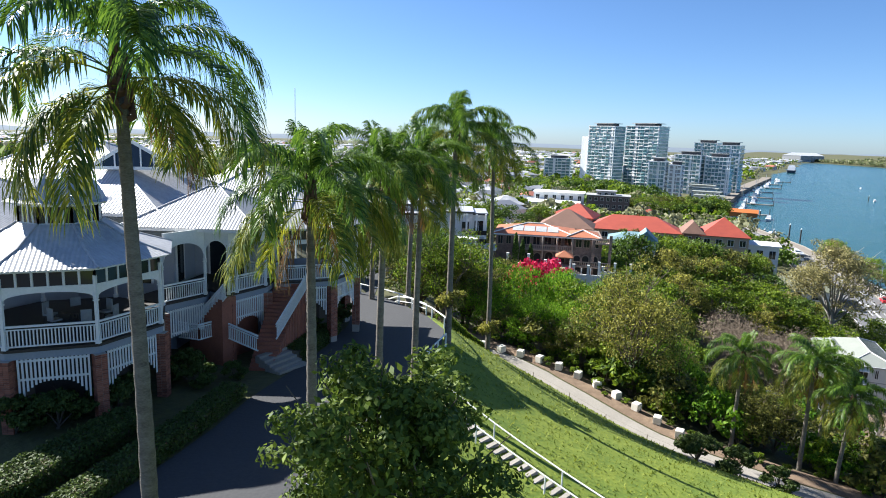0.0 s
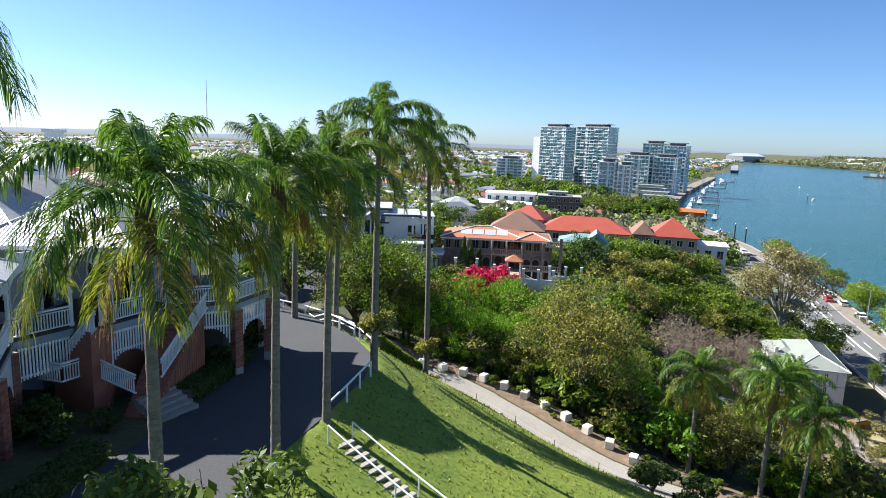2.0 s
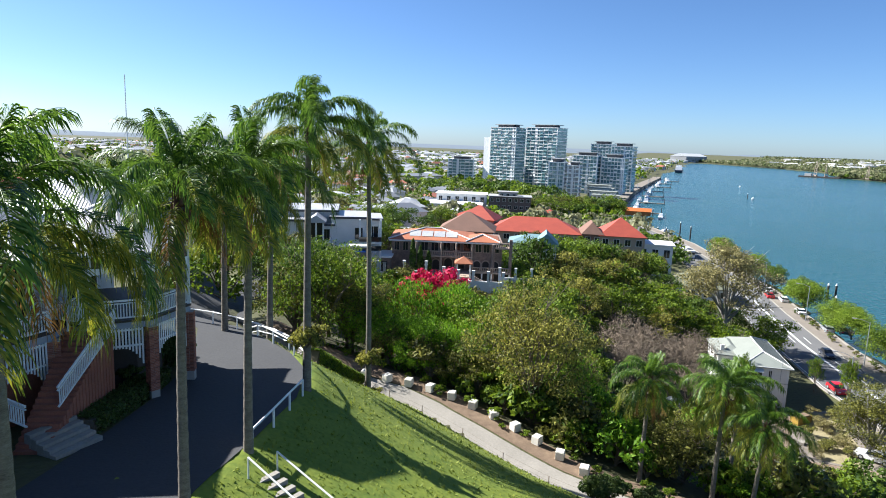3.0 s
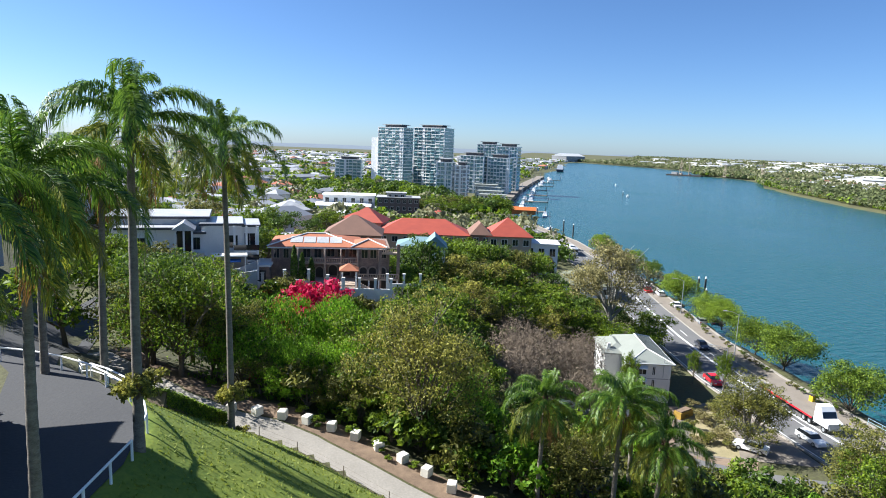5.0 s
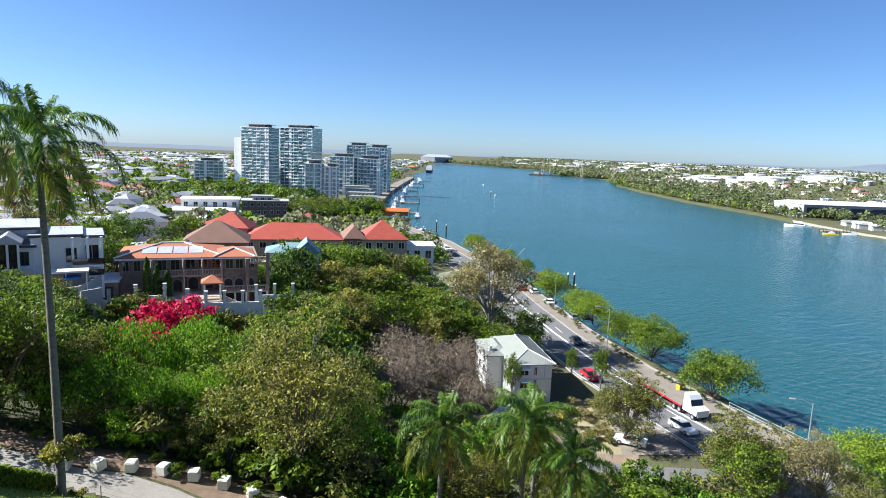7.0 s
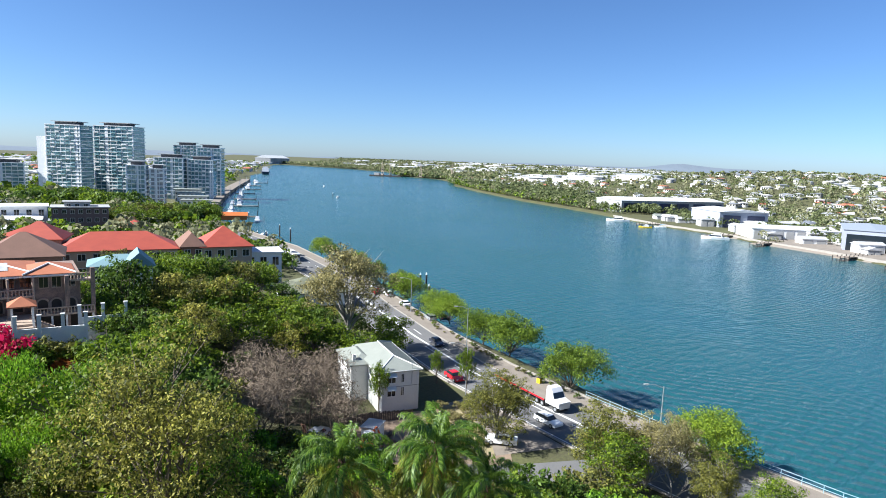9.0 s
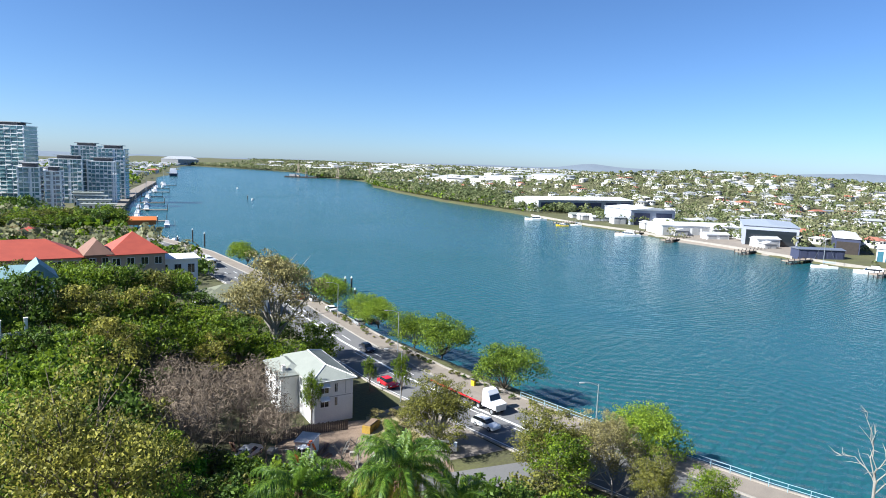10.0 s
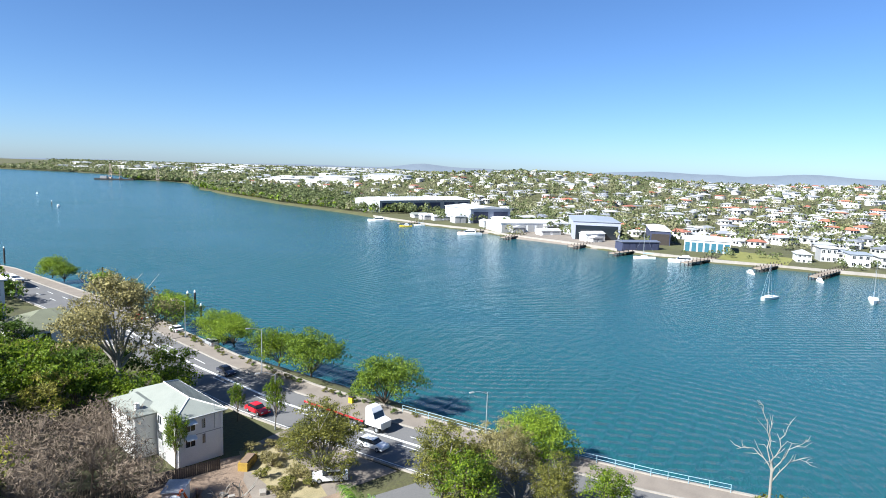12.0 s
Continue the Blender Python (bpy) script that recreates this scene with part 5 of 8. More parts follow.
setting("yard_earth", strip([(46, 70), (50, 80), (54, 92), (62, 97)], [(62, 66), (70, 74), (73, 84), (71.5, 91)], None, 0.05, 1.5), mat("bare_earth", (0.30, 0.22, 0.155), (0.16, 0.115, 0.08), 0.95, 0.35, 14, bump=0.8), "bare brown earth of the work yard", "ground")

# ---- vehicles ----
RUBBER = mat("tyre_rubber", (0.02, 0.02, 0.02), None, 0.8)
PAINTS = {"white": mat("white_car_paint", (0.8, 0.8, 0.8), (0.74, 0.74, 0.74), 0.25, bump=0, spec=0.6), "red": mat("red_car_paint", (0.55, 0.02, 0.03), None, 0.25, bump=0, spec=0.6),
          "silver": mat("silver_car_paint", (0.5, 0.52, 0.54), None, 0.3, metal=0.5, bump=0), "dark": mat("dark_blue_car_paint", (0.03, 0.035, 0.06), None, 0.25, bump=0, spec=0.6)}
LAMP = mat("clear_lamp", (0.7, 0.7, 0.68), None, 0.2, bump=0)
TAIL = mat("red_tail_lamp", (0.4, 0.01, 0.01), None, 0.3, bump=0)


def profile_body(pts, w, taper=0.0):
    """A body from a side outline (x, z), w wide, pulled in towards its top."""
    s = Shape()
    zs = [p[1] for p in pts]
    z0, z1 = min(zs), max(zs)
    n = len(pts)
    half = [w / 2 - taper * max(0.0, (z - z0) / (z1 - z0) - 0.45) for _, z in pts]
    v = [(x, -h, z) for (x, z), h in zip(pts, half)] + [(x, h, z) for (x, z), h in zip(pts, half)]
    return s.solid(v, [tuple(range(n)), tuple(reversed(range(n, 2 * n)))] + [(j, j + n, (j + 1) % n + n, (j + 1) % n) for j in range(n)])


def car(x, y, heading, paint, z=ROADZ, label="", wagon=False, scale=1.0):
    ob = thing("car", (0, 0, 0), label or paint + " parked car by the kerb", "car", "cars on the riverside road")
    back = 2.05 if wagon else 1.5
    part("body", profile_body([(-2.2, 0.32), (2.2, 0.32), (2.25, 0.62), (2.1, 0.80), (1.0, 0.93), (-back - 0.2, 0.97), (-2.2, 0.88)], 1.8, 0.12), PAINTS[paint], ob)
    part("cabin_glass", profile_body([(1.0, 0.9), (0.35, 1.40), (-back + 0.35, 1.42), (-back - 0.1, 0.92)], 1.62, 0.22), GLASSDARK, ob)
    part("roof", profile_body([(0.40, 1.385), (0.25, 1.46), (-back + 0.5, 1.475), (-back + 0.3, 1.40)], 1.34, 0.06), PAINTS[paint], ob)
    for sx in (-1.35, 1.35):
        for sy in (-0.82, 0.82):
            wheel = part("wheel", Shape().tube([(sx, sy - 0.1, 0.33), (sx, sy + 0.1, 0.33)], [0.33, 0.33], 14), RUBBER, ob)
            part("rim", Shape().tube([(sx, sy - 0.112, 0.33), (sx, sy + 0.112, 0.33)], [0.2, 0.2], 10), STEEL, wheel)
    for sy in (-0.65, 0.65):
        part("headlight", Shape().box(2.2, sy, 0.6, 0.1, 0.34, 0.13), LAMP, ob)
        part("tail_light", Shape().box(-2.2, sy, 0.68, 0.08, 0.3, 0.14), TAIL, ob)
    ob.matrix_basis = pose(x, y, z, 0, 0, heading) @ Matrix.Diagonal((scale, scale, scale, 1))
    return ob


car(109.8, 133.0, 68, "silver", wagon=True)
car(114.3, 147.7, 66, "white")
car(118.6, 160.0, 66, "white", wagon=True)
car(117.6, 164.5, 66, "red")
car(121.5, 170.5, 66, "white")
car(112.3, 131.5, 68, "dark", label="dark parked car under the riverside trees")
car(96.4, 116.5, 250, "dark", label="dark blue car driving along the road")
car(81.5, 76.3, 262, "white", label="white car driving along the road", wagon=True)
car(84.2, 99.0, 255, "red", label="red car driving past the flats")
for x, y, h, p in ((49.5, 89.5, 25, "silver"), (70.9, 76.4, 125, "white")):
    car(x, y, h, p, z=ground_z(x, y) + 0.1, label=p + " car parked in the yard below the wood")

bus = thing("bus", (0, 0, 0), "white bus with a dark window band on the road", "bus")
part("body", Shape().box(0, 0, 0.4, 11.5, 2.5, 1.1).box(0, 0, 2.4, 11.5, 2.5, 0.55), PAINTS["white"], bus)
part("window_band", Shape().box(0, 0, 1.5, 11.44, 2.46, 0.9), GLASSDARK, bus, "dark tinted windows")
part("roof_unit", Shape().box(-1.5, 0, 2.95, 3.0, 1.8, 0.25), GREYWALL, bus)
for sx in (-3.4, 3.6):
    for sy in (-1.1, 1.1):
        part("wheel", Shape().tube([(sx, sy - 0.15, 0.48), (sx, sy + 0.15, 0.48)], [0.48, 0.48], 14), RUBBER, bus)
bus.matrix_basis = pose(129.0, 229.0, ROADZ, 0, 0, 72)

# flatbed lorry
lorry = thing("lorry", (0, 0, 0), "white lorry with a red-edged empty flatbed trailer", "lorry")
part("cab", profile_body([(0.2, 0.9), (3.3, 0.9), (3.4, 1.7), (2.1, 2.0), (1.7, 2.9), (1.2, 3.5), (0.2, 3.6)], 2.4, 0.3), PAINTS["white"], lorry)
part("windscreen", profile_body([(2.12, 2.02), (1.76, 2.86), (1.70, 2.80), (2.05, 1.98)], 2.1), GLASSDARK, lorry)
part("grille", Shape().box(3.42, 0, 0.7, 0.12, 2.0, 1.0), STEEL, lorry)
part("deck", Shape().box(-6.6, 0, 1.25, 13.0, 2.45, 0.14), PAVER, lorry, "bare timber trailer deck")
part("side_rail", Shape().box(-6.6, 1.24, 1.1, 13.0, 0.06, 0.26).box(-6.6, -1.24, 1.1, 13.0, 0.06, 0.26), PAINTS["red"], lorry)
part("chassis", Shape().box(-5.4, 0, 0.85, 15.4, 0.9, 0.3), DARKWOOD, lorry)
for sx in (2.5, -0.6, -1.9, -9.3, -10.6, -11.9):
    for sy in (-1.05, 1.05):
        wheel = part("wheel", Shape().tube([(sx, sy - 0.16, 0.5), (sx, sy + 0.16, 0.5)], [0.5, 0.5], 16), RUBBER, lorry)
        part("rim", Shape().tube([(sx, sy - 0.17, 0.5), (sx, sy + 0.17, 0.5)], [0.28, 0.28], 10), STEEL, wheel)
lorry.matrix_basis = pose(87.6, 80.5, ROADZ, 0, 0, 258)

# ---- riverside trees, lamps and rail ----
LEAF_FIG = leaf("fig_leaves", (0.21, 0.29, 0.024), (0.045, 0.09, 0.010), 0.3)
# lit copy of the fig leaves: sunshine is mixed into this yellower green
LEAF_SUNFIG = leaf("sunlit_fig_leaves", (0.29, 0.39, 0.03), (0.075, 0.135, 0.012), 0.34)
FIG = [tree_meshes("fig", 7, 9, LEAF_FIG, 131, 14000, 0.125, lobes=20, stem=0.04, ratio=1.05), tree_meshes("fig", 7, 9, LEAF_SUNFIG, 132, 14000, 0.125, lobes=20, stem=0.02, ratio=1.0), tree_meshes("fig", 7, 9, LEAF_MID, 133, 12000, 0.125, lobes=18, stem=0.05, ratio=1.0)]
for x, y, h, k in ((96.6, 83.0, 8.4, 0), (103.8, 102.6, 8.6, 0), (105.4, 111.5, 7.8, 2), (114.3, 135.2, 7.0, 1), (112.6, 129.0, 6.8, 1), (119.8, 153.4, 7.6, 1), (123.5, 160, 6.8, 0), (87.9, 54.3, 7.6, 1), (131, 182, 6, 0), (137, 200, 6.5, 1), (146, 236, 7, 1), (143, 226, 6, 0)):
    tree("tree", FIG[k], x, y, h / 7, x * 37, ("spreading green tree", "rounded bright green tree", "thinning olive-green tree")[k] + " on the river's edge", "trees along the river", z=2.4)
SPARSE = [tree_meshes("gum", 9, 6.5, LEAF_OLIVE, 141, 19000, 0.088, lobes=24, stem=0.06, ratio=1.25, shell=0.8, barkmat=DEADWOOD), tree_meshes("gum", 9, 6.5, LEAF_GREY, 142, 14000, 0.085, lobes=22, stem=0.06, ratio=1.25, shell=0.8, barkmat=DEADWOOD), tree_meshes("gum", 9, 6.5, LEAF_MID, 143, 6500, 0.12, lobes=14, stem=0.25, shell=0.7)]
for x, y, h, k, w in ((71.2, 77.6, 11.0, 0, 1.15), (71.8, 61.0, 11.0, 0, 1.1), (75.2, 57.0, 9.8, 1, 1.0), (68.2, 57.0, 9, 2, 1.1), (80.2, 55.6, 9.0, 1, 0.85), (74, 84, 5, 0, 1.0), (80.1, 99.4, 7.0, 2, 0.42), (80.2, 92.3, 9.4, 2, 0.4), (64.0, 95.2, 9.5, 2, 0.42), (76, 49, 7.5, 0, 1.0), (77, 43, 7, 2, 1.1)):
    tree("tree", SPARSE[k], x, y, h / 9 * w, x * 37, ("sparse olive gum tree", "thin grey-brown gum tree", "slim green street tree")[k] + " beside the street", "street trees", category="tree", tall=1 / w)


verge = np.random.default_rng(31)
for y in np.arange(64, 150, 1.7):
    m = (2, 0, 1, 2)[int(verge.integers(4))]
    if verge.random() < 0.7:
        tree("shrub", UNDER[m], road_x(y) + verge.uniform(7.6, 9.0), y, verge.uniform(0.18, 0.42), y * 50, UNDER_LABEL[m] + " on the river's edge", "low shrubs along the sea wall", z=ROADZ + 0.12, category="shrub")


def bare_tree(x, y, h, seed, label, material, depth=5, spread=0.55, group="", z=None, girth=0.018, haze=0):
    """Forking limbs down to twigs, with no leaves."""
    r = np.random.default_rng(seed)
    z = ground_z(x, y) if z is None else z
    ob = thing("bare_tree", (x, y, z), label, "tree", group)
    limb, twig = Shape(), Shape()

    def grow(p, d, ln, rad, n):
        q = p + d * ln
        m = p.lerp(q, 0.5) + Vector(r.normal(0, 0.05 * ln, 3))
        (limb if n > 2 else twig).tube([p, m, q], [rad, rad * 0.85, rad * 0.65], 6 if n > 2 else 4, False)
        if n == 0:
            return
        for k in range(3 if n > 1 else 4):
            e = (d + Vector(r.normal(0, spread, 3)) + Vector((0, 0, 0.12))).normalized()
            grow(q if k < 2 else m, e, ln * r.uniform(0.62, 0.85), rad * 0.6, n - 1)
    grow(Vector((x, y, z - 0.4)), Vector((0.05, 0.02, 1)).normalized(), h * 0.30, h * girth, depth)
    part("trunk", limb, material, ob)
    tw = part("twig_mass", twig, material, ob)
    tw["kind"] = "stuff"
    if haze:
        c, d = crown_points([(x + r.normal(0, h * 0.16), y + r.normal(0, h * 0.16), z + h * r.uniform(0.5, 0.78), h * 0.24, 0.8) for _ in range(7)], haze, r, 0.8)
        v = leaf_cards(c, d, 0.07, r, 0.0, 9.0)
        fine = part("fine_twig_mass", pydata("fine_twig_mass", v, np.arange(len(v)).reshape(-1, 4), TWIG), TWIG, ob)
        fine["kind"] = "stuff"


for k, (x, y, h) in enumerate(((50.5, 93, 10.5), (55.5, 97.5, 10), (47, 98, 10), (59, 104.5, 10), (53, 103, 10), (45.5, 91, 9), (41, 88, 9), (43, 96, 10), (50, 87, 8.5), (38, 84, 8), (48, 104, 10), (55, 91.5, 8.5))):
    bare_tree(x, y, h, 150 + k, "leafless grey-brown tree beside the flats", TWIG, 6 if k % 2 else 5, 0.5, "leafless trees by the flats", haze=1500)


def dead_tree(x, y, crotch, top, seed):
    """One bare trunk that parts into a few long, bent limbs with short spurs."""
    r = np.random.default_rng(seed)
    z = ground_z(x, y)
    ob = thing("dead_tree", (x, y, z), "tall bleached dead tree with crooked bare limbs", "tree")
    trunk = Shape()
    trunk.tube([(x, y, z - 0.3), (x + 0.12, y - 0.1, z + (crotch - z) * 0.5), (x, y, crotch)], [0.19, 0.14, 0.11], 9)
    part("trunk", trunk, DEADWOOD, ob)
    h = top - crotch
    for dx, dy, rise, sag, base in ((0.3, 1.4, 1.0, 0.5, 0.0), (-0.5, 0.5, 0.86, -0.3, -0.6), (0.4, -1.2, 0.80, 0.35, 0.1), (-0.3, -2.7, 0.56, 0.75, -0.5), (0.2, 3.1, 0.20, 1.05, -0.2), (0.9, -3.0, 0.16, 0.9, -1.2)):
        limb = Shape()
        p = []
        for k in range(9):
            f = k / 8
            p.append(Vector((x + dx * f, y + dy * (f ** 1.15) + r.normal(0, 0.09), crotch + base + (rise * h - base) * f + sag * math.sin(f * math.pi) * 0.9 + r.normal(0, 0.07))))
        p[0] = Vector((x, y, crotch + base))
        limb.tube(p, [0.06 * (1 - 0.78 * k / 8) for k in range(9)], 7)
        for k in (2, 3, 4, 5, 6, 7, 7):
            way = (p[k + 1] - p[k - 1]).normalized()
            q = (way + Vector(r.normal(0, 0.75, 3)) + Vector((0, 0, 0.35))).normalized()
            ln = r.uniform(0.5, 1.7) * (1.2 - k / 12)
            e = p[k] + q * ln * 0.55
            f = e + (q + Vector(r.normal(0, 0.4, 3))).normalized() * ln * 0.6
            limb.tube([p[k], e, f], [0.03, 0.022, 0.010], 5)
        part("limb", limb, DEADWOOD, ob)


dead_tree(66.5, 28.1, 16.8, 22.7, 175)
plant("olive", 67.6, 26.4, 14.6 - ground_z(67.6, 26.4), 40, group="trees of the hillside wood")
bare_tree(73.6, 53.0, 8.0, 172, "bleached dead gum beside the road", DEADWOOD, 4, 0.4)
bare_tree(59.2, 80.6, 8.5, 173, "forked dead tree at the yard's edge", DEADWOOD, 2, 0.3, girth=0.022)
bare_tree(58.4, 82.6, 6.5, 174, "forked dead tree at the yard's edge", DEADWOOD, 2, 0.3, girth=0.024)
DRYSHRUB = tree_meshes("dry_shrub", 3, 3.4, LEAF_GREY, 221, 1500, 0.11, lobes=8, stem=0.03, ratio=0.9, shell=0.8)
setting("dry_verge", strip([(63.5, 77.5), (66.5, 83), (69, 88.5), (72, 92)], [(67.5, 74.5), (72, 80), (74.5, 86), (76, 90.5)], None, 0.07, 1.0), mat("dry_grass", (0.36, 0.30, 0.17), (0.17, 0.15, 0.075), 0.95, 0.6, 12, bump=0.8), "rough straw-coloured grass beside the yard", "ground")
dry = np.random.default_rng(61)
for k in range(24):
    u, w = dry.random(), dry.random()
    x, y = 65.2 + 8.6 * u + (w - 0.5) * 4.0, 76.5 + 14.0 * u - (w - 0.5) * 2.6
    m = (DRYSHRUB, DRYSHRUB, UNDER[2])[k % 3]
    tree("shrub", m, x, y, dry.uniform(0.25, 0.65), k * 77, ("dry straw-coloured shrub", "dry straw-coloured shrub", "dry olive shrub")[k % 3] + " on rough grass beside the yard", "dry shrubs beside the yard", category="shrub")
for k, (x, y) in enumerate(((87.9, 61.8), (99.6, 110.8), (110.5, 141), (80.2, 92.3), (121, 172))):
    lamp = thing("street_lamp", (x, y, ROADZ), "tall grey street lamp on the footpath", "street lamp", "street lamps")
    part("pole", Shape().tube([(x, y, ROADZ), (x, y, ROADZ + 4), (x, y, ROADZ + 8.6)], [0.11, 0.09, 0.06], 8), STEEL, lamp)
    part("arm", Shape().tube([(x, y, ROADZ + 8.4), (x - 1.0, y + 0.8, ROADZ + 8.9), (x - 1.7, y + 1.4, ROADZ + 8.95)], [0.045, 0.04, 0.035], 6), STEEL, lamp)
    part("lamp_head", Shape().box(x - 2.0, y + 1.6, ROADZ + 8.87, 0.7, 0.28, 0.14, 140), GREYWALL, lamp)
rail_line = [Vector((*p, ROADZ + 0.16)) for p in offset([(road_x(y), y) for y in np.arange(30, 80.1, 2.5)], 9.2)]
fence = thing("river_railing", rail_line[0], "pale blue metal railing above the river", "railing")
for h in (1.05, 0.55):
    part("rail", Shape().tube([a + Vector((0, 0, h)) for a in rail_line], [0.035] * len(rail_line), 6), BLUERAIL, fence)
for a in rail_line:
    part("post", Shape().tube([a, a + Vector((0, 0, 1.08))], [0.04, 0.04], 6), BLUERAIL, fence)
bin_ = thing("wheelie_bin", (94.5, 88, ROADZ + 0.16), "yellow bin on the riverside footpath", "bin")
part("body", Shape().box(94.5, 88, ROADZ + 0.16, 0.6, 0.7, 0.95), mat("yellow_plastic", (0.75, 0.5, 0.02), None, 0.5), bin_)
part("lid", Shape().box(94.5, 88, ROADZ + 1.11, 0.64, 0.76, 0.08), DARKWOOD, bin_)
# orange digger in the yard
dg = thing("excavator", (55.5, 87.0, ground_z(55.5, 87)), "small orange excavator in the work yard", "excavator")
zz = ground_z(55.5, 87)
OR = mat("orange_machine_paint", (0.65, 0.13, 0.03), None, 0.5)
for d in (-0.7, 0.7):
    part("track", Shape().box(55.5, 87 + d, zz, 2.2, 0.4, 0.5), RUBBER, dg)
part("body", Shape().box(55.2, 87, zz + 0.5, 1.7, 1.5, 0.8), OR, dg)
part("cab", Shape().box(55.6, 86.7, zz + 1.3, 1.0, 0.8, 1.1), GLASSDARK, dg)
part("cab_frame", Shape().box(55.6, 86.7, zz + 2.4, 1.2, 1.0, 0.1).box(55.05, 86.25, zz + 1.3, 0.08, 0.08, 1.1).box(56.15, 87.15, zz + 1.3, 0.08, 0.08, 1.1), WHITE, dg)
part("boom", Shape().beam((56.1, 87.2, zz + 1.2), (57.4, 87.3, zz + 2.5), 0.2, 0.28).beam((57.4, 87.3, zz + 2.5), (58.2, 87.3, zz + 1.0), 0.16, 0.22), OR, dg)
sh = thing("site_shed", (58.0, 88.6, ground_z(58, 88.6)), "white site shed in the work yard", "shed")
part("wall", Shape().box(58.0, 88.8, ground_z(58, 88.8) - 0.2, 3.0, 2.2, 2.4, 30), WHITE, sh)
part("roof", Shape().box(58.0, 88.8, ground_z(58, 88.8) + 2.2, 3.3, 2.5, 0.12, 30), ROOF, sh)

for k in range(26):
    rr = np.random.default_rng(500 + k)
    x, y = rr.uniform(40, 52), rr.uniform(62, 78)
    m = (0, 2, 1, 3, 2)[k % 5]
    tree("shrub", UNDER[m], x, y, rr.uniform(0.4, 0.8), k * 60, UNDER_LABEL[m] + " in the undergrowth", "undergrowth shrubs", category="shrub")
# site hoarding, skip, timber and rubble in the yard
DOCKISH = mat("orange_brown_timber", (0.36, 0.20, 0.11), (0.24, 0.13, 0.07), 0.8)
HOARD = mat("weathered_dark_boards", (0.10, 0.085, 0.075), (0.05, 0.043, 0.038), 0.9, 1.5, 8)
hoard = thing("site_fence", (47, 96.5, ground_z(47, 96.5)), "dark weathered board fence round the work yard", "fence")
BOARD = Shape().box(0, 0, 0, 0.24, 0.03, 1.7).mesh("board", HOARD)
hp = [Vector((46.5, 96.2, 0)), Vector((54, 95, 0)), Vector((61.5, 93.6, 0)), Vector((67.0, 90.6, 0))]
for a, b in zip(hp, hp[1:]):
    n = int((b - a).length / 0.27)
    ang = math.atan2(b.y - a.y, b.x - a.x)
    for k in range(n):
        o = a.lerp(b, (k + 0.5) / n)
        bd = new("board", BOARD)
        bd.parent = hoard
        bd.matrix_basis = hoard.matrix_basis.inverted() @ Matrix.Translation((o.x, o.y, ground_z(o.x, o.y) - 0.1)) @ Matrix.Rotation(ang, 4, "Z") @ Matrix.Diagonal((1, 1, 0.9 + 0.12 * ((k * 7) % 5) / 5, 1))
skip = thing("skip_bin", (69.3, 88.0, ground_z(69.3, 88)), "yellow and orange steel skip beside the yard", "skip")
zs = ground_z(69.3, 88)
part("body", Shape().prism([(67.9, 87.0), (70.9, 88.0), (70.5, 89.2), (67.5, 88.2)], zs, zs + 1.1), mat("yellow_steel", (0.42, 0.27, 0.04), (0.22, 0.14, 0.03), 0.7), skip)
part("load", Shape().prism([(68.1, 87.2), (70.6, 88.0), (70.3, 89.0), (67.8, 88.1)], zs + 1.1, zs + 1.25), MULCH, skip, "rubble heaped in the skip")
for k, (x, y, a) in enumerate(((59.4, 87.6, 20), (60.6, 88.2, 35), (58.6, 86.2, 5), (49.6, 93.0, 60))):
    st_ = thing("timber_stack", (x, y, ground_z(x, y)), "loose stack of orange-brown timber lengths", "timber stack", "timber stacks in the yard")
    for m in range(6):
        part("plank", Shape().box(x + 0.1 * (m % 2), y + 0.22 * (m % 3) - 0.2, ground_z(x, y) + 0.14 * (m // 3) + 0.02, 2.6, 0.18, 0.12, a + 4 * m - 8), BROWNROOF if m % 2 else DOCKISH, st_)
for k in range(14):
    rr = np.random.default_rng(400 + k)
    x, y = rr.uniform(52, 66), rr.uniform(79, 92)
    rk = thing("rubble_block", (x, y, ground_z(x, y)), "grey broken concrete block on bare ground", "rubble", "rubble in the yard")
    part("block", Shape().box(x, y, ground_z(x, y) - 0.1, rr.uniform(0.5, 1.3), rr.uniform(0.4, 0.8), rr.uniform(0.3, 0.7), rr.uniform(0, 90)), CONCRETE, rk)

# ---- houses below the hill ----
SOLAR = mat("solar_panel", (0.16, 0.17, 0.20), (0.12, 0.13, 0.16), 0.2, bump=0)
STONEWALL = mat("mixed_stone_facing", (0.34, 0.24, 0.19), (0.13, 0.095, 0.08), 0.9, 1.6, 6, bump=0.5)
villa = thing("villa", (22, 130, 15), "large stone-faced villa with arches and terracotta roofs", "house")
f = local_frame((10.6, 128.5), (0.985, -0.17))
part("wall", wall_box(Shape(), f, 0, 9.5, 2.0, 14, 14.0, 22.6), STONEWALL, villa)
part("wall", wall_box(Shape(), f, 9.51, 15.6, 3.4, 14, 14.0, 22.6), STONEWALL, villa)
part("wall", wall_box(Shape(), f, 15.61, 21.4, 1.6, 13, 14.0, 22.7), STONEWALL, villa)
part("roof", hip(f, 0, 15.5, 2.0, 14, 22.7, 24.2, 0.7), ORANGEROOF, villa)
part("roof", hip(f, 15.0, 20.2, 1.4, 9, 22.8, 23.8, 0.7), ORANGEROOF, villa)
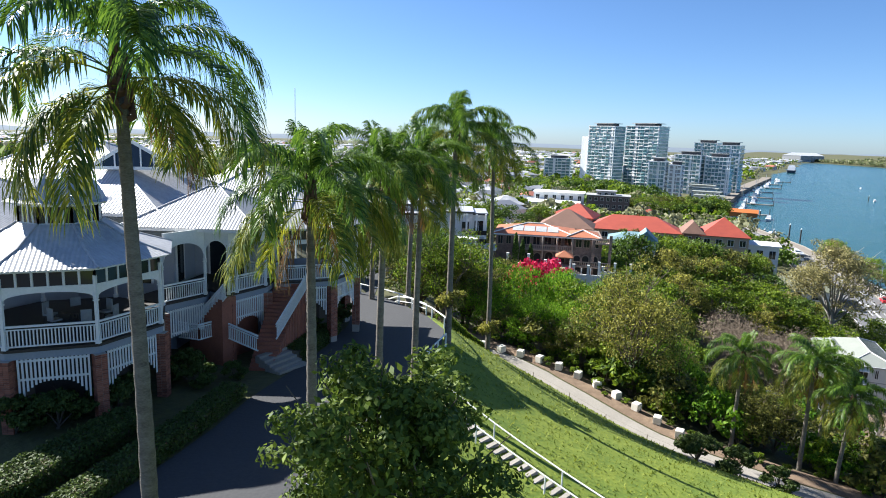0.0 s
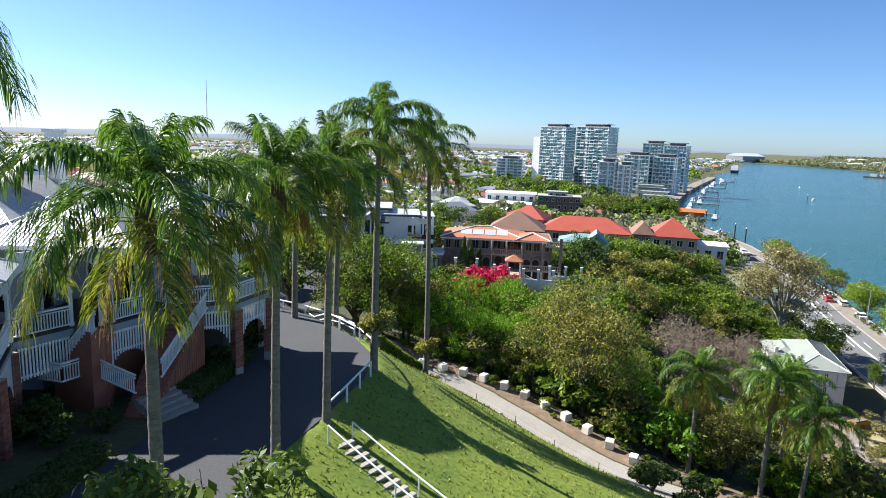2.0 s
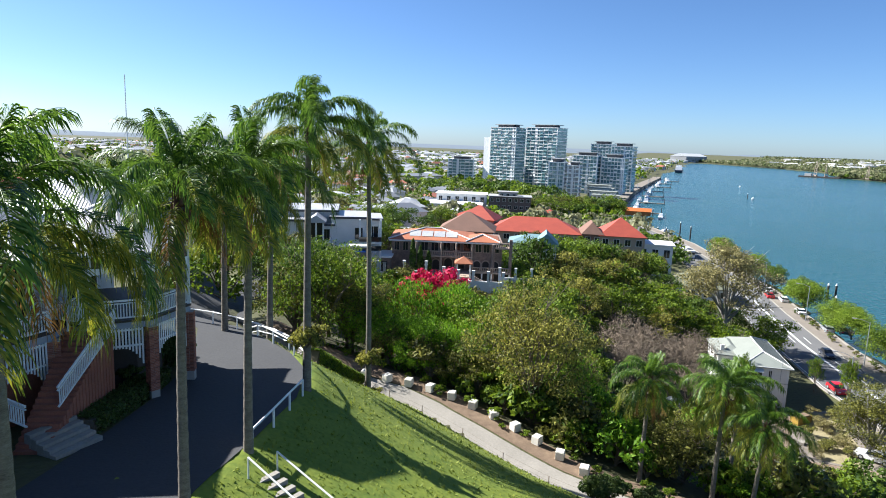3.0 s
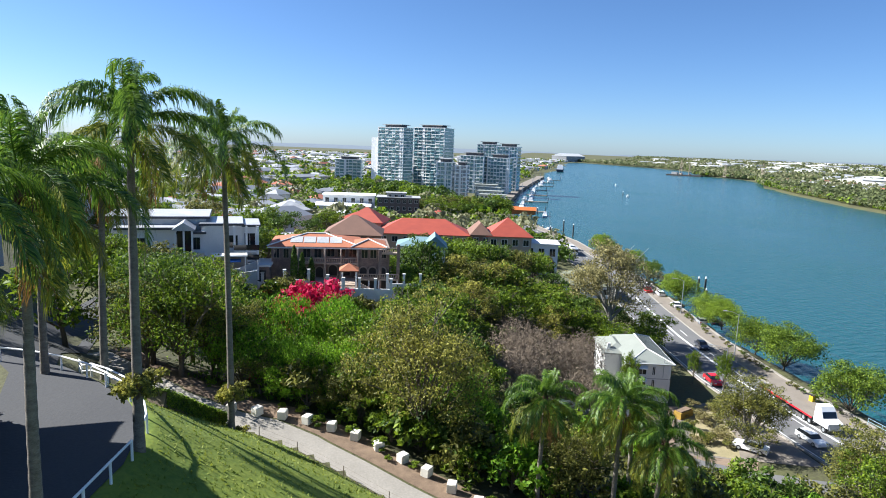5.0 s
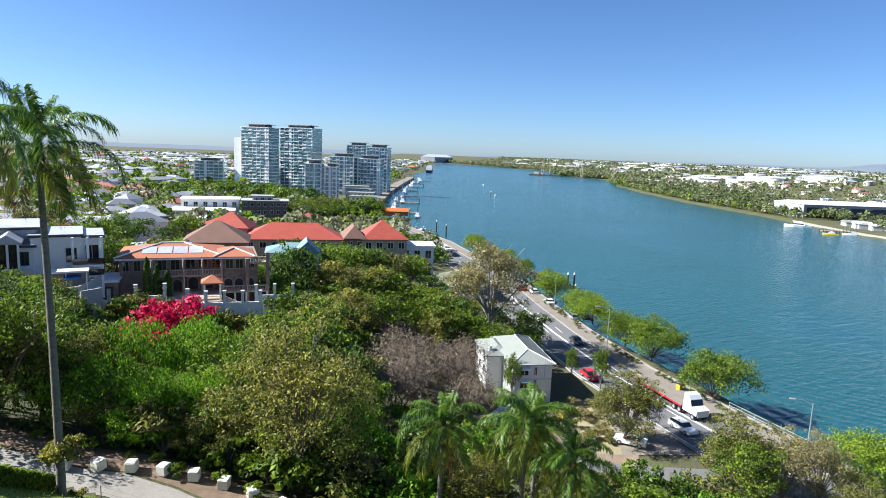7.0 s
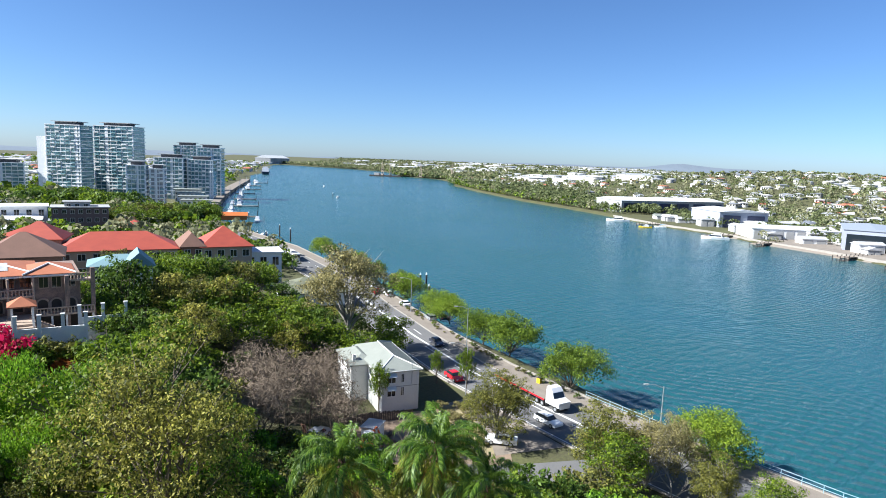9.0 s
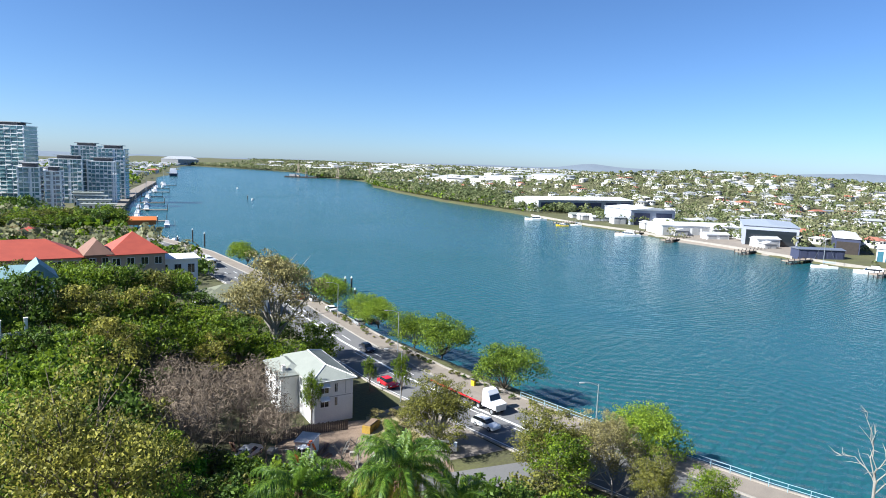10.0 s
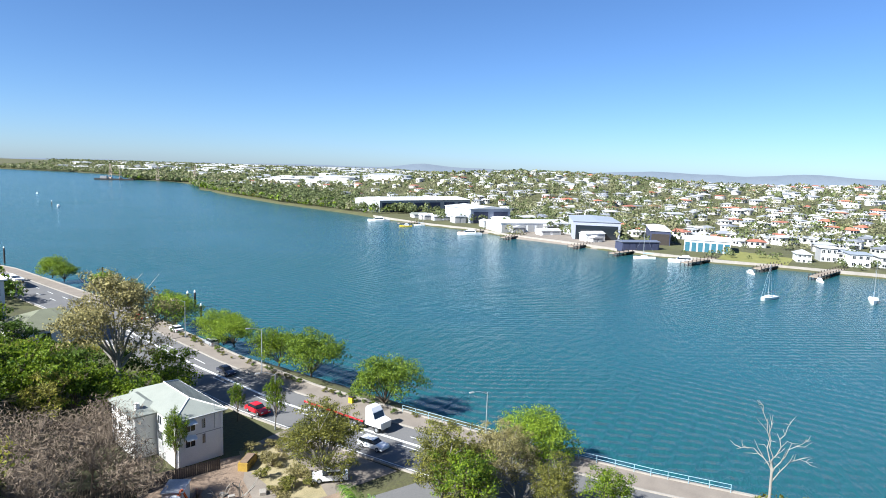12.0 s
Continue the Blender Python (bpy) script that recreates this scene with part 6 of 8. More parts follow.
for p_, q_ in (((-0.7, 1.3, 22.8), (6.0, 8.0, 24.3)), ((6.0, 8.0, 24.3), (9.5, 8.0, 24.3)), ((16.2, 1.3, 22.8), (9.5, 8.0, 24.3)), ((14.3, 0.7, 22.9), (17.6, 4.0, 23.9)), ((20.9, 0.7, 22.9), (17.6, 4.0, 23.9))):
    part("ridge_cap", Shape().tube([f(*p_), f(*q_)], [0.13, 0.13], 6), CREAM, villa, "pale mortared ridge tiles")
for a in (3.2, 5.6, 8.0, 10.4):
    part("roof_panel", Shape().face(f(a, 3.2, 23.2), f(a + 2.2, 3.2, 23.2), f(a + 2.2, 6.2, 23.87), f(a, 6.2, 23.87)), ROOF, villa, "pale grey solar panel on the tiles")
part("eave_board", wall_box(wall_box(Shape(), f, -0.6, 15.8, 1.25, 1.4, 22.35, 22.6), f, 14.4, 20.8, 0.65, 0.8, 22.45, 22.7), CREAM, villa)
# first-floor loggia, balustrade and columns
for a in (6.3, 8.3, 10.6, 12.6, 14.6):
    window(villa, f, a, 2.0 if a < 9.5 else 3.4, 20.6, 1.3, 1.6, "b-", TANWALL)
for a in (16.8, 18.4, 20.2):
    window(villa, f, a, 1.6, 20.7, 1.1, 1.5, "b-", TANWALL)
for a in (0.9, 2.6, 4.4):
    window(villa, f, a, 2.0, 20.5, 0.9, 1.6, "b-", TANWALL)
def stone_rail(parent, a0, a1, b, z):
    part("balcony_slab", wall_box(Shape(), f, a0, a1, b, b + 1.6, z - 0.28, z), TANWALL, parent)
    top = part("balcony_rail", wall_box(Shape(), f, a0, a1, b - 0.02, b + 0.16, z + 0.78, z + 0.94), TANWALL, parent, "pale stone balustrade")
    k = a0 + 0.2
    while k < a1:
        part("baluster", Shape().tube([f(k, b + 0.07, z), f(k, b + 0.07, z + 0.3), f(k, b + 0.07, z + 0.78)], [0.06, 0.1, 0.05], 6), TANWALL, top)
        k += 0.42
stone_rail(villa, 4.8, 15.4, 0.5, 19.9)
stone_rail(villa, 15.6, 23.0, -0.6, 17.2)
stone_rail(villa, 20.0, 23.0, 0.2, 21.9)
def arch(parent, f, a, b, z, w, h, material):
    """An arch with a pale rim; a flat dark face paints its opening's shade."""
    rim, hole = [], []
    for k in range(9):
        t = math.pi * k / 8
        rim.append((a - (w / 2 + 0.15) * math.cos(t), z + h + (w / 2 + 0.15) * math.sin(t)))
        hole.append((a - w / 2 * math.cos(t), z + h + w / 2 * math.sin(t)))
    s = Shape().face(*[f(x, b - 0.06, q) for x, q in [(a - w / 2, z)] + hole + [(a + w / 2, z)]])
    part("arch_shade_face", s, DARKWOOD, parent)
    r = Shape()
    for (x0, z0), (x1, z1) in zip(rim, rim[1:]):
        r.beam(f(x0, b - 0.08, z0), f(x1, b - 0.08, z1), 0.2, 0.2)
    for x in (a - w / 2 - 0.12, a + w / 2 + 0.12):
        r.beam(f(x, b - 0.08, z), f(x, b - 0.08, z + h), 0.2, 0.2)
    part("arch_surround", r, material, parent)
for a in (4.6, 6.6, 8.6):
    arch(villa, f, a, 2.0, 17.0, 1.3, 1.2, TANWALL)
for a in (11.0, 13.4):
    arch(villa, f, a, 3.4, 17.0, 1.5, 1.2, TANWALL)
for a in (16.6, 18.3, 20.1):
    arch(villa, f, a, 1.6, 17.3, 1.25, 1.0, TANWALL)
for a in (4.8, 9.6, 12.5, 15.5):
    part("column", Shape().tube([f(a, 0.7, 16.8), f(a, 0.7, 17.1), f(a, 0.7, 22.4)], [0.28, 0.2, 0.17], 10), TANWALL, villa)
for a in (19.6, 22.9):
    part("column", wall_box(Shape(), f, a - 0.28, a + 0.28, -0.4, 0.15, 14, 23.6 if a > 22 else 22.6), STONEWALL, villa)
for a in (15.8, 17.6, 19.4, 21.2, 22.8):
    part("undercroft_post", wall_box(Shape(), f, a - 0.13, a + 0.13, -0.5, -0.2, 13.5, 16.95), CREAM, villa)
# dark slab before the stone wall, standing for the shade behind the posts
part("undercroft", wall_box(Shape(), f, 15.6, 23.0, 1.0, 1.5, 13.5, 16.9), DARKWOOD, villa)
part("garage", wall_box(Shape(), f, -3.6, 0, -1, 5, 14, 19.4), STONEWALL, villa)
part("garage_roof", wall_box(Shape(), f, -4.0, 0.3, -1.5, 5.3, 19.4, 19.75), CREAM, villa)
part("garage_door", wall_box(Shape(), f, -3.0, -0.6, -1.06, -1.0, 16.4, 18.7), DARKWOOD, villa)
part("terrace", wall_box(Shape(), f, 3.5, 15.5, -4.2, 1.9, 14, 16.9), TANWALL, villa)
for k in range(9):
    part("garden_stair", wall_box(Shape(), f, 9.4 + 0.36 * k, 9.8 + 0.36 * k, -5.6, -4.22, 14, 16.8 - 0.2 * k), TANWALL, villa)
    part("garden_stair", wall_box(Shape(), f, 15.9 + 0.36 * k, 16.3 + 0.36 * k, -3.6, -2.4, 14, 16.8 - 0.2 * k), TANWALL, villa)
pav = thing("garden_pavilion", (22.6, 122.4, 15), "small pavilion with a terracotta roof", "pavilion")
g_ = local_frame((22.3, 121.6), (0.985, -0.17))
part("roof", hip(g_, 0, 2.6, 0, 2.6, 19.6, 20.7, 0.4), ORANGEROOF, pav)
part("base", wall_box(Shape(), g_, -0.2, 2.8, -0.2, 2.8, 13.5, 16.6), TANWALL, pav)
for a in (0, 2.4):
    for b in (0, 2.4):
        part("column", wall_box(Shape(), g_, a, a + 0.26, b, b + 0.26, 16.6, 19.45), CREAM, pav)
gw = thing("garden_wall", (20, 119, 14), "white rendered garden wall with square posts", "wall")
for p, q, zt in (((9.0, 121.5), (12.6, 121.5), 18.9), ((12.6, 121.5), (16.6, 121.2), 19.3), ((19.6, 119.4), (30, 116.6), 18.2), ((9.0, 121.5), (5.5, 128), 18.9), ((16.6, 121.2), (19.6, 119.4), 18.6), ((30.6, 122), (36.5, 121), 18.0)):
    p, q = Vector((*p, 0)), Vector((*q, 0))
    part("panel", Shape().beam(p + Vector((0, 0, zt - 3.6)), q + Vector((0, 0, zt - 3.6)), 0.2, 5.0), CREAM, gw)
    n = max(1, int((q - p).length / 2.2))
    for k in range(n + 1):
        o = p.lerp(q, k / n)
        part("post", Shape().box(o.x, o.y, zt - 4.5, 0.42, 0.42, 5.1, -15).box(o.x, o.y, zt + 0.6, 0.54, 0.54, 0.14, -15), CREAM, gw)
for k in range(22):
    u = k / 21
    x, y = 9.5 + 23 * u, 119.4 - 5.6 * u - 2.2 * (k % 2)
    m = (2, 0, 2, 1)[k % 4]
    if k % 3 == 0:
        plant("orange", x, y - 0.8, 2.6, k * 50, group="shrubs below the villa's wall")
    else:
        tree("shrub", UNDER[m], x, y, 1.25 + 0.45 * ((k * 7) % 5) / 5, k * 50, UNDER_LABEL[m] + " below the villa's wall", "shrubs below the villa's wall", category="shrub")
setting("lower_street", strip([(2, 120), (12, 116.5), (22, 113.5), (34, 111)], [(2, 115), (11, 111.5), (20, 108.5), (32, 106)], None, 0.08, 2), ROADMAT, "grey lane below the villa", "road")
for x, y, h in ((14.6, 126.2, 8.5), (16.0, 126.4, 7.5), (17.6, 126.0, 7.0)):
    ob = thing("cypress", (x, y, ground_z(x, y)), "slim dark cypress beside the villa", "tree", "cypresses by the villa")
    zg = ground_z(x, y)
    part("trunk", Shape().tube([(x, y, zg - 0.3), (x, y, zg + h * 0.8)], [0.12, 0.04], 6), TRUNK, ob)
    r = np.random.default_rng(int(h * 10))
    t = r.random(1400)
    a = r.uniform(0, 6.283, 1400)
    rad = 0.62 * np.sin(np.pi * np.clip(t * 0.93 + 0.07, 0, 1)) ** 0.6 * r.uniform(0.8, 1.05, 1400)
    c = np.stack([x + rad * np.cos(a), y + rad * np.sin(a), zg + 0.3 + t * h], 1)
    v = leaf_cards(c, np.stack([np.cos(a), np.sin(a), 0.3 + 0 * a], 1), 0.2, r)
    part("crown", pydata("crown", v, np.arange(len(v)).reshape(-1, 4), LEAF_DARK), LEAF_DARK, ob)


def house_at(o, ux, lx, ly, z0, eave, ridge, wallmat, roofmat, label, windows=(3, 2), storeys=2, gable=False, over=0.6, name="house", category="house", group=""):
    """A plain house with its walls, roof and framed windows."""
    ob = thing(name, (*o, z0), label, category, group)
    f = local_frame(o, ux)
    part("wall", wall_box(Shape(), f, 0, lx, 0, ly, z0, eave), wallmat, ob)
    if ridge > eave + 0.4:
        part("roof", hip(f, 0, lx, 0, ly, eave + 0.05, ridge, over, gable=gable), roofmat, ob)
    else:
        part("roof", wall_box(Shape(), f, -over, lx + over, -over, ly + over, eave, eave + 0.35), roofmat, ob)
    h = (eave - z0) / storeys
    for s in range(storeys):
        for k in range(windows[0]):
            window(ob, f, lx * (k + 0.5) / windows[0], 0, eave - h * (s + 1) + h * 0.32, min(1.8, lx / windows[0] * 0.5), h * 0.45, "b-")
        for k in range(windows[1]):
            window(ob, f, lx, ly * (k + 0.5) / windows[1], eave - h * (s + 1) + h * 0.32, min(1.8, ly / windows[1] * 0.5), h * 0.45, "a+")
    return ob


house_at((40.5, 153.5), (0.96, -0.28), 10.5, 8, 8.5, 18.7, 20.4, CREAM, BLUEROOF, "pale timber house with a blue-green metal roof", (4, 2), 3)
house_at((45.5, 149.0), (0.96, -0.28), 4.6, 7, 8.5, 18.9, 21.6, CREAM, BLUEROOF, "gabled wing of pale timber with a blue-green roof", (2, 2), 3, gable=True)
house_at((45.0, 196.5), (0.96, -0.28), 27, 14, 5, 15.6, 19.6, TANWALL, REDROOF, "brick apartment house under a long red tiled roof", (8, 2), 3)
house_at((71.8, 188.5), (0.96, -0.28), 5.5, 12, 5, 16.0, 19.4, PINKBRICK, BROWNROOF, "brown brick link block with a tiled roof", (2, 1), 3)
house_at((76.5, 187.0), (0.96, -0.28), 13, 13, 4, 15.8, 20.9, TANWALL, REDROOF, "square brick block under a red pyramid roof", (4, 3), 3)
house_at((26, 172), (0.97, -0.25), 14, 13, 8, 18.8, 23.2, PINKBRICK, BROWNROOF, "brick house with a brown pyramid roof", (3, 3))
house_at((37, 210), (0.9, -0.43), 12, 11, 5, 17.5, 21.6, TANWALL, REDROOF, "house with a red tiled hip roof", (3, 2))
house_at((88.5, 186.5), (0.93, -0.37), 10, 9, 3, 13.4, 13.5, CREAM, CREAM, "cream flat-roofed house with a balcony", (3, 2))
house_at((86, 162), (0.93, -0.37), 16, 13, 3, 6.4, 9.4, CREAM, mat("faded_green_roof", (0.17, 0.18, 0.12), (0.12, 0.125, 0.085), 0.8, 0.5, 12), "low house with a faded green roof", (4, 2), 1)
# render darkened in its colour to stand for a wall in shade
SHADEWALL = mat("shaded_render", (0.26, 0.25, 0.24), (0.19, 0.185, 0.18), 0.8, 0.6)
ROOFEDGE = mat("dark_fascia", (0.07, 0.075, 0.085), (0.05, 0.052, 0.06), 0.6)


def modern_house(o, blocks, label):
    """Rendered boxes (a0, a1, b0, b1, z0, z1, overhang, bays) under pale flat roofs with dark edges; each bay (a, z, w, h) is a framed window in the front."""
    ob = thing("house", (*o, 17), label, "house", "modern houses below the hill")
    f = local_frame(o, (1, 0.0))
    for a0, a1, b0, b1, z0, z1, over, bays in blocks:
        part("wall", wall_box(Shape(), f, a0, a1, b0, b1, z0, z1), CREAM, ob)
        part("roof_fascia", wall_box(Shape(), f, a0 - over, a1 + over, b0 - over, b1 + over, z1 + 0.003, z1 + 0.34), ROOFEDGE, ob, "dark roof edge")
        part("roof_sheet", wall_box(Shape(), f, a0 - over + 0.12, a1 + over - 0.12, b0 - over + 0.12, b1 + over - 0.12, z1 + 0.344, z1 + 0.42), ROOF, ob, "pale metal roof sheet")
        for a, z, w, h in bays:
            window(ob, f, a, b0, z, w, h, "b-", WHITE if w > 1.5 else ROOFEDGE)
    return ob, f


ob, f = modern_house((-13.4, 126.5), ((0, 8.6, 0, 11, 16, 26.2, 0.6, ((3.2, 23.2, 1.6, 1.6), (3.2, 19.6, 1.6, 1.6))), (-2, 13.2, 4.2, 15, 16, 27.6, 0.8, ()), (8.61, 13.0, 1.8, 9, 16, 25.2, 0.4, ((10.0, 22.6, 1.0, 1.9), (11.8, 22.6, 1.0, 1.9)))), "cream rendered house with stacked pale flat roofs")
part("porch_roof", hip(f, 8.6, 11.4, -1.6, 5, 26.4, 27.6, 0.4, gable=True), ROOF, ob, "gabled porch roof")
for a in (8.7, 10.0, 11.3):
    part("porch_column", wall_box(Shape(), f, a - 0.14, a + 0.14, -1.5, -1.2, 21.6, 26.3), WHITE, ob)
part("porch_infill", wall_box(Shape(), f, 8.9, 11.1, -0.3, -0.2, 22.4, 26.0), GLASSDARK, ob)
part("balcony", wall_box(Shape(), f, 8.4, 13.2, -1.7, 1.8, 21.3, 21.6), CREAM, ob)
part("balcony_rail", wall_box(Shape(), f, 8.4, 13.2, -1.7, -1.62, 21.6, 22.5), STEEL, ob)
ob, f = modern_house((-0.8, 128.6), ((0, 6.6, 0, 10, 16, 26.6, 0.4, ((5.2, 22.8, 1.3, 2.0), (2.0, 19.4, 1.6, 1.4))), (6.61, 9.4, 1.6, 10, 16, 26.2, 0.5, ((8.0, 22.8, 1.8, 2.2), (8.0, 18.8, 1.8, 2.2)))), "white-framed modern house with tall balconies")
for a in (5.4, 7.4, 9.3):
    part("column", wall_box(Shape(), f, a - 0.18, a + 0.18, -1.0, -0.62, 17, 26.6), WHITE, ob)
for z in (20.6, 22.3):
    part("balcony", wall_box(Shape(), f, 5.3, 9.5, -1.1, 1.5, z - 0.3, z), CREAM, ob)
    part("balcony_rail", wall_box(Shape(), f, 5.3, 9.5, -1.1, -1.04, z + 0.1, z + 1.0), GLASSDARK, ob, "dark glass balustrade")
house_at((14, 160), (0.98, -0.2), 11, 8, 10, 19.6, 20.6, GREYWALL, ROOF, "long low house with a pale metal roof", (4, 2))
house_at((-6, 150), (0.98, -0.2), 14, 9, 14, 22.5, 24.2, GREYWALL, ROOF, "grey house with a pale metal roof", (4, 2))
pool = thing("pool_shelter", (4.5, 122.5, 16), "small white poolside shelter with a blue awning", "shelter")
f = local_frame((1.0, 121.5), (1, 0))
part("roof", wall_box(Shape(), f, 0, 5.6, 0, 2.4, 22.3, 22.55), CREAM, pool)
part("awning", wall_box(Shape(), f, 2.4, 4.6, -0.6, 1.6, 21.5, 21.7), mat("blue_canvas", (0.03, 0.13, 0.45), (0.02, 0.09, 0.32), 0.7), pool, "blue canvas awning")
for a in (0.2, 2.6, 5.2):
    part("post", wall_box(Shape(), f, a, a + 0.15, 0.2, 0.35, 17, 22.3), WHITE, pool)
# back wall, with the shelter's shade painted in by its darker render
part("wall", wall_box(Shape(), f, 0, 5.6, 2.0, 2.4, 17, 22.3), SHADEWALL, pool)
for k, (p, q) in enumerate((((0, 117.5), (5.2, 119.6)), ((5.2, 119.6), (8.2, 127)), ((8.0, 117.6), (5.4, 116.0)))):
    w_ = thing("boundary_wall", (*p, 16), "tall grey rendered boundary wall", "wall", "boundary walls")
    part("panel", Shape().beam((*p, 18.4), (*q, 18.4), 0.25, 4.6), GREYWALL, w_)
house_at((69.1, 309.5), (0.97, -0.24), 20, 12, 3, 16.6, 16.7, mat("dark_apartment_brick", (0.14, 0.11, 0.11), (0.09, 0.07, 0.07), 0.8), GREYWALL, "dark brick four-storey apartment block", (7, 3), 4)
house_at((74, 311), (0.97, -0.24), 9, 6, 16, 18.6, 18.7, GREYWALL, GREYWALL, "roof-top storey of the apartment block", (3, 1), 1)
house_at((40.5, 322), (0.97, -0.22), 27, 20, 3, 11.5, 12.0, CREAM, WHITE, "long white flat-roofed commercial building", (6, 3), 2)
house_at((47, 337), (0.97, -0.22), 26, 16, 3, 15.5, 16.0, CREAM, WHITE, "white flat-roofed commercial building", (6, 3), 2)

# ---- apartment towers by the wharf ----
SLABS = mat("white_slab_edge", (0.84, 0.84, 0.83), (0.74, 0.75, 0.75), 0.6)
BALCONYGLASS = mat("green_balcony_glass", (0.30, 0.46, 0.48), (0.18, 0.32, 0.35), 0.1, bump=0, spec=0.7)


def tower(o, ux, lx, ly, z1, floors, label, side=0.0, glassmat=None, z0=2.5, fins=7):
    """Glass storeys between thin pale slab edges, with white mullions, balconies, a solid flank and a roof plant room."""
    ob = thing("apartment_tower", (*o, z0), label, "apartment building", "apartment towers by the wharf")
    f = local_frame(o, ux)
    part("glazing", wall_box(Shape(), f, 0.5, lx - 0.5, 0.5, ly - 0.5, z0, z1 - 0.5), glassmat or TOWERGLASS, ob)
    h = (z1 - z0) / floors
    br_ = np.random.default_rng(int(o[0]))
    for k in range(floors + 1):
        e = 0.35 if k % 4 else 0.1
        part("floor_slab", wall_box(Shape(), f, -e, lx + e * 0.5, -e, ly, z0 + h * k - 0.6, z0 + h * k), SLABS, ob)
    for k in range(fins + 1):
        wide = 0.55 if k in (0, fins) else 0.16
        a = (lx - 0.6) * k / fins + 0.3
        part("fin", wall_box(Shape(), f, a - wide, a + wide, 0.1, 0.6, z0, z1), SLABS, ob)
        b = (ly - 0.6) * k / fins + 0.3
        part("fin", wall_box(Shape(), f, -0.1, 0.45, b - wide, b + wide, z0, z1), SLABS, ob)
    solid = {int(br_.integers(fins)) for _ in range(max(1, fins // 4))}
    for m in sorted(solid):
        a = lx * m / fins
        part("wall_strip", wall_box(Shape(), f, a + 0.4, a + lx / fins * 0.55, 0.06, 0.52, z0, z1 - 0.5), SLABS, ob, "white rendered strip")
    for k in range(1, floors):
        for m in range(fins):
            if m not in solid and br_.random() < 0.55:
                a = lx * (m + 0.1) / fins
                part("balcony", wall_box(Shape(), f, a, a + lx / fins * 0.8, -0.9, 0.1, z0 + h * k, z0 + h * k + 0.95), SLABS if (m + k // 5) % 2 else BALCONYGLASS, ob)
    if side:
        part("flank", wall_box(Shape(), f, -side, 0.3, 1, ly - 2, z0, z1 - 10), SLABS, ob, "plain white flank wall")
    part("plant_room", wall_box(Shape(), f, lx * 0.2, lx * 0.8, ly * 0.2, ly * 0.8, z1, z1 + 2.2), ROOFEDGE, ob)
    part("roof_edge", wall_box(Shape(), f, lx * 0.12, lx * 0.9, ly * 0.1, ly * 0.9, z1 + 2.2, z1 + 2.7), GREYWALL, ob)
    return ob


tower((136, 621), (0.70, -0.714), 28, 20, 58, 18, "tall glass and white apartment tower", 8)
tower((174, 630), (0.70, -0.714), 34, 22, 59.5, 18, "tall glass and white apartment tower", 0)
tower((150.5, 477), (0.9, -0.44), 12, 20, 30, 9, "white and blue glass apartment block", 0, fins=4)
tower((163.5, 471), (0.9, -0.44), 9, 18, 28, 9, "pale plain-walled apartment block", 0, GREYWALL, fins=3)
tower((193, 545), (0.8, -0.6), 22, 18, 35, 10, "balconied pale apartment block by the wharf", 0)
tower((250, 652), (0.8, -0.6), 22, 18, 46, 13, "balconied pale apartment tower by the wharf", 0)
tower((238, 570), (0.8, -0.6), 20, 18, 44, 13, "dark glass apartment tower with white slabs", 0)
tower((216, 537), (0.8, -0.6), 20, 14, 34, 10, "balconied pale apartment block by the wharf", 0)
tower((150, 640), (0.93, -0.36), 14, 20, 30, 9, "grey office block behind the towers", 0)
tower((98, 640), (0.93, -0.36), 26, 18, 26, 8, "grey-blue glass office block", 0, fins=6)
for k in range(4):
    house_at((168 + 7 * k, 428 + 22 * k), (0.9, -0.44), 17, 10, 2.2, 9.5 + k, 9.6 + k, CREAM, PALEROOF, "terraced wharf building with a pale curved roof", (6, 2), 2, over=1.2, group="wharf buildings")

DOCK = mat("weathered_jetty_timber", (0.30, 0.25, 0.20), (0.20, 0.16, 0.12), 0.9)
# ferry landing
ferry = thing("ferry_gangway", (170, 380, 0), "orange roofed ferry gangway on piles", "gangway")
ORANGEP = mat("orange_paint", (0.55, 0.16, 0.04), (0.42, 0.12, 0.03), 0.6)
f = local_frame((166.5, 382.5), (0.9, -0.42))
part("roof", hip(f, 0, 20, -3.4, 3.4, 4.3, 6.2, 0.4, gable=True), ORANGEP, ferry)
part("side_panel", wall_box(Shape(), f, 0, 20, -3.3, -3.2, 1.8, 4.3), ORANGEP, ferry)
part("deck", wall_box(Shape(), f, 0, 19, -2, 2, 1.4, 1.7), CONCRETE, ferry)
for k in range(9):
    part("rib", wall_box(Shape(), f, 2.2 * k + 0.4, 2.2 * k + 0.8, -2.05, 2.05, 1.6, 4.6), ORANGEP, ferry)
    part("support", Shape().tube([f(2.2 * k, 0, -3), f(2.2 * k, 0, 1.4)], [0.25, 0.25], 6), CONCRETE, ferry)
for k, (x, y, h) in enumerate(((166.9, 305, 6), (163.2, 288.5, 6), (156, 307, 3), (160, 306, 3), (141, 171.3, 4.5), (143, 170.6, 4.5), (132.5, 158, 4), (372, 560, 4), (195, 392, 4))):
    pl = thing("mooring_pile", (x, y, -2), "dark timber mooring pile with a pale cap", "mooring pile", "mooring piles")
    part("shaft", Shape().tube([(x, y, -3), (x, y, h)], [0.35, 0.3], 8), DARKWOOD, pl)
    part("cap", Shape().tube([(x, y, h), (x, y, h + 0.7)], [0.36, 0.1], 8), WHITE, pl)


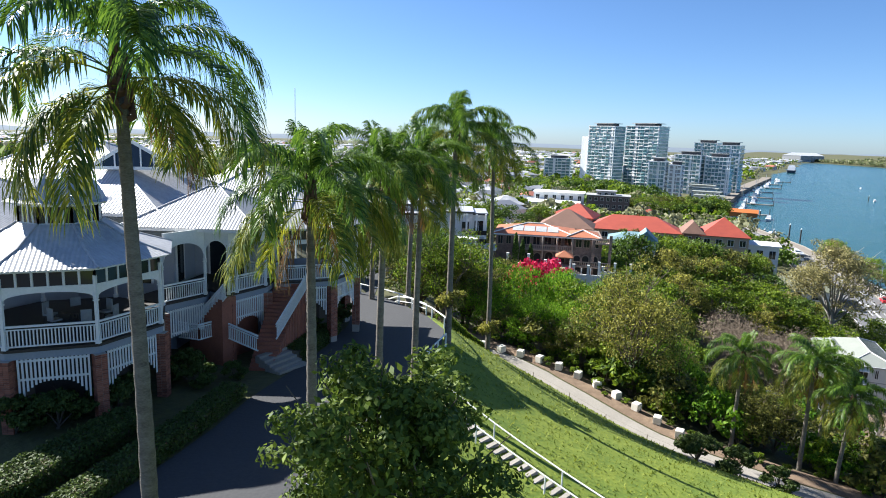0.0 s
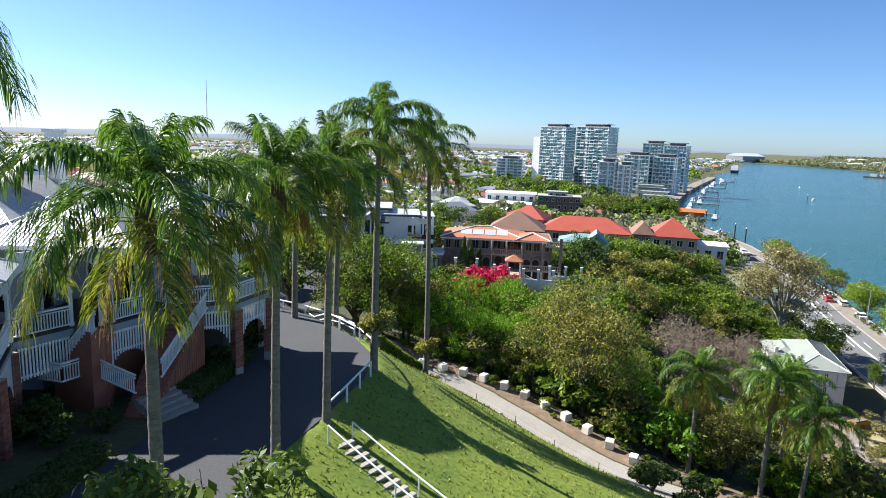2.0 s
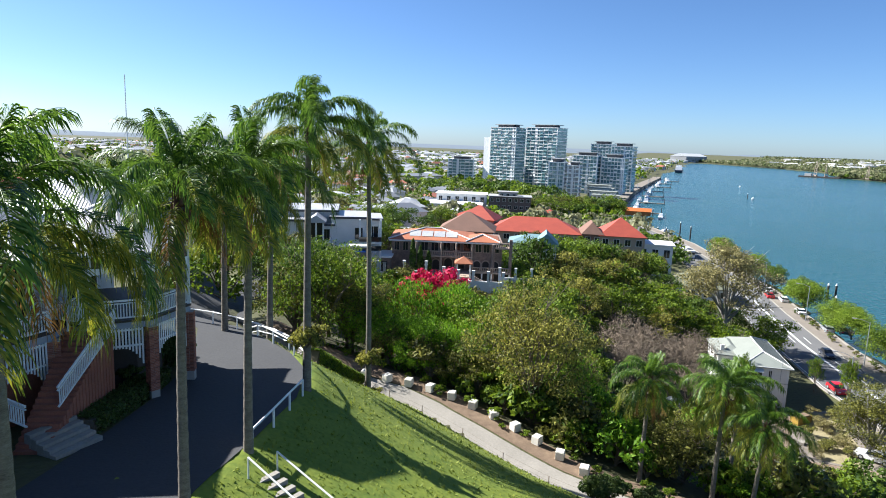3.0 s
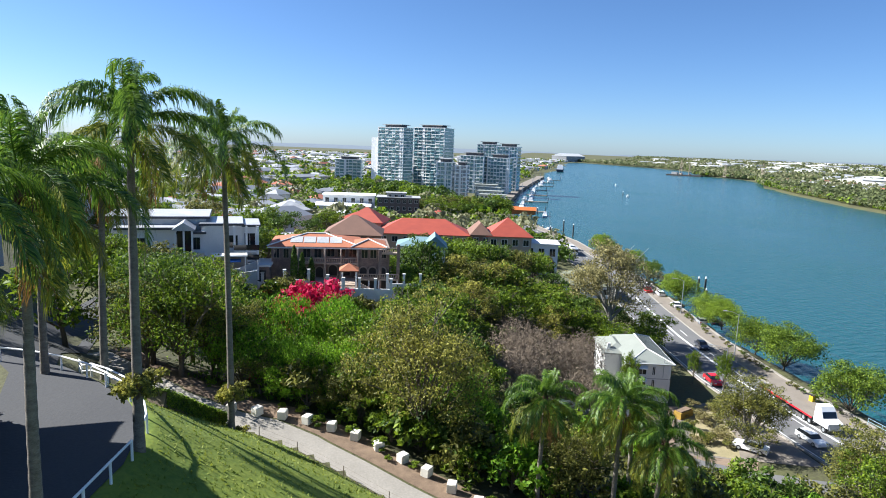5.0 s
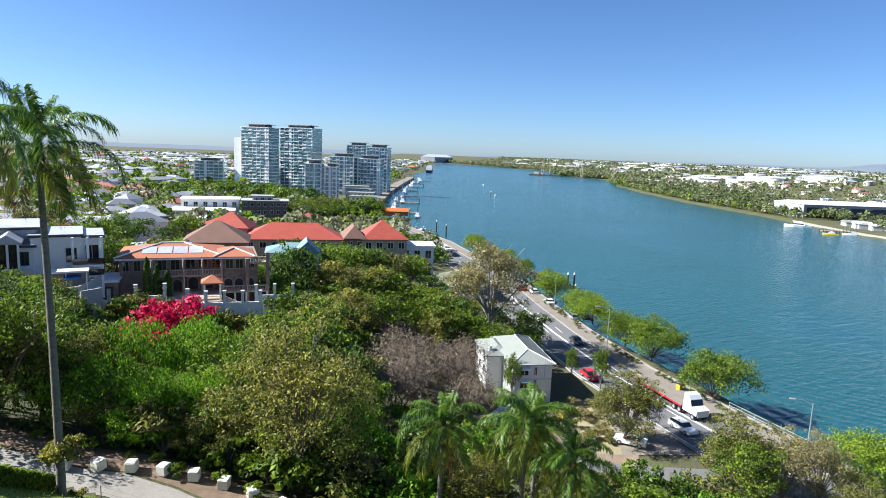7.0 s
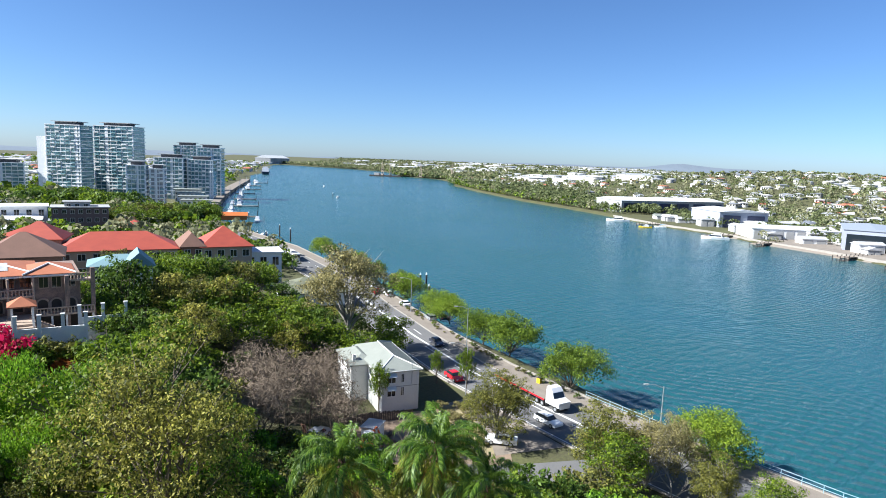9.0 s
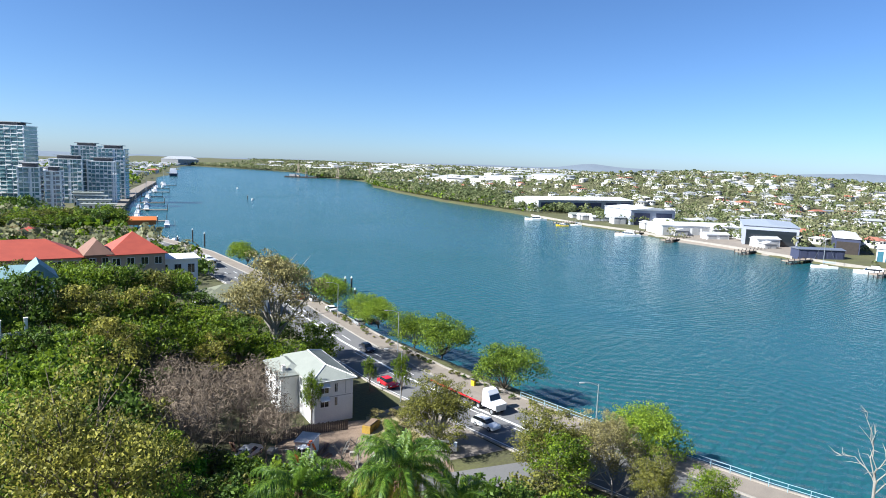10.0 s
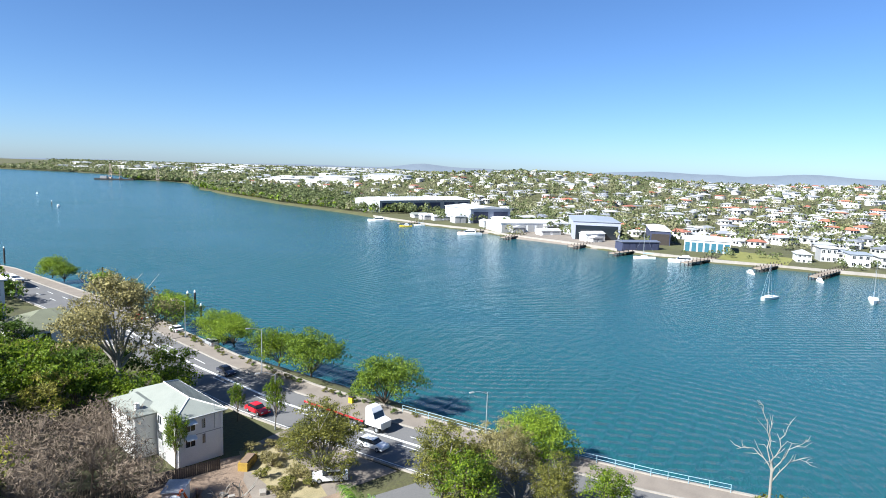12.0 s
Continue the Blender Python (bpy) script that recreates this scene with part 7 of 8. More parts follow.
def boat(x, y, heading, length, label, kind="cruiser", hullmat=None):
    ob = thing("sailing_boat" if kind == "sail" else "motor_boat", (0, 0, 0), label, "boat", "boats on the river")
    L, W = length, length * 0.28
    s = Shape()
    rings = []
    for u, w, zb in ((-0.5, 0.8, 0.0), (-0.2, 1.0, -0.1), (0.15, 0.95, -0.1), (0.38, 0.55, 0.0), (0.5, 0.04, 0.25)):
        top = L * (0.085 + 0.05 * max(0, u))
        rings.append([(u * L, -W / 2 * w, top), (u * L, -W / 2 * w * 0.75, zb - 0.2), (u * L, W / 2 * w * 0.75, zb - 0.2), (u * L, W / 2 * w, top)])
    v = [p for r in rings for p in r]
    fc = [tuple(range(3, -1, -1)), tuple(range(16, 20))]
    for k in range(4):
        for j in range(4):
            a, b = 4 * k + j, 4 * k + (j + 1) % 4
            fc.append((a, b, b + 4, a + 4))
    part("hull", s.solid(v, fc), hullmat or PAINTS["white"], ob)
    if kind == "cruiser":
        part("cabin", profile_body([(-0.25 * L, 0.08 * L), (0.25 * L, 0.08 * L), (0.12 * L, 0.19 * L), (-0.22 * L, 0.19 * L)], W * 0.75, 0.2), PAINTS["white"], ob)
        part("cabin_window", profile_body([(-0.2 * L, 0.12 * L), (0.21 * L, 0.12 * L), (0.15 * L, 0.165 * L), (-0.2 * L, 0.165 * L)], W * 0.77, 0.1), GLASSDARK, ob)
        part("flybridge", Shape().box(-0.05 * L, 0, 0.19 * L, 0.2 * L, W * 0.6, 0.05 * L), PAINTS["white"], ob)
    else:
        part("cabin", profile_body([(-0.15 * L, 0.08 * L), (0.2 * L, 0.09 * L), (0.1 * L, 0.14 * L), (-0.12 * L, 0.14 * L)], W * 0.55, 0.1), PAINTS["white"], ob)
        part("mast", Shape().tube([(0.05 * L, 0, 0.1 * L), (0.05 * L, 0, 1.25 * L)], [0.09, 0.06], 6), STEEL, ob)
        part("boom", Shape().tube([(0.05 * L, 0, 0.25 * L), (-0.4 * L, 0, 0.24 * L)], [0.2, 0.16], 6), BLUERAIL, ob, "boom with a furled blue sail cover")
        st = Shape()
        for e in ((0.5 * L, 0, 0.12 * L), (-0.5 * L, 0, 0.09 * L), (0.05 * L, W * 0.45, 0.08 * L), (0.05 * L, -W * 0.45, 0.08 * L)):
            st.tube([(0.05 * L, 0, 1.22 * L), e], [0.025, 0.025], 4, False)
        part("rigging", st, STEEL, ob)
    ob.matrix_basis = pose(x, y, 0.0, 0, 0, heading)


boat(255, 16.3, 150, 10.5, "white sailing boat with a blue sail cover", "sail")
boat(271, -17.8, 170, 12, "white sailing boat with tall rigging", "sail")
boat(341.8, 68, 110, 11, "white moored sailing boat", "sail")
boat(339, 49, 105, 15, "white moored motor cruiser")
boat(440, 278, 125, 17, "white river ferry at the far bank")
boat(416, 242, 120, 9, "small yellow-hulled boat at a mooring", hullmat=mat("yellow_hull", (0.7, 0.5, 0.02), None, 0.4))
boat(430, 238, 120, 8, "small white moored boat", "sail")
boat(392, 183, 120, 16, "white moored work boat")
boat(372, 552, 230, 8, "white motor boat out on the river")
boat(485, 747, 240, 7, "small white motor boat far off on the river")
boat(194, 379, 60, 12, "white ferry at the orange gangway")
boat(164, 316, 30, 8, "small white moored boat", "sail")
boat(320, 20, 20, 7, "small white boat at a pontoon")
boat(312, -6, 10, 7, "small white boat at a pontoon")
boat(643, 1195, 60, 60, "grey cargo ship at the far wharf", hullmat=mat("dark_hull", (0.05, 0.06, 0.09), None, 0.6))


def derrick(x, y, z, h, turn):
    """A tall pale yard derrick: two raking legs, cross ties and a jib."""
    ob = thing("derrick", (0, 0, 0), "tall buff-coloured steel derrick at a far wharf", "crane", "derricks far downriver")
    for sy in (-1, 1):
        part("leg", Shape().tube([(0, sy * h * 0.11, 0), (0, sy * h * 0.02, h)], [h * 0.022, h * 0.014], 6), TANWALL, ob)
    for u in (0.25, 0.5, 0.75):
        w = h * (0.11 - 0.09 * u)
        part("tie", Shape().tube([(0, -w, h * u), (0, w, h * u)], [h * 0.011, h * 0.011], 5), TANWALL, ob)
    part("jib", Shape().tube([(0, 0, h * 0.3), (h * 0.34, 0, h * 0.92)], [h * 0.016, h * 0.009], 6), TANWALL, ob)
    part("cable", Shape().tube([(0, 0, h), (h * 0.34, 0, h * 0.92)], [0.12, 0.12], 4), STEEL, ob)
    part("cab", Shape().box(0, 0, 0, h * 0.16, h * 0.2, h * 0.1), TANWALL, ob)
    ob.matrix_basis = pose(x, y, z, 0, 0, turn)


barge = thing("barge", (0, 0, 0), "long dark flat work barge moored far downriver", "barge")
part("hull", profile_body([(-36, 0.2), (-33, -0.6), (33, -0.6), (36, 0.2), (36, 2.6), (-36, 2.6)], 16, 0.4), DARKWOOD, barge)
part("deck_house", Shape().box(-20, 0, 2.6, 12, 9, 5), GREYWALL, barge)
barge.matrix_basis = pose(915, 1150, 0, 0, 0, -52)
derrick(910, 1156, 2.6, 30, 20)
derrick(922, 1142, 2.6, 25, 60)
derrick(958, 1080, 2.2, 26, 40)
derrick(962, 985, 2.2, 31, 80)

wharf_y = np.arange(395, 900.1, 12.0)
quay = [(curve(y, NEAR_Y, NEAR_X), y) for y in wharf_y]
setting("wharf_deck", strip([(x - 9, y) for x, y in quay], [(x + 3.5, y) for x, y in quay], 2.9, 0.0, 12), PAVER, "concrete promenade and wharf along the towers", "wharf")
edge_ = Shape()
for (x0, y0), (x1, y1) in zip(quay, quay[1:]):
    edge_.beam((x0 + 3.6, y0, 1.0), (x1 + 3.6, y1, 1.0), 0.5, 3.8)
setting("wharf_wall", edge_, DARKWOOD, "dark timber-faced wharf edge", "wall")
wb_ = np.random.default_rng(57)
for k in range(20):
    y = 410 + 24 * k + wb_.uniform(-5, 5)
    x = curve(y, NEAR_Y, NEAR_X) + wb_.uniform(11, 20)
    if k % 3 == 0:
        p, q = Vector((x - 8, y - 6, 0)), Vector((x + 9, y - 13, 0))
        j = thing("pontoon", (p.x, p.y, 0), "floating timber pontoon at the wharf", "pontoon", "pontoons at the wharf")
        part("deck", Shape().beam(p + Vector((0, 0, 0.6)), q + Vector((0, 0, 0.6)), 3.0, 0.5), DOCK, j)
        for o in (p, q):
            part("mooring_post", Shape().tube([(o.x, o.y, -3), (o.x, o.y, 4.5)], [0.25, 0.2], 6), DARKWOOD, j)
    boat(x, y, wb_.uniform(50, 75), wb_.uniform(9, 17), "white boat moored at the wharf", "sail" if k % 4 == 1 else "cruiser")

# ---- the far bank ----
HANGARGREY = mat("grey_steel_cladding", (0.36, 0.38, 0.45), (0.30, 0.32, 0.38), 0.55, 0.3, 10)
NAVY = mat("navy_cladding", (0.05, 0.06, 0.11), (0.04, 0.045, 0.08), 0.6)
BRIGHT = mat("white_steel_roof", (0.66, 0.66, 0.65), (0.54, 0.55, 0.56), 0.5, 0.1, 10)
AQUA = mat("aqua_glass", (0.06, 0.17, 0.22), (0.035, 0.10, 0.14), 0.15, bump=0)


def shed(o, ux, lx, ly, z1, wallmat, roofmat, label, ridge=1.5, doors=0, doormat=None):
    ob = thing("shed", (*o, 1.6), label, "shed", "boatyard sheds")
    f = local_frame(o, ux)
    part("wall", wall_box(Shape(), f, 0, lx, 0, ly, 1.0, z1), wallmat, ob)
    part("roof", hip(f, 0, lx, 0, ly, z1 + 0.1, z1 + ridge, 0.5, gable=True), roofmat, ob)
    for k in range(doors):
        m = 0.05 if doors == 1 else 0.14
        a = lx * (k + m) / doors
        part("door_opening", wall_box(Shape(), f, a, a + lx * (1 - 2 * m) / doors, -0.15, 0.1, 1.6, 1.6 + (z1 - 1.6) * 0.8), doormat or NAVY, ob)
    return ob


# x runs along the shore to the south, so that y points inland
shed((502, 312), (0.905, -0.43), 110, 40, 12.5, GREYWALL, BRIGHT, "long white-roofed warehouse behind the shore", 2.4, 6)
shed((452, 206), (0.79, -0.61), 36, 40, 13, HANGARGREY, BRIGHT, "grey steel boat shed with a white roof", 1.8, 2)
shed((404, 166), (0.66, -0.75), 50, 26, 8, CREAM, BRIGHT, "long white boatyard building", 1.5, 8, GREYWALL)
# the hangar's mouth is a dark panel that stands for its shaded inside
shed((394, 116), (0.27, -0.96), 28, 52, 13.0, HANGARGREY, FASCIA, "large hangar with a dark panel for its shaded open front", 1.0, 1, GLASSDARK)
shed((356, 81), (0.6, -0.8), 22, 8, 6.2, NAVY, SOLAR, "low shed roofed with solar panels", 0.8, 5)
shed((392, 70.5), (0.16, -0.98), 11, 46, 10.4, NAVY, BRIGHT, "dark steel shed with a white roof", 0.8, 1, DARKWOOD)
shed((374, 51), (0.0, -1.0), 23, 26, 8.4, BRIGHT, BRIGHT, "white riverside building with aqua glass", 0.6, 7, AQUA)
ys_ = np.random.default_rng(77)
yard_used = set()
for k in range(150):
    y = ys_.uniform(88, 300)
    x = curve(y, FAR_Y, FAR_X) + ys_.uniform(9, 78)
    cell = (int(x // 17), int(y // 17))
    if cell in yard_used:
        continue
    yard_used.add(cell)
    if (470 < x and y > 215) or (390 < x < 460 and 60 < y < 115):
        continue
    shed((x, y), (0.7, -0.71), ys_.uniform(6, 15), ys_.uniform(6, 11), ys_.uniform(4.0, 7.0), (CREAM, GREYWALL, BRIGHT)[k % 3], (BRIGHT, ROOF, ROOF, PALEROOF)[k % 4], "small pale boatyard building with a metal roof", 1.4, 2, GREYWALL)
setting("boatyard_apron", strip([(390, 190), (378, 150), (366, 120), (352, 82)], [(430, 180), (440, 140), (430, 105), (392, 72)], None, 0.1, 8), PAVER, "sandy hardstand of the boatyards", "pavement")
setting("riverside_lawn", strip([(350, 34), (343, 4)], [(392, 28), (374, -2)], None, 0.12, 5), mat("dry_lawn", (0.22, 0.215, 0.06), (0.13, 0.135, 0.035), 0.9, 0.3, 9, bump=0.4), "small mown dry lawn on the far bank", "lawn")
for k, (x, y) in enumerate(((362, -2), (366, -13), (358, -24), (357, -37), (356, -52), (358, -66), (361, -82), (366, -100), (372, -120))):
    house_at((x + (k * 5) % 9, y), (0.1, -1), 6.5 + k % 4, 10 + k % 5, 1.5, 6.0 + (k * 3) % 4, 6.1 + (k * 3) % 4 + (1.8 if k % 3 == 0 else 0), (CREAM, GREYWALL, WHITE)[k % 3], (GREYWALL, BRIGHT, FASCIA)[k % 3], "modern white flat-roofed house on the water", (3, 2), 2, over=0.7, group="houses on the far bank")
for k, (p, q) in enumerate((((376, 155), (410, 150)), ((357, 109), (424, 92)), ((340, 84), (365, 74)), ((326, 48), (357, 35)), ((326, 17), (356, 4)), ((314, -4), (352, -20)), ((392, 190), (420, 178)), ((420, 250), (440, 240)))):
    j = thing("jetty", (*p, 0), "weathered timber jetty on dark piles", "jetty", "jetties on the far bank")
    p, q = Vector((*p, 0)), Vector((*q, 0))
    part("deck", Shape().beam(p + Vector((0, 0, 1.5)), q + Vector((0, 0, 1.5)), 4.0, 0.4), DOCK, j)
    n = int((q - p).length / 4)
    c = (q - p).cross(Vector((0, 0, 1))).normalized() * 1.8
    for m in range(n + 1):
        for s in (-1, 1):
            o = p.lerp(q, m / n) + c * s
            part("support", Shape().tube([(o.x, o.y, -3), (o.x, o.y, 2.6)], [0.2, 0.2], 6), DARKWOOD, j)
bank_ = [(curve(y, FAR_Y, FAR_X) - 1.0, y) for y in np.arange(-120, 300.1, 12.0)]
shore = Shape()
for (x0, y0), (x1, y1) in zip(bank_, bank_[1:]):
    shore.beam((x0, y0, 0.4), (x1, y1, 0.4), 1.2, 3.0)
setting("shore_wall", shore, CONCRETE, "pale stone wall along the far shore", "wall")
big = house_at((1213, 2207), (0.77, 0.63), 200, 60, 2, 24, 34, GREYWALL, BRIGHT, "huge white-roofed terminal shed far downriver", (8, 2), 1, gable=True, name="terminal_shed", category="shed")

# ---- suburbs and woods out to the horizon ----
fr = np.random.default_rng(21)


def far_side(x, y):
    """-1 on this bank, 1 on the far bank, 0 in the river."""
    if x < curve(y, NEAR_Y, NEAR_X) - 14:
        return -1
    return 1 if x > curve(y, FAR_Y, FAR_X) + 8 else 0


def quick_z(x, y):
    return ground_z(x, y)


def suburb(name, spots, wallmat, roofmats, label):
    """Many small hip-roofed houses, as one mesh of walls and one of roofs for each roof colour."""
    wv, wf = [], []
    rv = [[] for _ in roofmats]
    rf = [[] for _ in roofmats]
    for x, y, lx, ly, h, rz, a, k in spots:
        z = quick_z(x, y)
        c, s = math.cos(a), math.sin(a)
        P = lambda u, v, w: (x + c * u - s * v, y + s * u + c * v, z + w)
        i = len(wv)
        for w in (-1.0, h):
            wv += [P(-lx, -ly, w), P(lx, -ly, w), P(lx, ly, w), P(-lx, ly, w)]
        wf += [(i, i + 1, i + 5, i + 4), (i + 1, i + 2, i + 6, i + 5), (i + 2, i + 3, i + 7, i + 6), (i + 3, i, i + 4, i + 7)]
        R, F = rv[k], rf[k]
        j = len(R)
        o = 0.6
        R += [P(-lx - o, -ly - o, h), P(lx + o, -ly - o, h), P(lx + o, ly + o, h), P(-lx - o, ly + o, h), P(-lx + ly * 0.9, 0, h + rz), P(lx - ly * 0.9, 0, h + rz)]
        F += [(j, j + 1, j + 5, j + 4), (j + 1, j + 2, j + 5, j + 5), (j + 2, j + 3, j + 4, j + 5), (j + 3, j, j + 4, j + 4)]
    gv_, gf_ = [], []
    for x, y, lx, ly, h, rz, a, k in spots:
        if not 300 < x < 800 or y > 420:
            continue
        z, c, s = quick_z(x, y), math.cos(a), math.sin(a)
        for u0, v0, du, dv, half in ((0, -ly - 0.06, 1, 0, lx), (0, ly + 0.06, -1, 0, lx), (lx + 0.06, 0, 0, 1, ly), (-lx - 0.06, 0, 0, -1, ly)):
            for t in (-0.55, 0.05, 0.6):
                i = len(gv_)
                for p, w in ((-0.75, h - 1.9), (0.75, h - 1.9), (0.75, h - 0.6), (-0.75, h - 0.6)):
                    u, v = u0 + du * (t * half + p), v0 + dv * (t * half + p)
                    gv_.append((x + c * u - s * v, y + s * u + c * v, z + w))
                gf_.append((i, i + 1, i + 2, i + 3))
    ob = thing(name, (0, 0, 0), label, "houses", kind="stuff")
    if gv_:
        part("windows", pydata("windows", gv_, gf_, GLASSDARK), GLASSDARK, ob)["kind"] = "stuff"
    part("walls", pydata("walls", wv, wf, wallmat), wallmat, ob)["kind"] = "stuff"
    for m, R, F in zip(roofmats, rv, rf):
        if R:
            sh_ = Shape()
            sh_.v, sh_.f = R, [tuple(dict.fromkeys(q)) for q in F]
            part("roofs", sh_, m, ob)["kind"] = "stuff"


FARWALL = mat("far_walls", (0.74, 0.72, 0.68), (0.48, 0.46, 0.43), 0.8, 0.05, 6, island=0.9, bump=0)
ROOFS = [mat("far_white_roofs", (0.58, 0.58, 0.57), (0.32, 0.33, 0.34), 0.5, 0.02, 6, island=0.9, bump=0), mat("far_grey_roofs", (0.32, 0.33, 0.35), (0.17, 0.18, 0.20), 0.6, 0.02, 6, island=0.9, bump=0), mat("far_red_roofs", (0.48, 0.17, 0.10), (0.30, 0.12, 0.08), 0.7, 0.02, 6, island=0.9, bump=0)]
spots = []
used = {}


def claim(x, y, r):
    key = (int(x // r), int(y // r))
    if key in used:
        return False
    used[key] = True
    return True


for _ in range(9500):
    y = fr.uniform(-420, 1500)
    x = curve(y, FAR_Y, FAR_X) + 30 + 1700 * fr.random() ** 1.4
    if (y < 300 and x < curve(y, FAR_Y, FAR_X) + 75 and y > -8) or (480 < x < 640 and 230 < y < 350) or not claim(x, y, 15.5):
        continue
    if fr.random() < (0.78 if y > 380 else 0.3):
        continue
    spots.append((x, y, fr.uniform(4.2, 7.5), fr.uniform(3.2, 4.8), fr.uniform(2.6, 4.8), fr.uniform(0.8, 1.7), fr.uniform(0, 3.14), int(fr.choice(3, p=(0.5, 0.36, 0.14)))))
for _ in range(260):
    y = fr.uniform(500, 2300)
    x = curve(y, FAR_Y, FAR_X) + 150 + 1400 * fr.random()
    spots.append((x, y, fr.uniform(18, 45), fr.uniform(10, 16), fr.uniform(6, 10), fr.uniform(1, 2.5), fr.uniform(0, 3.14), 0))
suburb("suburb", spots, FARWALL, ROOFS, "white-roofed suburban houses spread over the far bank")
spots = []
for _ in range(3100):
    y = 215 + 2200 * fr.random() ** 1.3
    x = fr.uniform(-0.85 * y - 60, curve(y, NEAR_Y, NEAR_X) - 30)
    if (20 < x and y < 350) or (x > 85 and 400 < y < 700) or not claim(x, y, 22):
        continue
    big_ = fr.random() < 0.06 + 0.3 * min(1, y / 1800)
    spots.append((x, y, fr.uniform(5.5, 10) * (2.8 if big_ else 1), fr.uniform(4, 6) * (2.2 if big_ else 1), fr.uniform(3.5, 7), fr.uniform(1.4, 3), fr.uniform(0, 3.14), int(fr.choice(3, p=(0.3, 0.7, 0.0))) if big_ else int(fr.choice(3, p=(0.2, 0.56, 0.24)))))
suburb("suburb", spots, FARWALL, ROOFS, "pale and red roofs of suburban houses on the flat")
for k, (x, y) in enumerate(((-34, 150), (-20, 172), (-48, 190), (2, 186), (-26, 210), (18, 232), (-60, 225), (-8, 240), (46, 244), (40, 275), (12, 262), (-30, 256), (66, 262), (92, 300), (20, 296), (-18, 290), (96, 272), (-70, 170), (-55, 120), (-38, 95))):
    z = ground_z(x, y) - 1.5
    house_at((x, y), (math.cos(k * 1.3), math.sin(k * 1.3)), 11 + k % 4, 9 + k % 3, z, z + 6.5 + k % 3, z + 9.2 + k % 3, (CREAM, GREYWALL, TANWALL)[k % 3], (ROOF, BROWNROOF, ROOF, REDROOF, ROOF)[k % 5], ("pale house with a metal roof", "house with a brown tiled roof", "pale house with a metal roof", "house with a red tiled roof", "pale house with a metal roof")[k % 5] + " among trees", (3, 2), 2, group="houses on the flat")


def woodland(name, spots, leafmat, label, cards=34, grain=0.62):
    """Many small distant trees, each a clump of leaf sprays on a stem, as one mesh."""
    n = len(spots)
    S = np.array(spots)
    d = fr.normal(0, 1, (n, cards, 3))
    d /= np.linalg.norm(d, axis=2)[:, :, None]
    d[:, :, 2] = np.abs(d[:, :, 2]) * 1.0 - 0.25
    r = S[:, 3][:, None] * (1 - 0.35 * fr.random((n, cards)))
    c = np.stack([S[:, 0][:, None] + d[:, :, 0] * r, S[:, 1][:, None] + d[:, :, 1] * r, S[:, 2][:, None] + S[:, 4][:, None] * 0.5 + d[:, :, 2] * S[:, 4][:, None] * 0.5], 2).reshape(-1, 3)
    size = np.repeat(S[:, 3], cards)[:, None]
    v = leaf_cards(c, d.reshape(-1, 3), 1.0, fr, 0.0, 1.2).reshape(-1, 4, 3)
    v = c[:, None, :] + (v - c[:, None, :]) * size[:, None, :] * grain
    ob = tagged(new(name, pydata(name, v.reshape(-1, 3), np.arange(len(c) * 4).reshape(-1, 4), leafmat)), label, "trees", kind="stuff")
    return ob


# olive greens, paled and greyed so that the colour carries distance haze
FARLEAF = leaf("haze_paled_leaves", (0.19, 0.22, 0.085), (0.085, 0.105, 0.045), 0.35)
GUMLEAF = leaf("hazy_gum_leaves", (0.31, 0.305, 0.16), (0.16, 0.165, 0.09), 0.35)
near_w, far_w, olive_w, grove_w = [], [], [], []
for _ in range(8600):
    y = 130 + 2400 * fr.random() ** 1.5
    x = fr.uniform(-0.9 * y - 80, curve(y, NEAR_Y, NEAR_X) - 16)
    if (5 < x < 110 and y < 230) or (x > 135 and 400 < y < 660) or (35 < x < 95 and 300 < y < 345):
        continue
    if x > -25 and y < 205:
        continue
    h = fr.uniform(6, 12.5)
    (near_w if fr.random() < 0.6 else olive_w).append((x, y, ground_z(x, y) - 1, h * fr.uniform(0.4, 0.65), h))
for _ in range(13500):
    y = fr.uniform(-430, 2300) if fr.random() < 0.7 else fr.uniform(300, 1300)
    x = curve(y, FAR_Y, FAR_X) + 6 + 1900 * fr.random() ** (1.6 if y < 330 else 2.0)
    if y < 330 and (x < curve(y, FAR_Y, FAR_X) + 70 and y > -130 and fr.random() < 0.93 or (x < 640 and 170 < y)):
        continue
    h = fr.uniform(4, 10.5) if y < 1000 else fr.uniform(8, 15)
    (far_w if fr.random() < 0.5 else olive_w).append((x, y, ground_z(x, y) - 1, h * fr.uniform(0.35, 0.6), h))
for _ in range(900):
    y = fr.uniform(300, 1500)
    x = curve(y, FAR_Y, FAR_X) + 3 + 40 * fr.random() ** 1.5
    h = fr.uniform(4, 10)
    (far_w if fr.random() < 0.4 else near_w).append((x, y, ground_z(x, y) - 0.5, h * 0.5, h))
for _ in range(3200):
    y = 900 + 1900 * fr.random()
    x = max(curve(y, FAR_Y, FAR_X), curve(y, NEAR_Y, NEAR_X) - 60) + 6 + 900 * fr.random() ** 1.6
    h = fr.uniform(8, 14)
    (far_w if fr.random() < 0.7 else olive_w).append((x, y, ground_z(x, y) - 1, h * 0.6, h))
lime_w = []
for _ in range(70):
    y = fr.uniform(520, 660)
    x = curve(y, FAR_Y, FAR_X) + fr.uniform(5, 22)
    h = fr.uniform(4, 7.5)
    lime_w.append((x, y, ground_z(x, y) - 0.5, h * 0.6, h))
hill_w = []
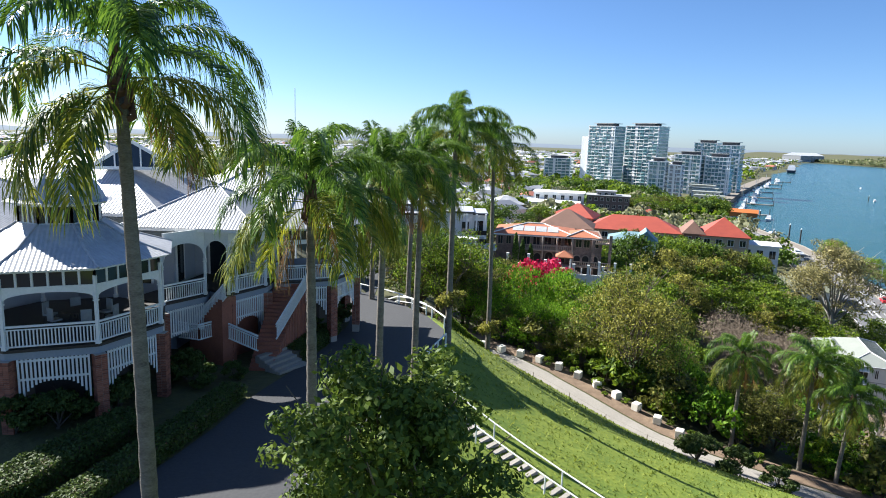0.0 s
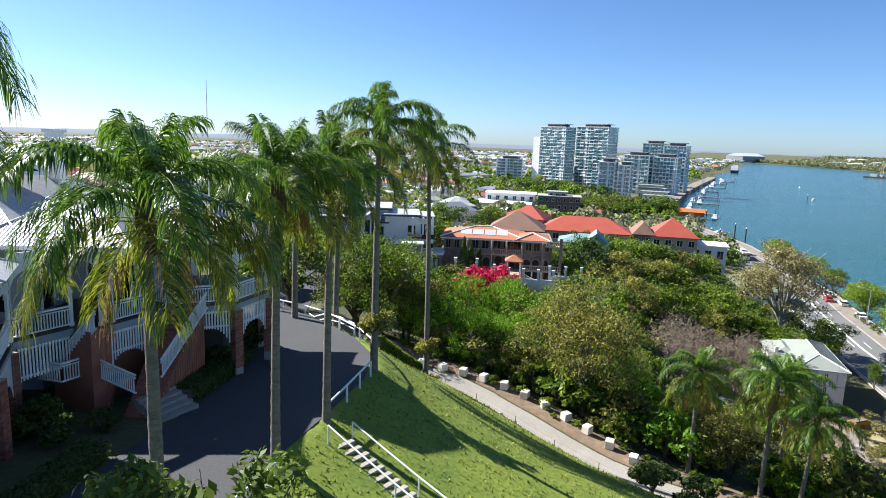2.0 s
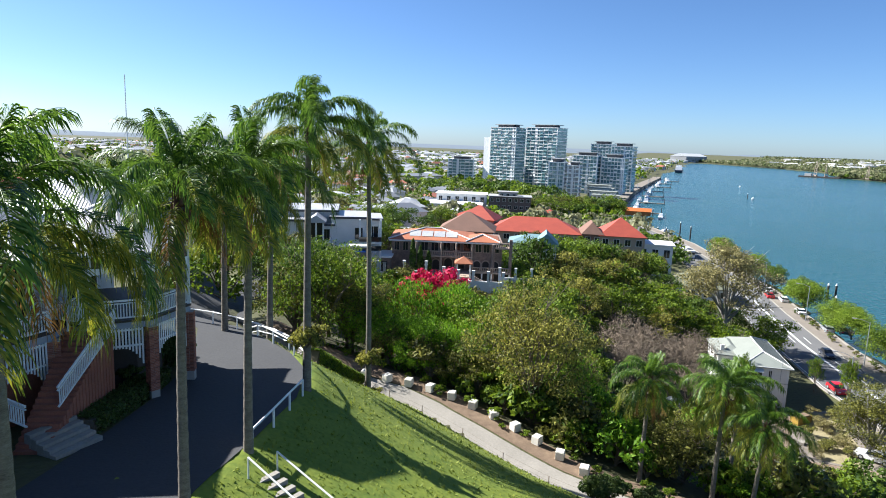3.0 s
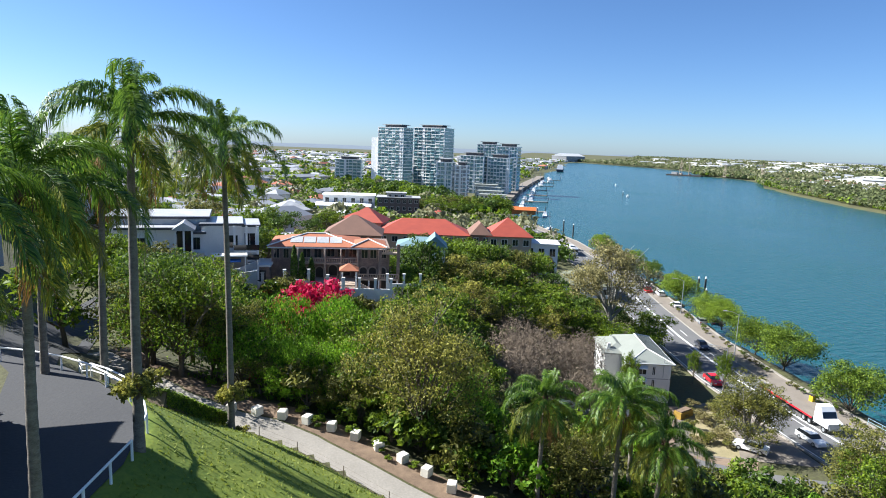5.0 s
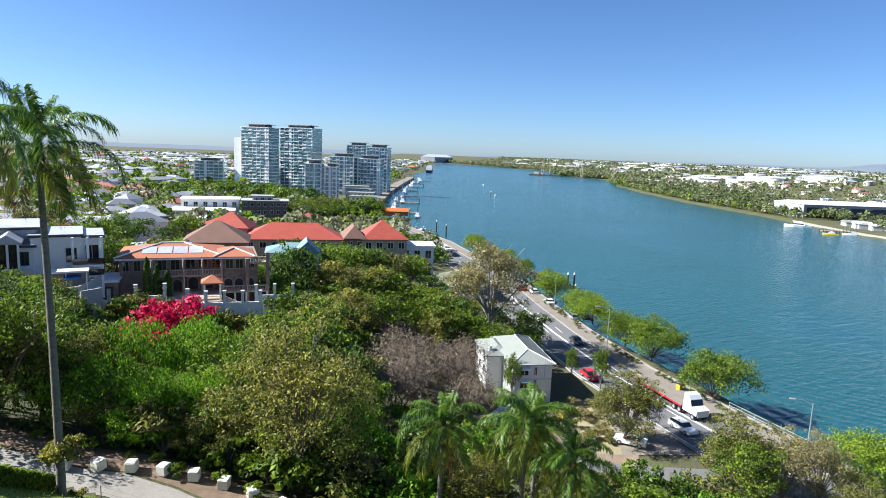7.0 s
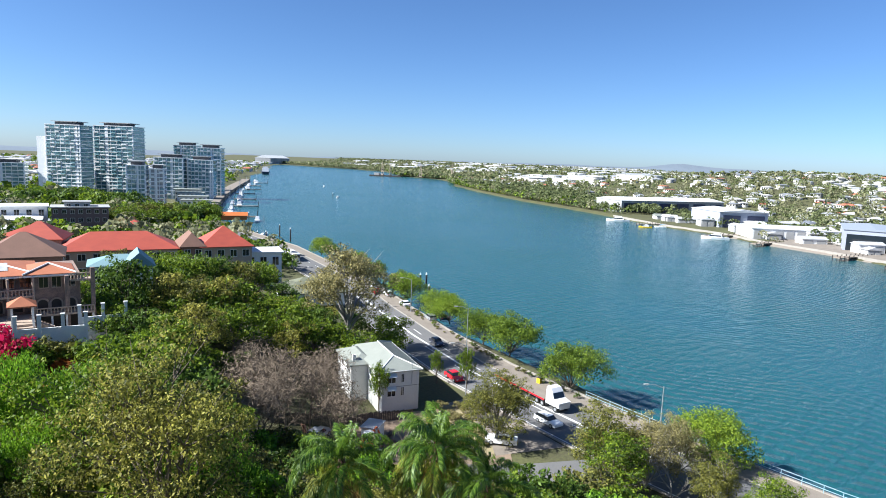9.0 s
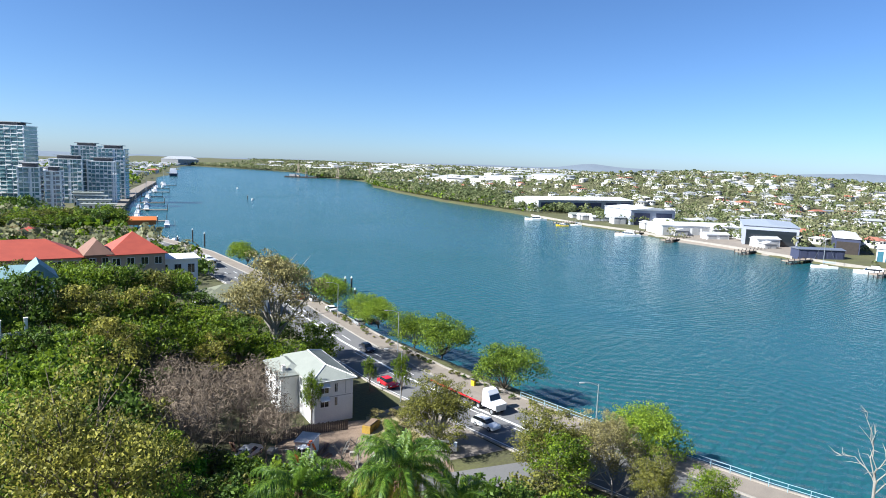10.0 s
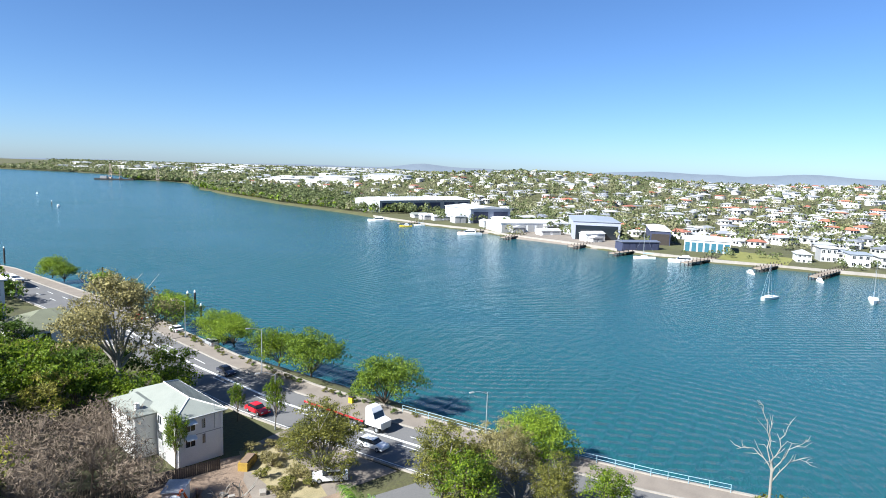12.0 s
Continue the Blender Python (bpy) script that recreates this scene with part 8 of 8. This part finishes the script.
for k in range(3400):
    y = fr.uniform(-330, 380)
    x = curve(y, FAR_Y, FAR_X) + 80 + 640 * fr.random() ** 1.2
    if (480 < x < 640 and 230 < y < 350) or (y < 60 and k % 3):
        continue
    h = fr.uniform(5, 10)
    hill_w.append((x, y, ground_z(x, y) - 1, h * fr.uniform(0.5, 0.75), h))
for _ in range(130):
    y = fr.uniform(90, 300)
    x = curve(y, FAR_Y, FAR_X) + fr.uniform(25, 85)
    h = fr.uniform(4, 9)
    grove_w.append((x, y, ground_z(x, y) - 0.5, h * 0.5, h))
for _ in range(90):
    y = fr.uniform(-140, 90)
    x = curve(y, FAR_Y, FAR_X) + fr.uniform(6, 60)
    if 372 < x < 400 and 25 < y < 80:
        continue
    h = fr.uniform(2.5, 6)
    grove_w.append((x, y, ground_z(x, y) - 0.5, h * 0.5, h))
# groves before the towers, beside the red roofs and along the far shore
for cx, cy, sx, sy, n, h in ((118, 480, 45, 25, 70, 12), (75, 520, 40, 40, 70, 11), (110, 225, 14, 18, 34, 8), (25, 255, 40, 20, 34, 9), (5, 330, 40, 30, 44, 10), (560, 420, 40, 50, 110, 11), (630, 520, 50, 70, 130, 11), (520, 300, 22, 14, 40, 9), (700, 640, 50, 90, 150, 12)):
    for _ in range(n):
        x, y = cx + fr.normal(0, sx * 0.5), cy + fr.normal(0, sy * 0.5)
        if far_side(x, y):
            hh = h * fr.uniform(0.7, 1.2)
            grove_w.append((x, y, ground_z(x, y) - 1, hh * 0.55, hh))
woodland("woodland", [g for g in grove_w if g[0] < 200 and len(g) and int(g[0] * 10) % 3], LEAF_DARK, "dark leafy groves before the towers", 170, 0.165)
woodland("woodland", [g for g in grove_w if g[0] < 200 and int(g[0] * 10) % 3 == 0], LEAF_MID, "green groves before the towers", 170, 0.165)
woodland("woodland", [g for g in grove_w if g[0] >= 200], FARLEAF, "leafy groves along the far shore", 50, 0.34)
woodland("woodland", hill_w[::2], FARLEAF, "dark green trees on the far hill", 40, 0.27)
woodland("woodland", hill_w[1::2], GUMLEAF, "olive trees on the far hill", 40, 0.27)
woodland("woodland", [g for g in near_w if g[1] < 520 and g[0] < 200], LEAF_MID, "green trees among the houses", 60, 0.29)
woodland("woodland", [g for g in near_w if g[1] >= 520 or g[0] >= 200], LEAF_MID, "green trees among distant houses", 12, 0.6)
woodland("woodland", [g for g in far_w if g[0] < 760], FARLEAF, "dark green trees across the far bank", 34, 0.32)
woodland("woodland", [g for g in far_w if g[0] >= 760], FARLEAF, "dark green woods far across the river", 8, 0.7)
woodland("woodland", lime_w, LEAF_YELLOW, "bright yellow-green shrubs on the far shore", 40, 0.3)
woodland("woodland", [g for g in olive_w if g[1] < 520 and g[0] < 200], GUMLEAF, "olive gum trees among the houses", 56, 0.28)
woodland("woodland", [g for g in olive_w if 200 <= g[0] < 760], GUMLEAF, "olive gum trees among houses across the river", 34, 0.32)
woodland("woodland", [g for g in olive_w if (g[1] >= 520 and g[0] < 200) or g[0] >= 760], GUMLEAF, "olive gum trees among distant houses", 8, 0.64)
gv = np.random.default_rng(41)
for k in range(34):
    x, y = (112 + gv.normal(0, 17), 335 + gv.normal(0, 8)) if k < 26 else (150 + gv.normal(0, 5), 345 + gv.normal(0, 9))
    if far_side(x, y) and not (65 < x < 92 and 303 < y < 324):
        plant(("mid", "dark", "mid", "olive")[k % 4], x, y, gv.uniform(10, 15), k * 47, wide=1.15, group="trees before the towers")
# more garden trees close behind the house and the villa
for kind, x, y, h in (("mid", 60, 157, 12.5), ("dark", 66, 160, 12.5), ("olive", 73, 160, 11.5), ("mid", 79.5, 162, 11), ("mid", 53.5, 158, 11), ("mid", 44, 141, 9), ("dark", 49.5, 139.5, 9.5), ("mid", -30, 150, 10), ("dark", -22, 160, 10), ("mid", -12, 165, 10), ("olive", -4, 176, 10), ("mid", 8, 176, 10), ("dark", 16, 185, 10), ("mid", -36, 170, 11), ("mid", -18, 188, 10), ("olive", 0, 200, 10), ("mid", 14, 206, 10), ("dark", 26, 200, 9), ("mid", 34, 226, 10), ("mid", -30, 200, 10), ("dark", -44, 160, 10), ("mid", 48, 226, 9), ("mid", 60, 232, 9), ("mid", -12, 112, 8.5), ("olive", -7, 111, 8.5), ("mid", -2, 112, 8), ("dark", 2.5, 110.5, 7), ("mid", 6, 109, 5), ("mid", -17, 114, 9), ("mid", 37, 147, 8.5), ("mid", 43.5, 145.5, 7.5), ("dark", 51.5, 143, 8), ("mid", 56, 165, 11), ("olive", 50, 172, 10), ("mid", 63, 170, 11), ("dark", 70, 168, 10), ("mid", 76, 172, 9.5), ("mid", 84, 170, 9), ("olive", 90, 176, 8), ("dark", 80, 152, 8), ("mid", -2, 141, 10), ("dark", 6, 143, 9), ("mid", 11, 148, 10), ("olive", 19, 152, 10), ("mid", -14, 146, 10), ("mid", 2, 163, 10), ("dark", 22, 156, 9), ("mid", 30, 153, 8), ("mid", -20, 122, 8), ("olive", -8, 121, 6), ("yellow", -17, 66, 9), ("yellow", -23, 62, 8.5), ("mid", -10, 76, 10), ("dark", -2.5, 73, 11), ("yellow", 3.0, 71, 10), ("olive", 0.5, 79, 10), ("lime", 5.5, 68, 7), ("mid", -6, 90, 9), ("olive", 4, 86, 7), ("mid", -22, 85, 10), ("dark", -34, 70, 10), ("mid", -42, 62, 9), ("mid", 35, 130, 8), ("dark", 58, 140, 10), ("dark", 85, 180, 6), ("olive", 60, 152, 9), ("mid", 68, 160, 8), ("mid", 24, 160, 7), ("lime", 30, 188, 7), ("mid", 100, 205, 8), ("orange", 8.5, 93, 4), ("orange", 20, 98, 4), ("orange", 24, 100, 3.4), ("orange", 15.5, 93, 5), ("pink", 6.5, 74, 2.4), ("pink", -3, 112, 5), ("mid", -12, 116, 8), ("olive", 2, 114, 7)):
    plant(kind, x, y, h, x * 31)

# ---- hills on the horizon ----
# the blue-grey of distance haze is put into the hills' base colour
HILL = mat("haze_tinted_hills", (0.15, 0.18, 0.215), (0.12, 0.15, 0.185), 1.0, 0.002, 10, bump=0)
hv, hf = [], []
steps_ = 160
for k in range(steps_ + 1):
    a = radians(-45 + 165 * k / steps_)
    h = 30 + 16 * min(1.0, max(0.0, (k - 70) / 30)) + 12 * noise.noise((k * 0.13, 1.3, 0)) + 10 * noise.noise((k * 0.45, 5.1, 0))
    h += 30 * math.exp(-((k - 105.5) / 2.6) ** 2) + 10 * math.exp(-((k - 110) / 5) ** 2) + 34 * math.exp(-((k - 136.5) / 3.5) ** 2) + 18 * math.exp(-((k - 126) / 4) ** 2)
    for r_, z in ((4300, -5), (4500, max(20, h)), (4790, -5)):
        hv.append((r_ * math.sin(a), r_ * math.cos(a), z))
for k in range(steps_):
    for j in (0, 1):
        q = 3 * k + j
        hf.append((q, q + 1, q + 4, q + 3))
setting("backdrop", pydata("hills", hv, hf, HILL, True), HILL, "low hills on the horizon, tinted with blue haze", "hills")
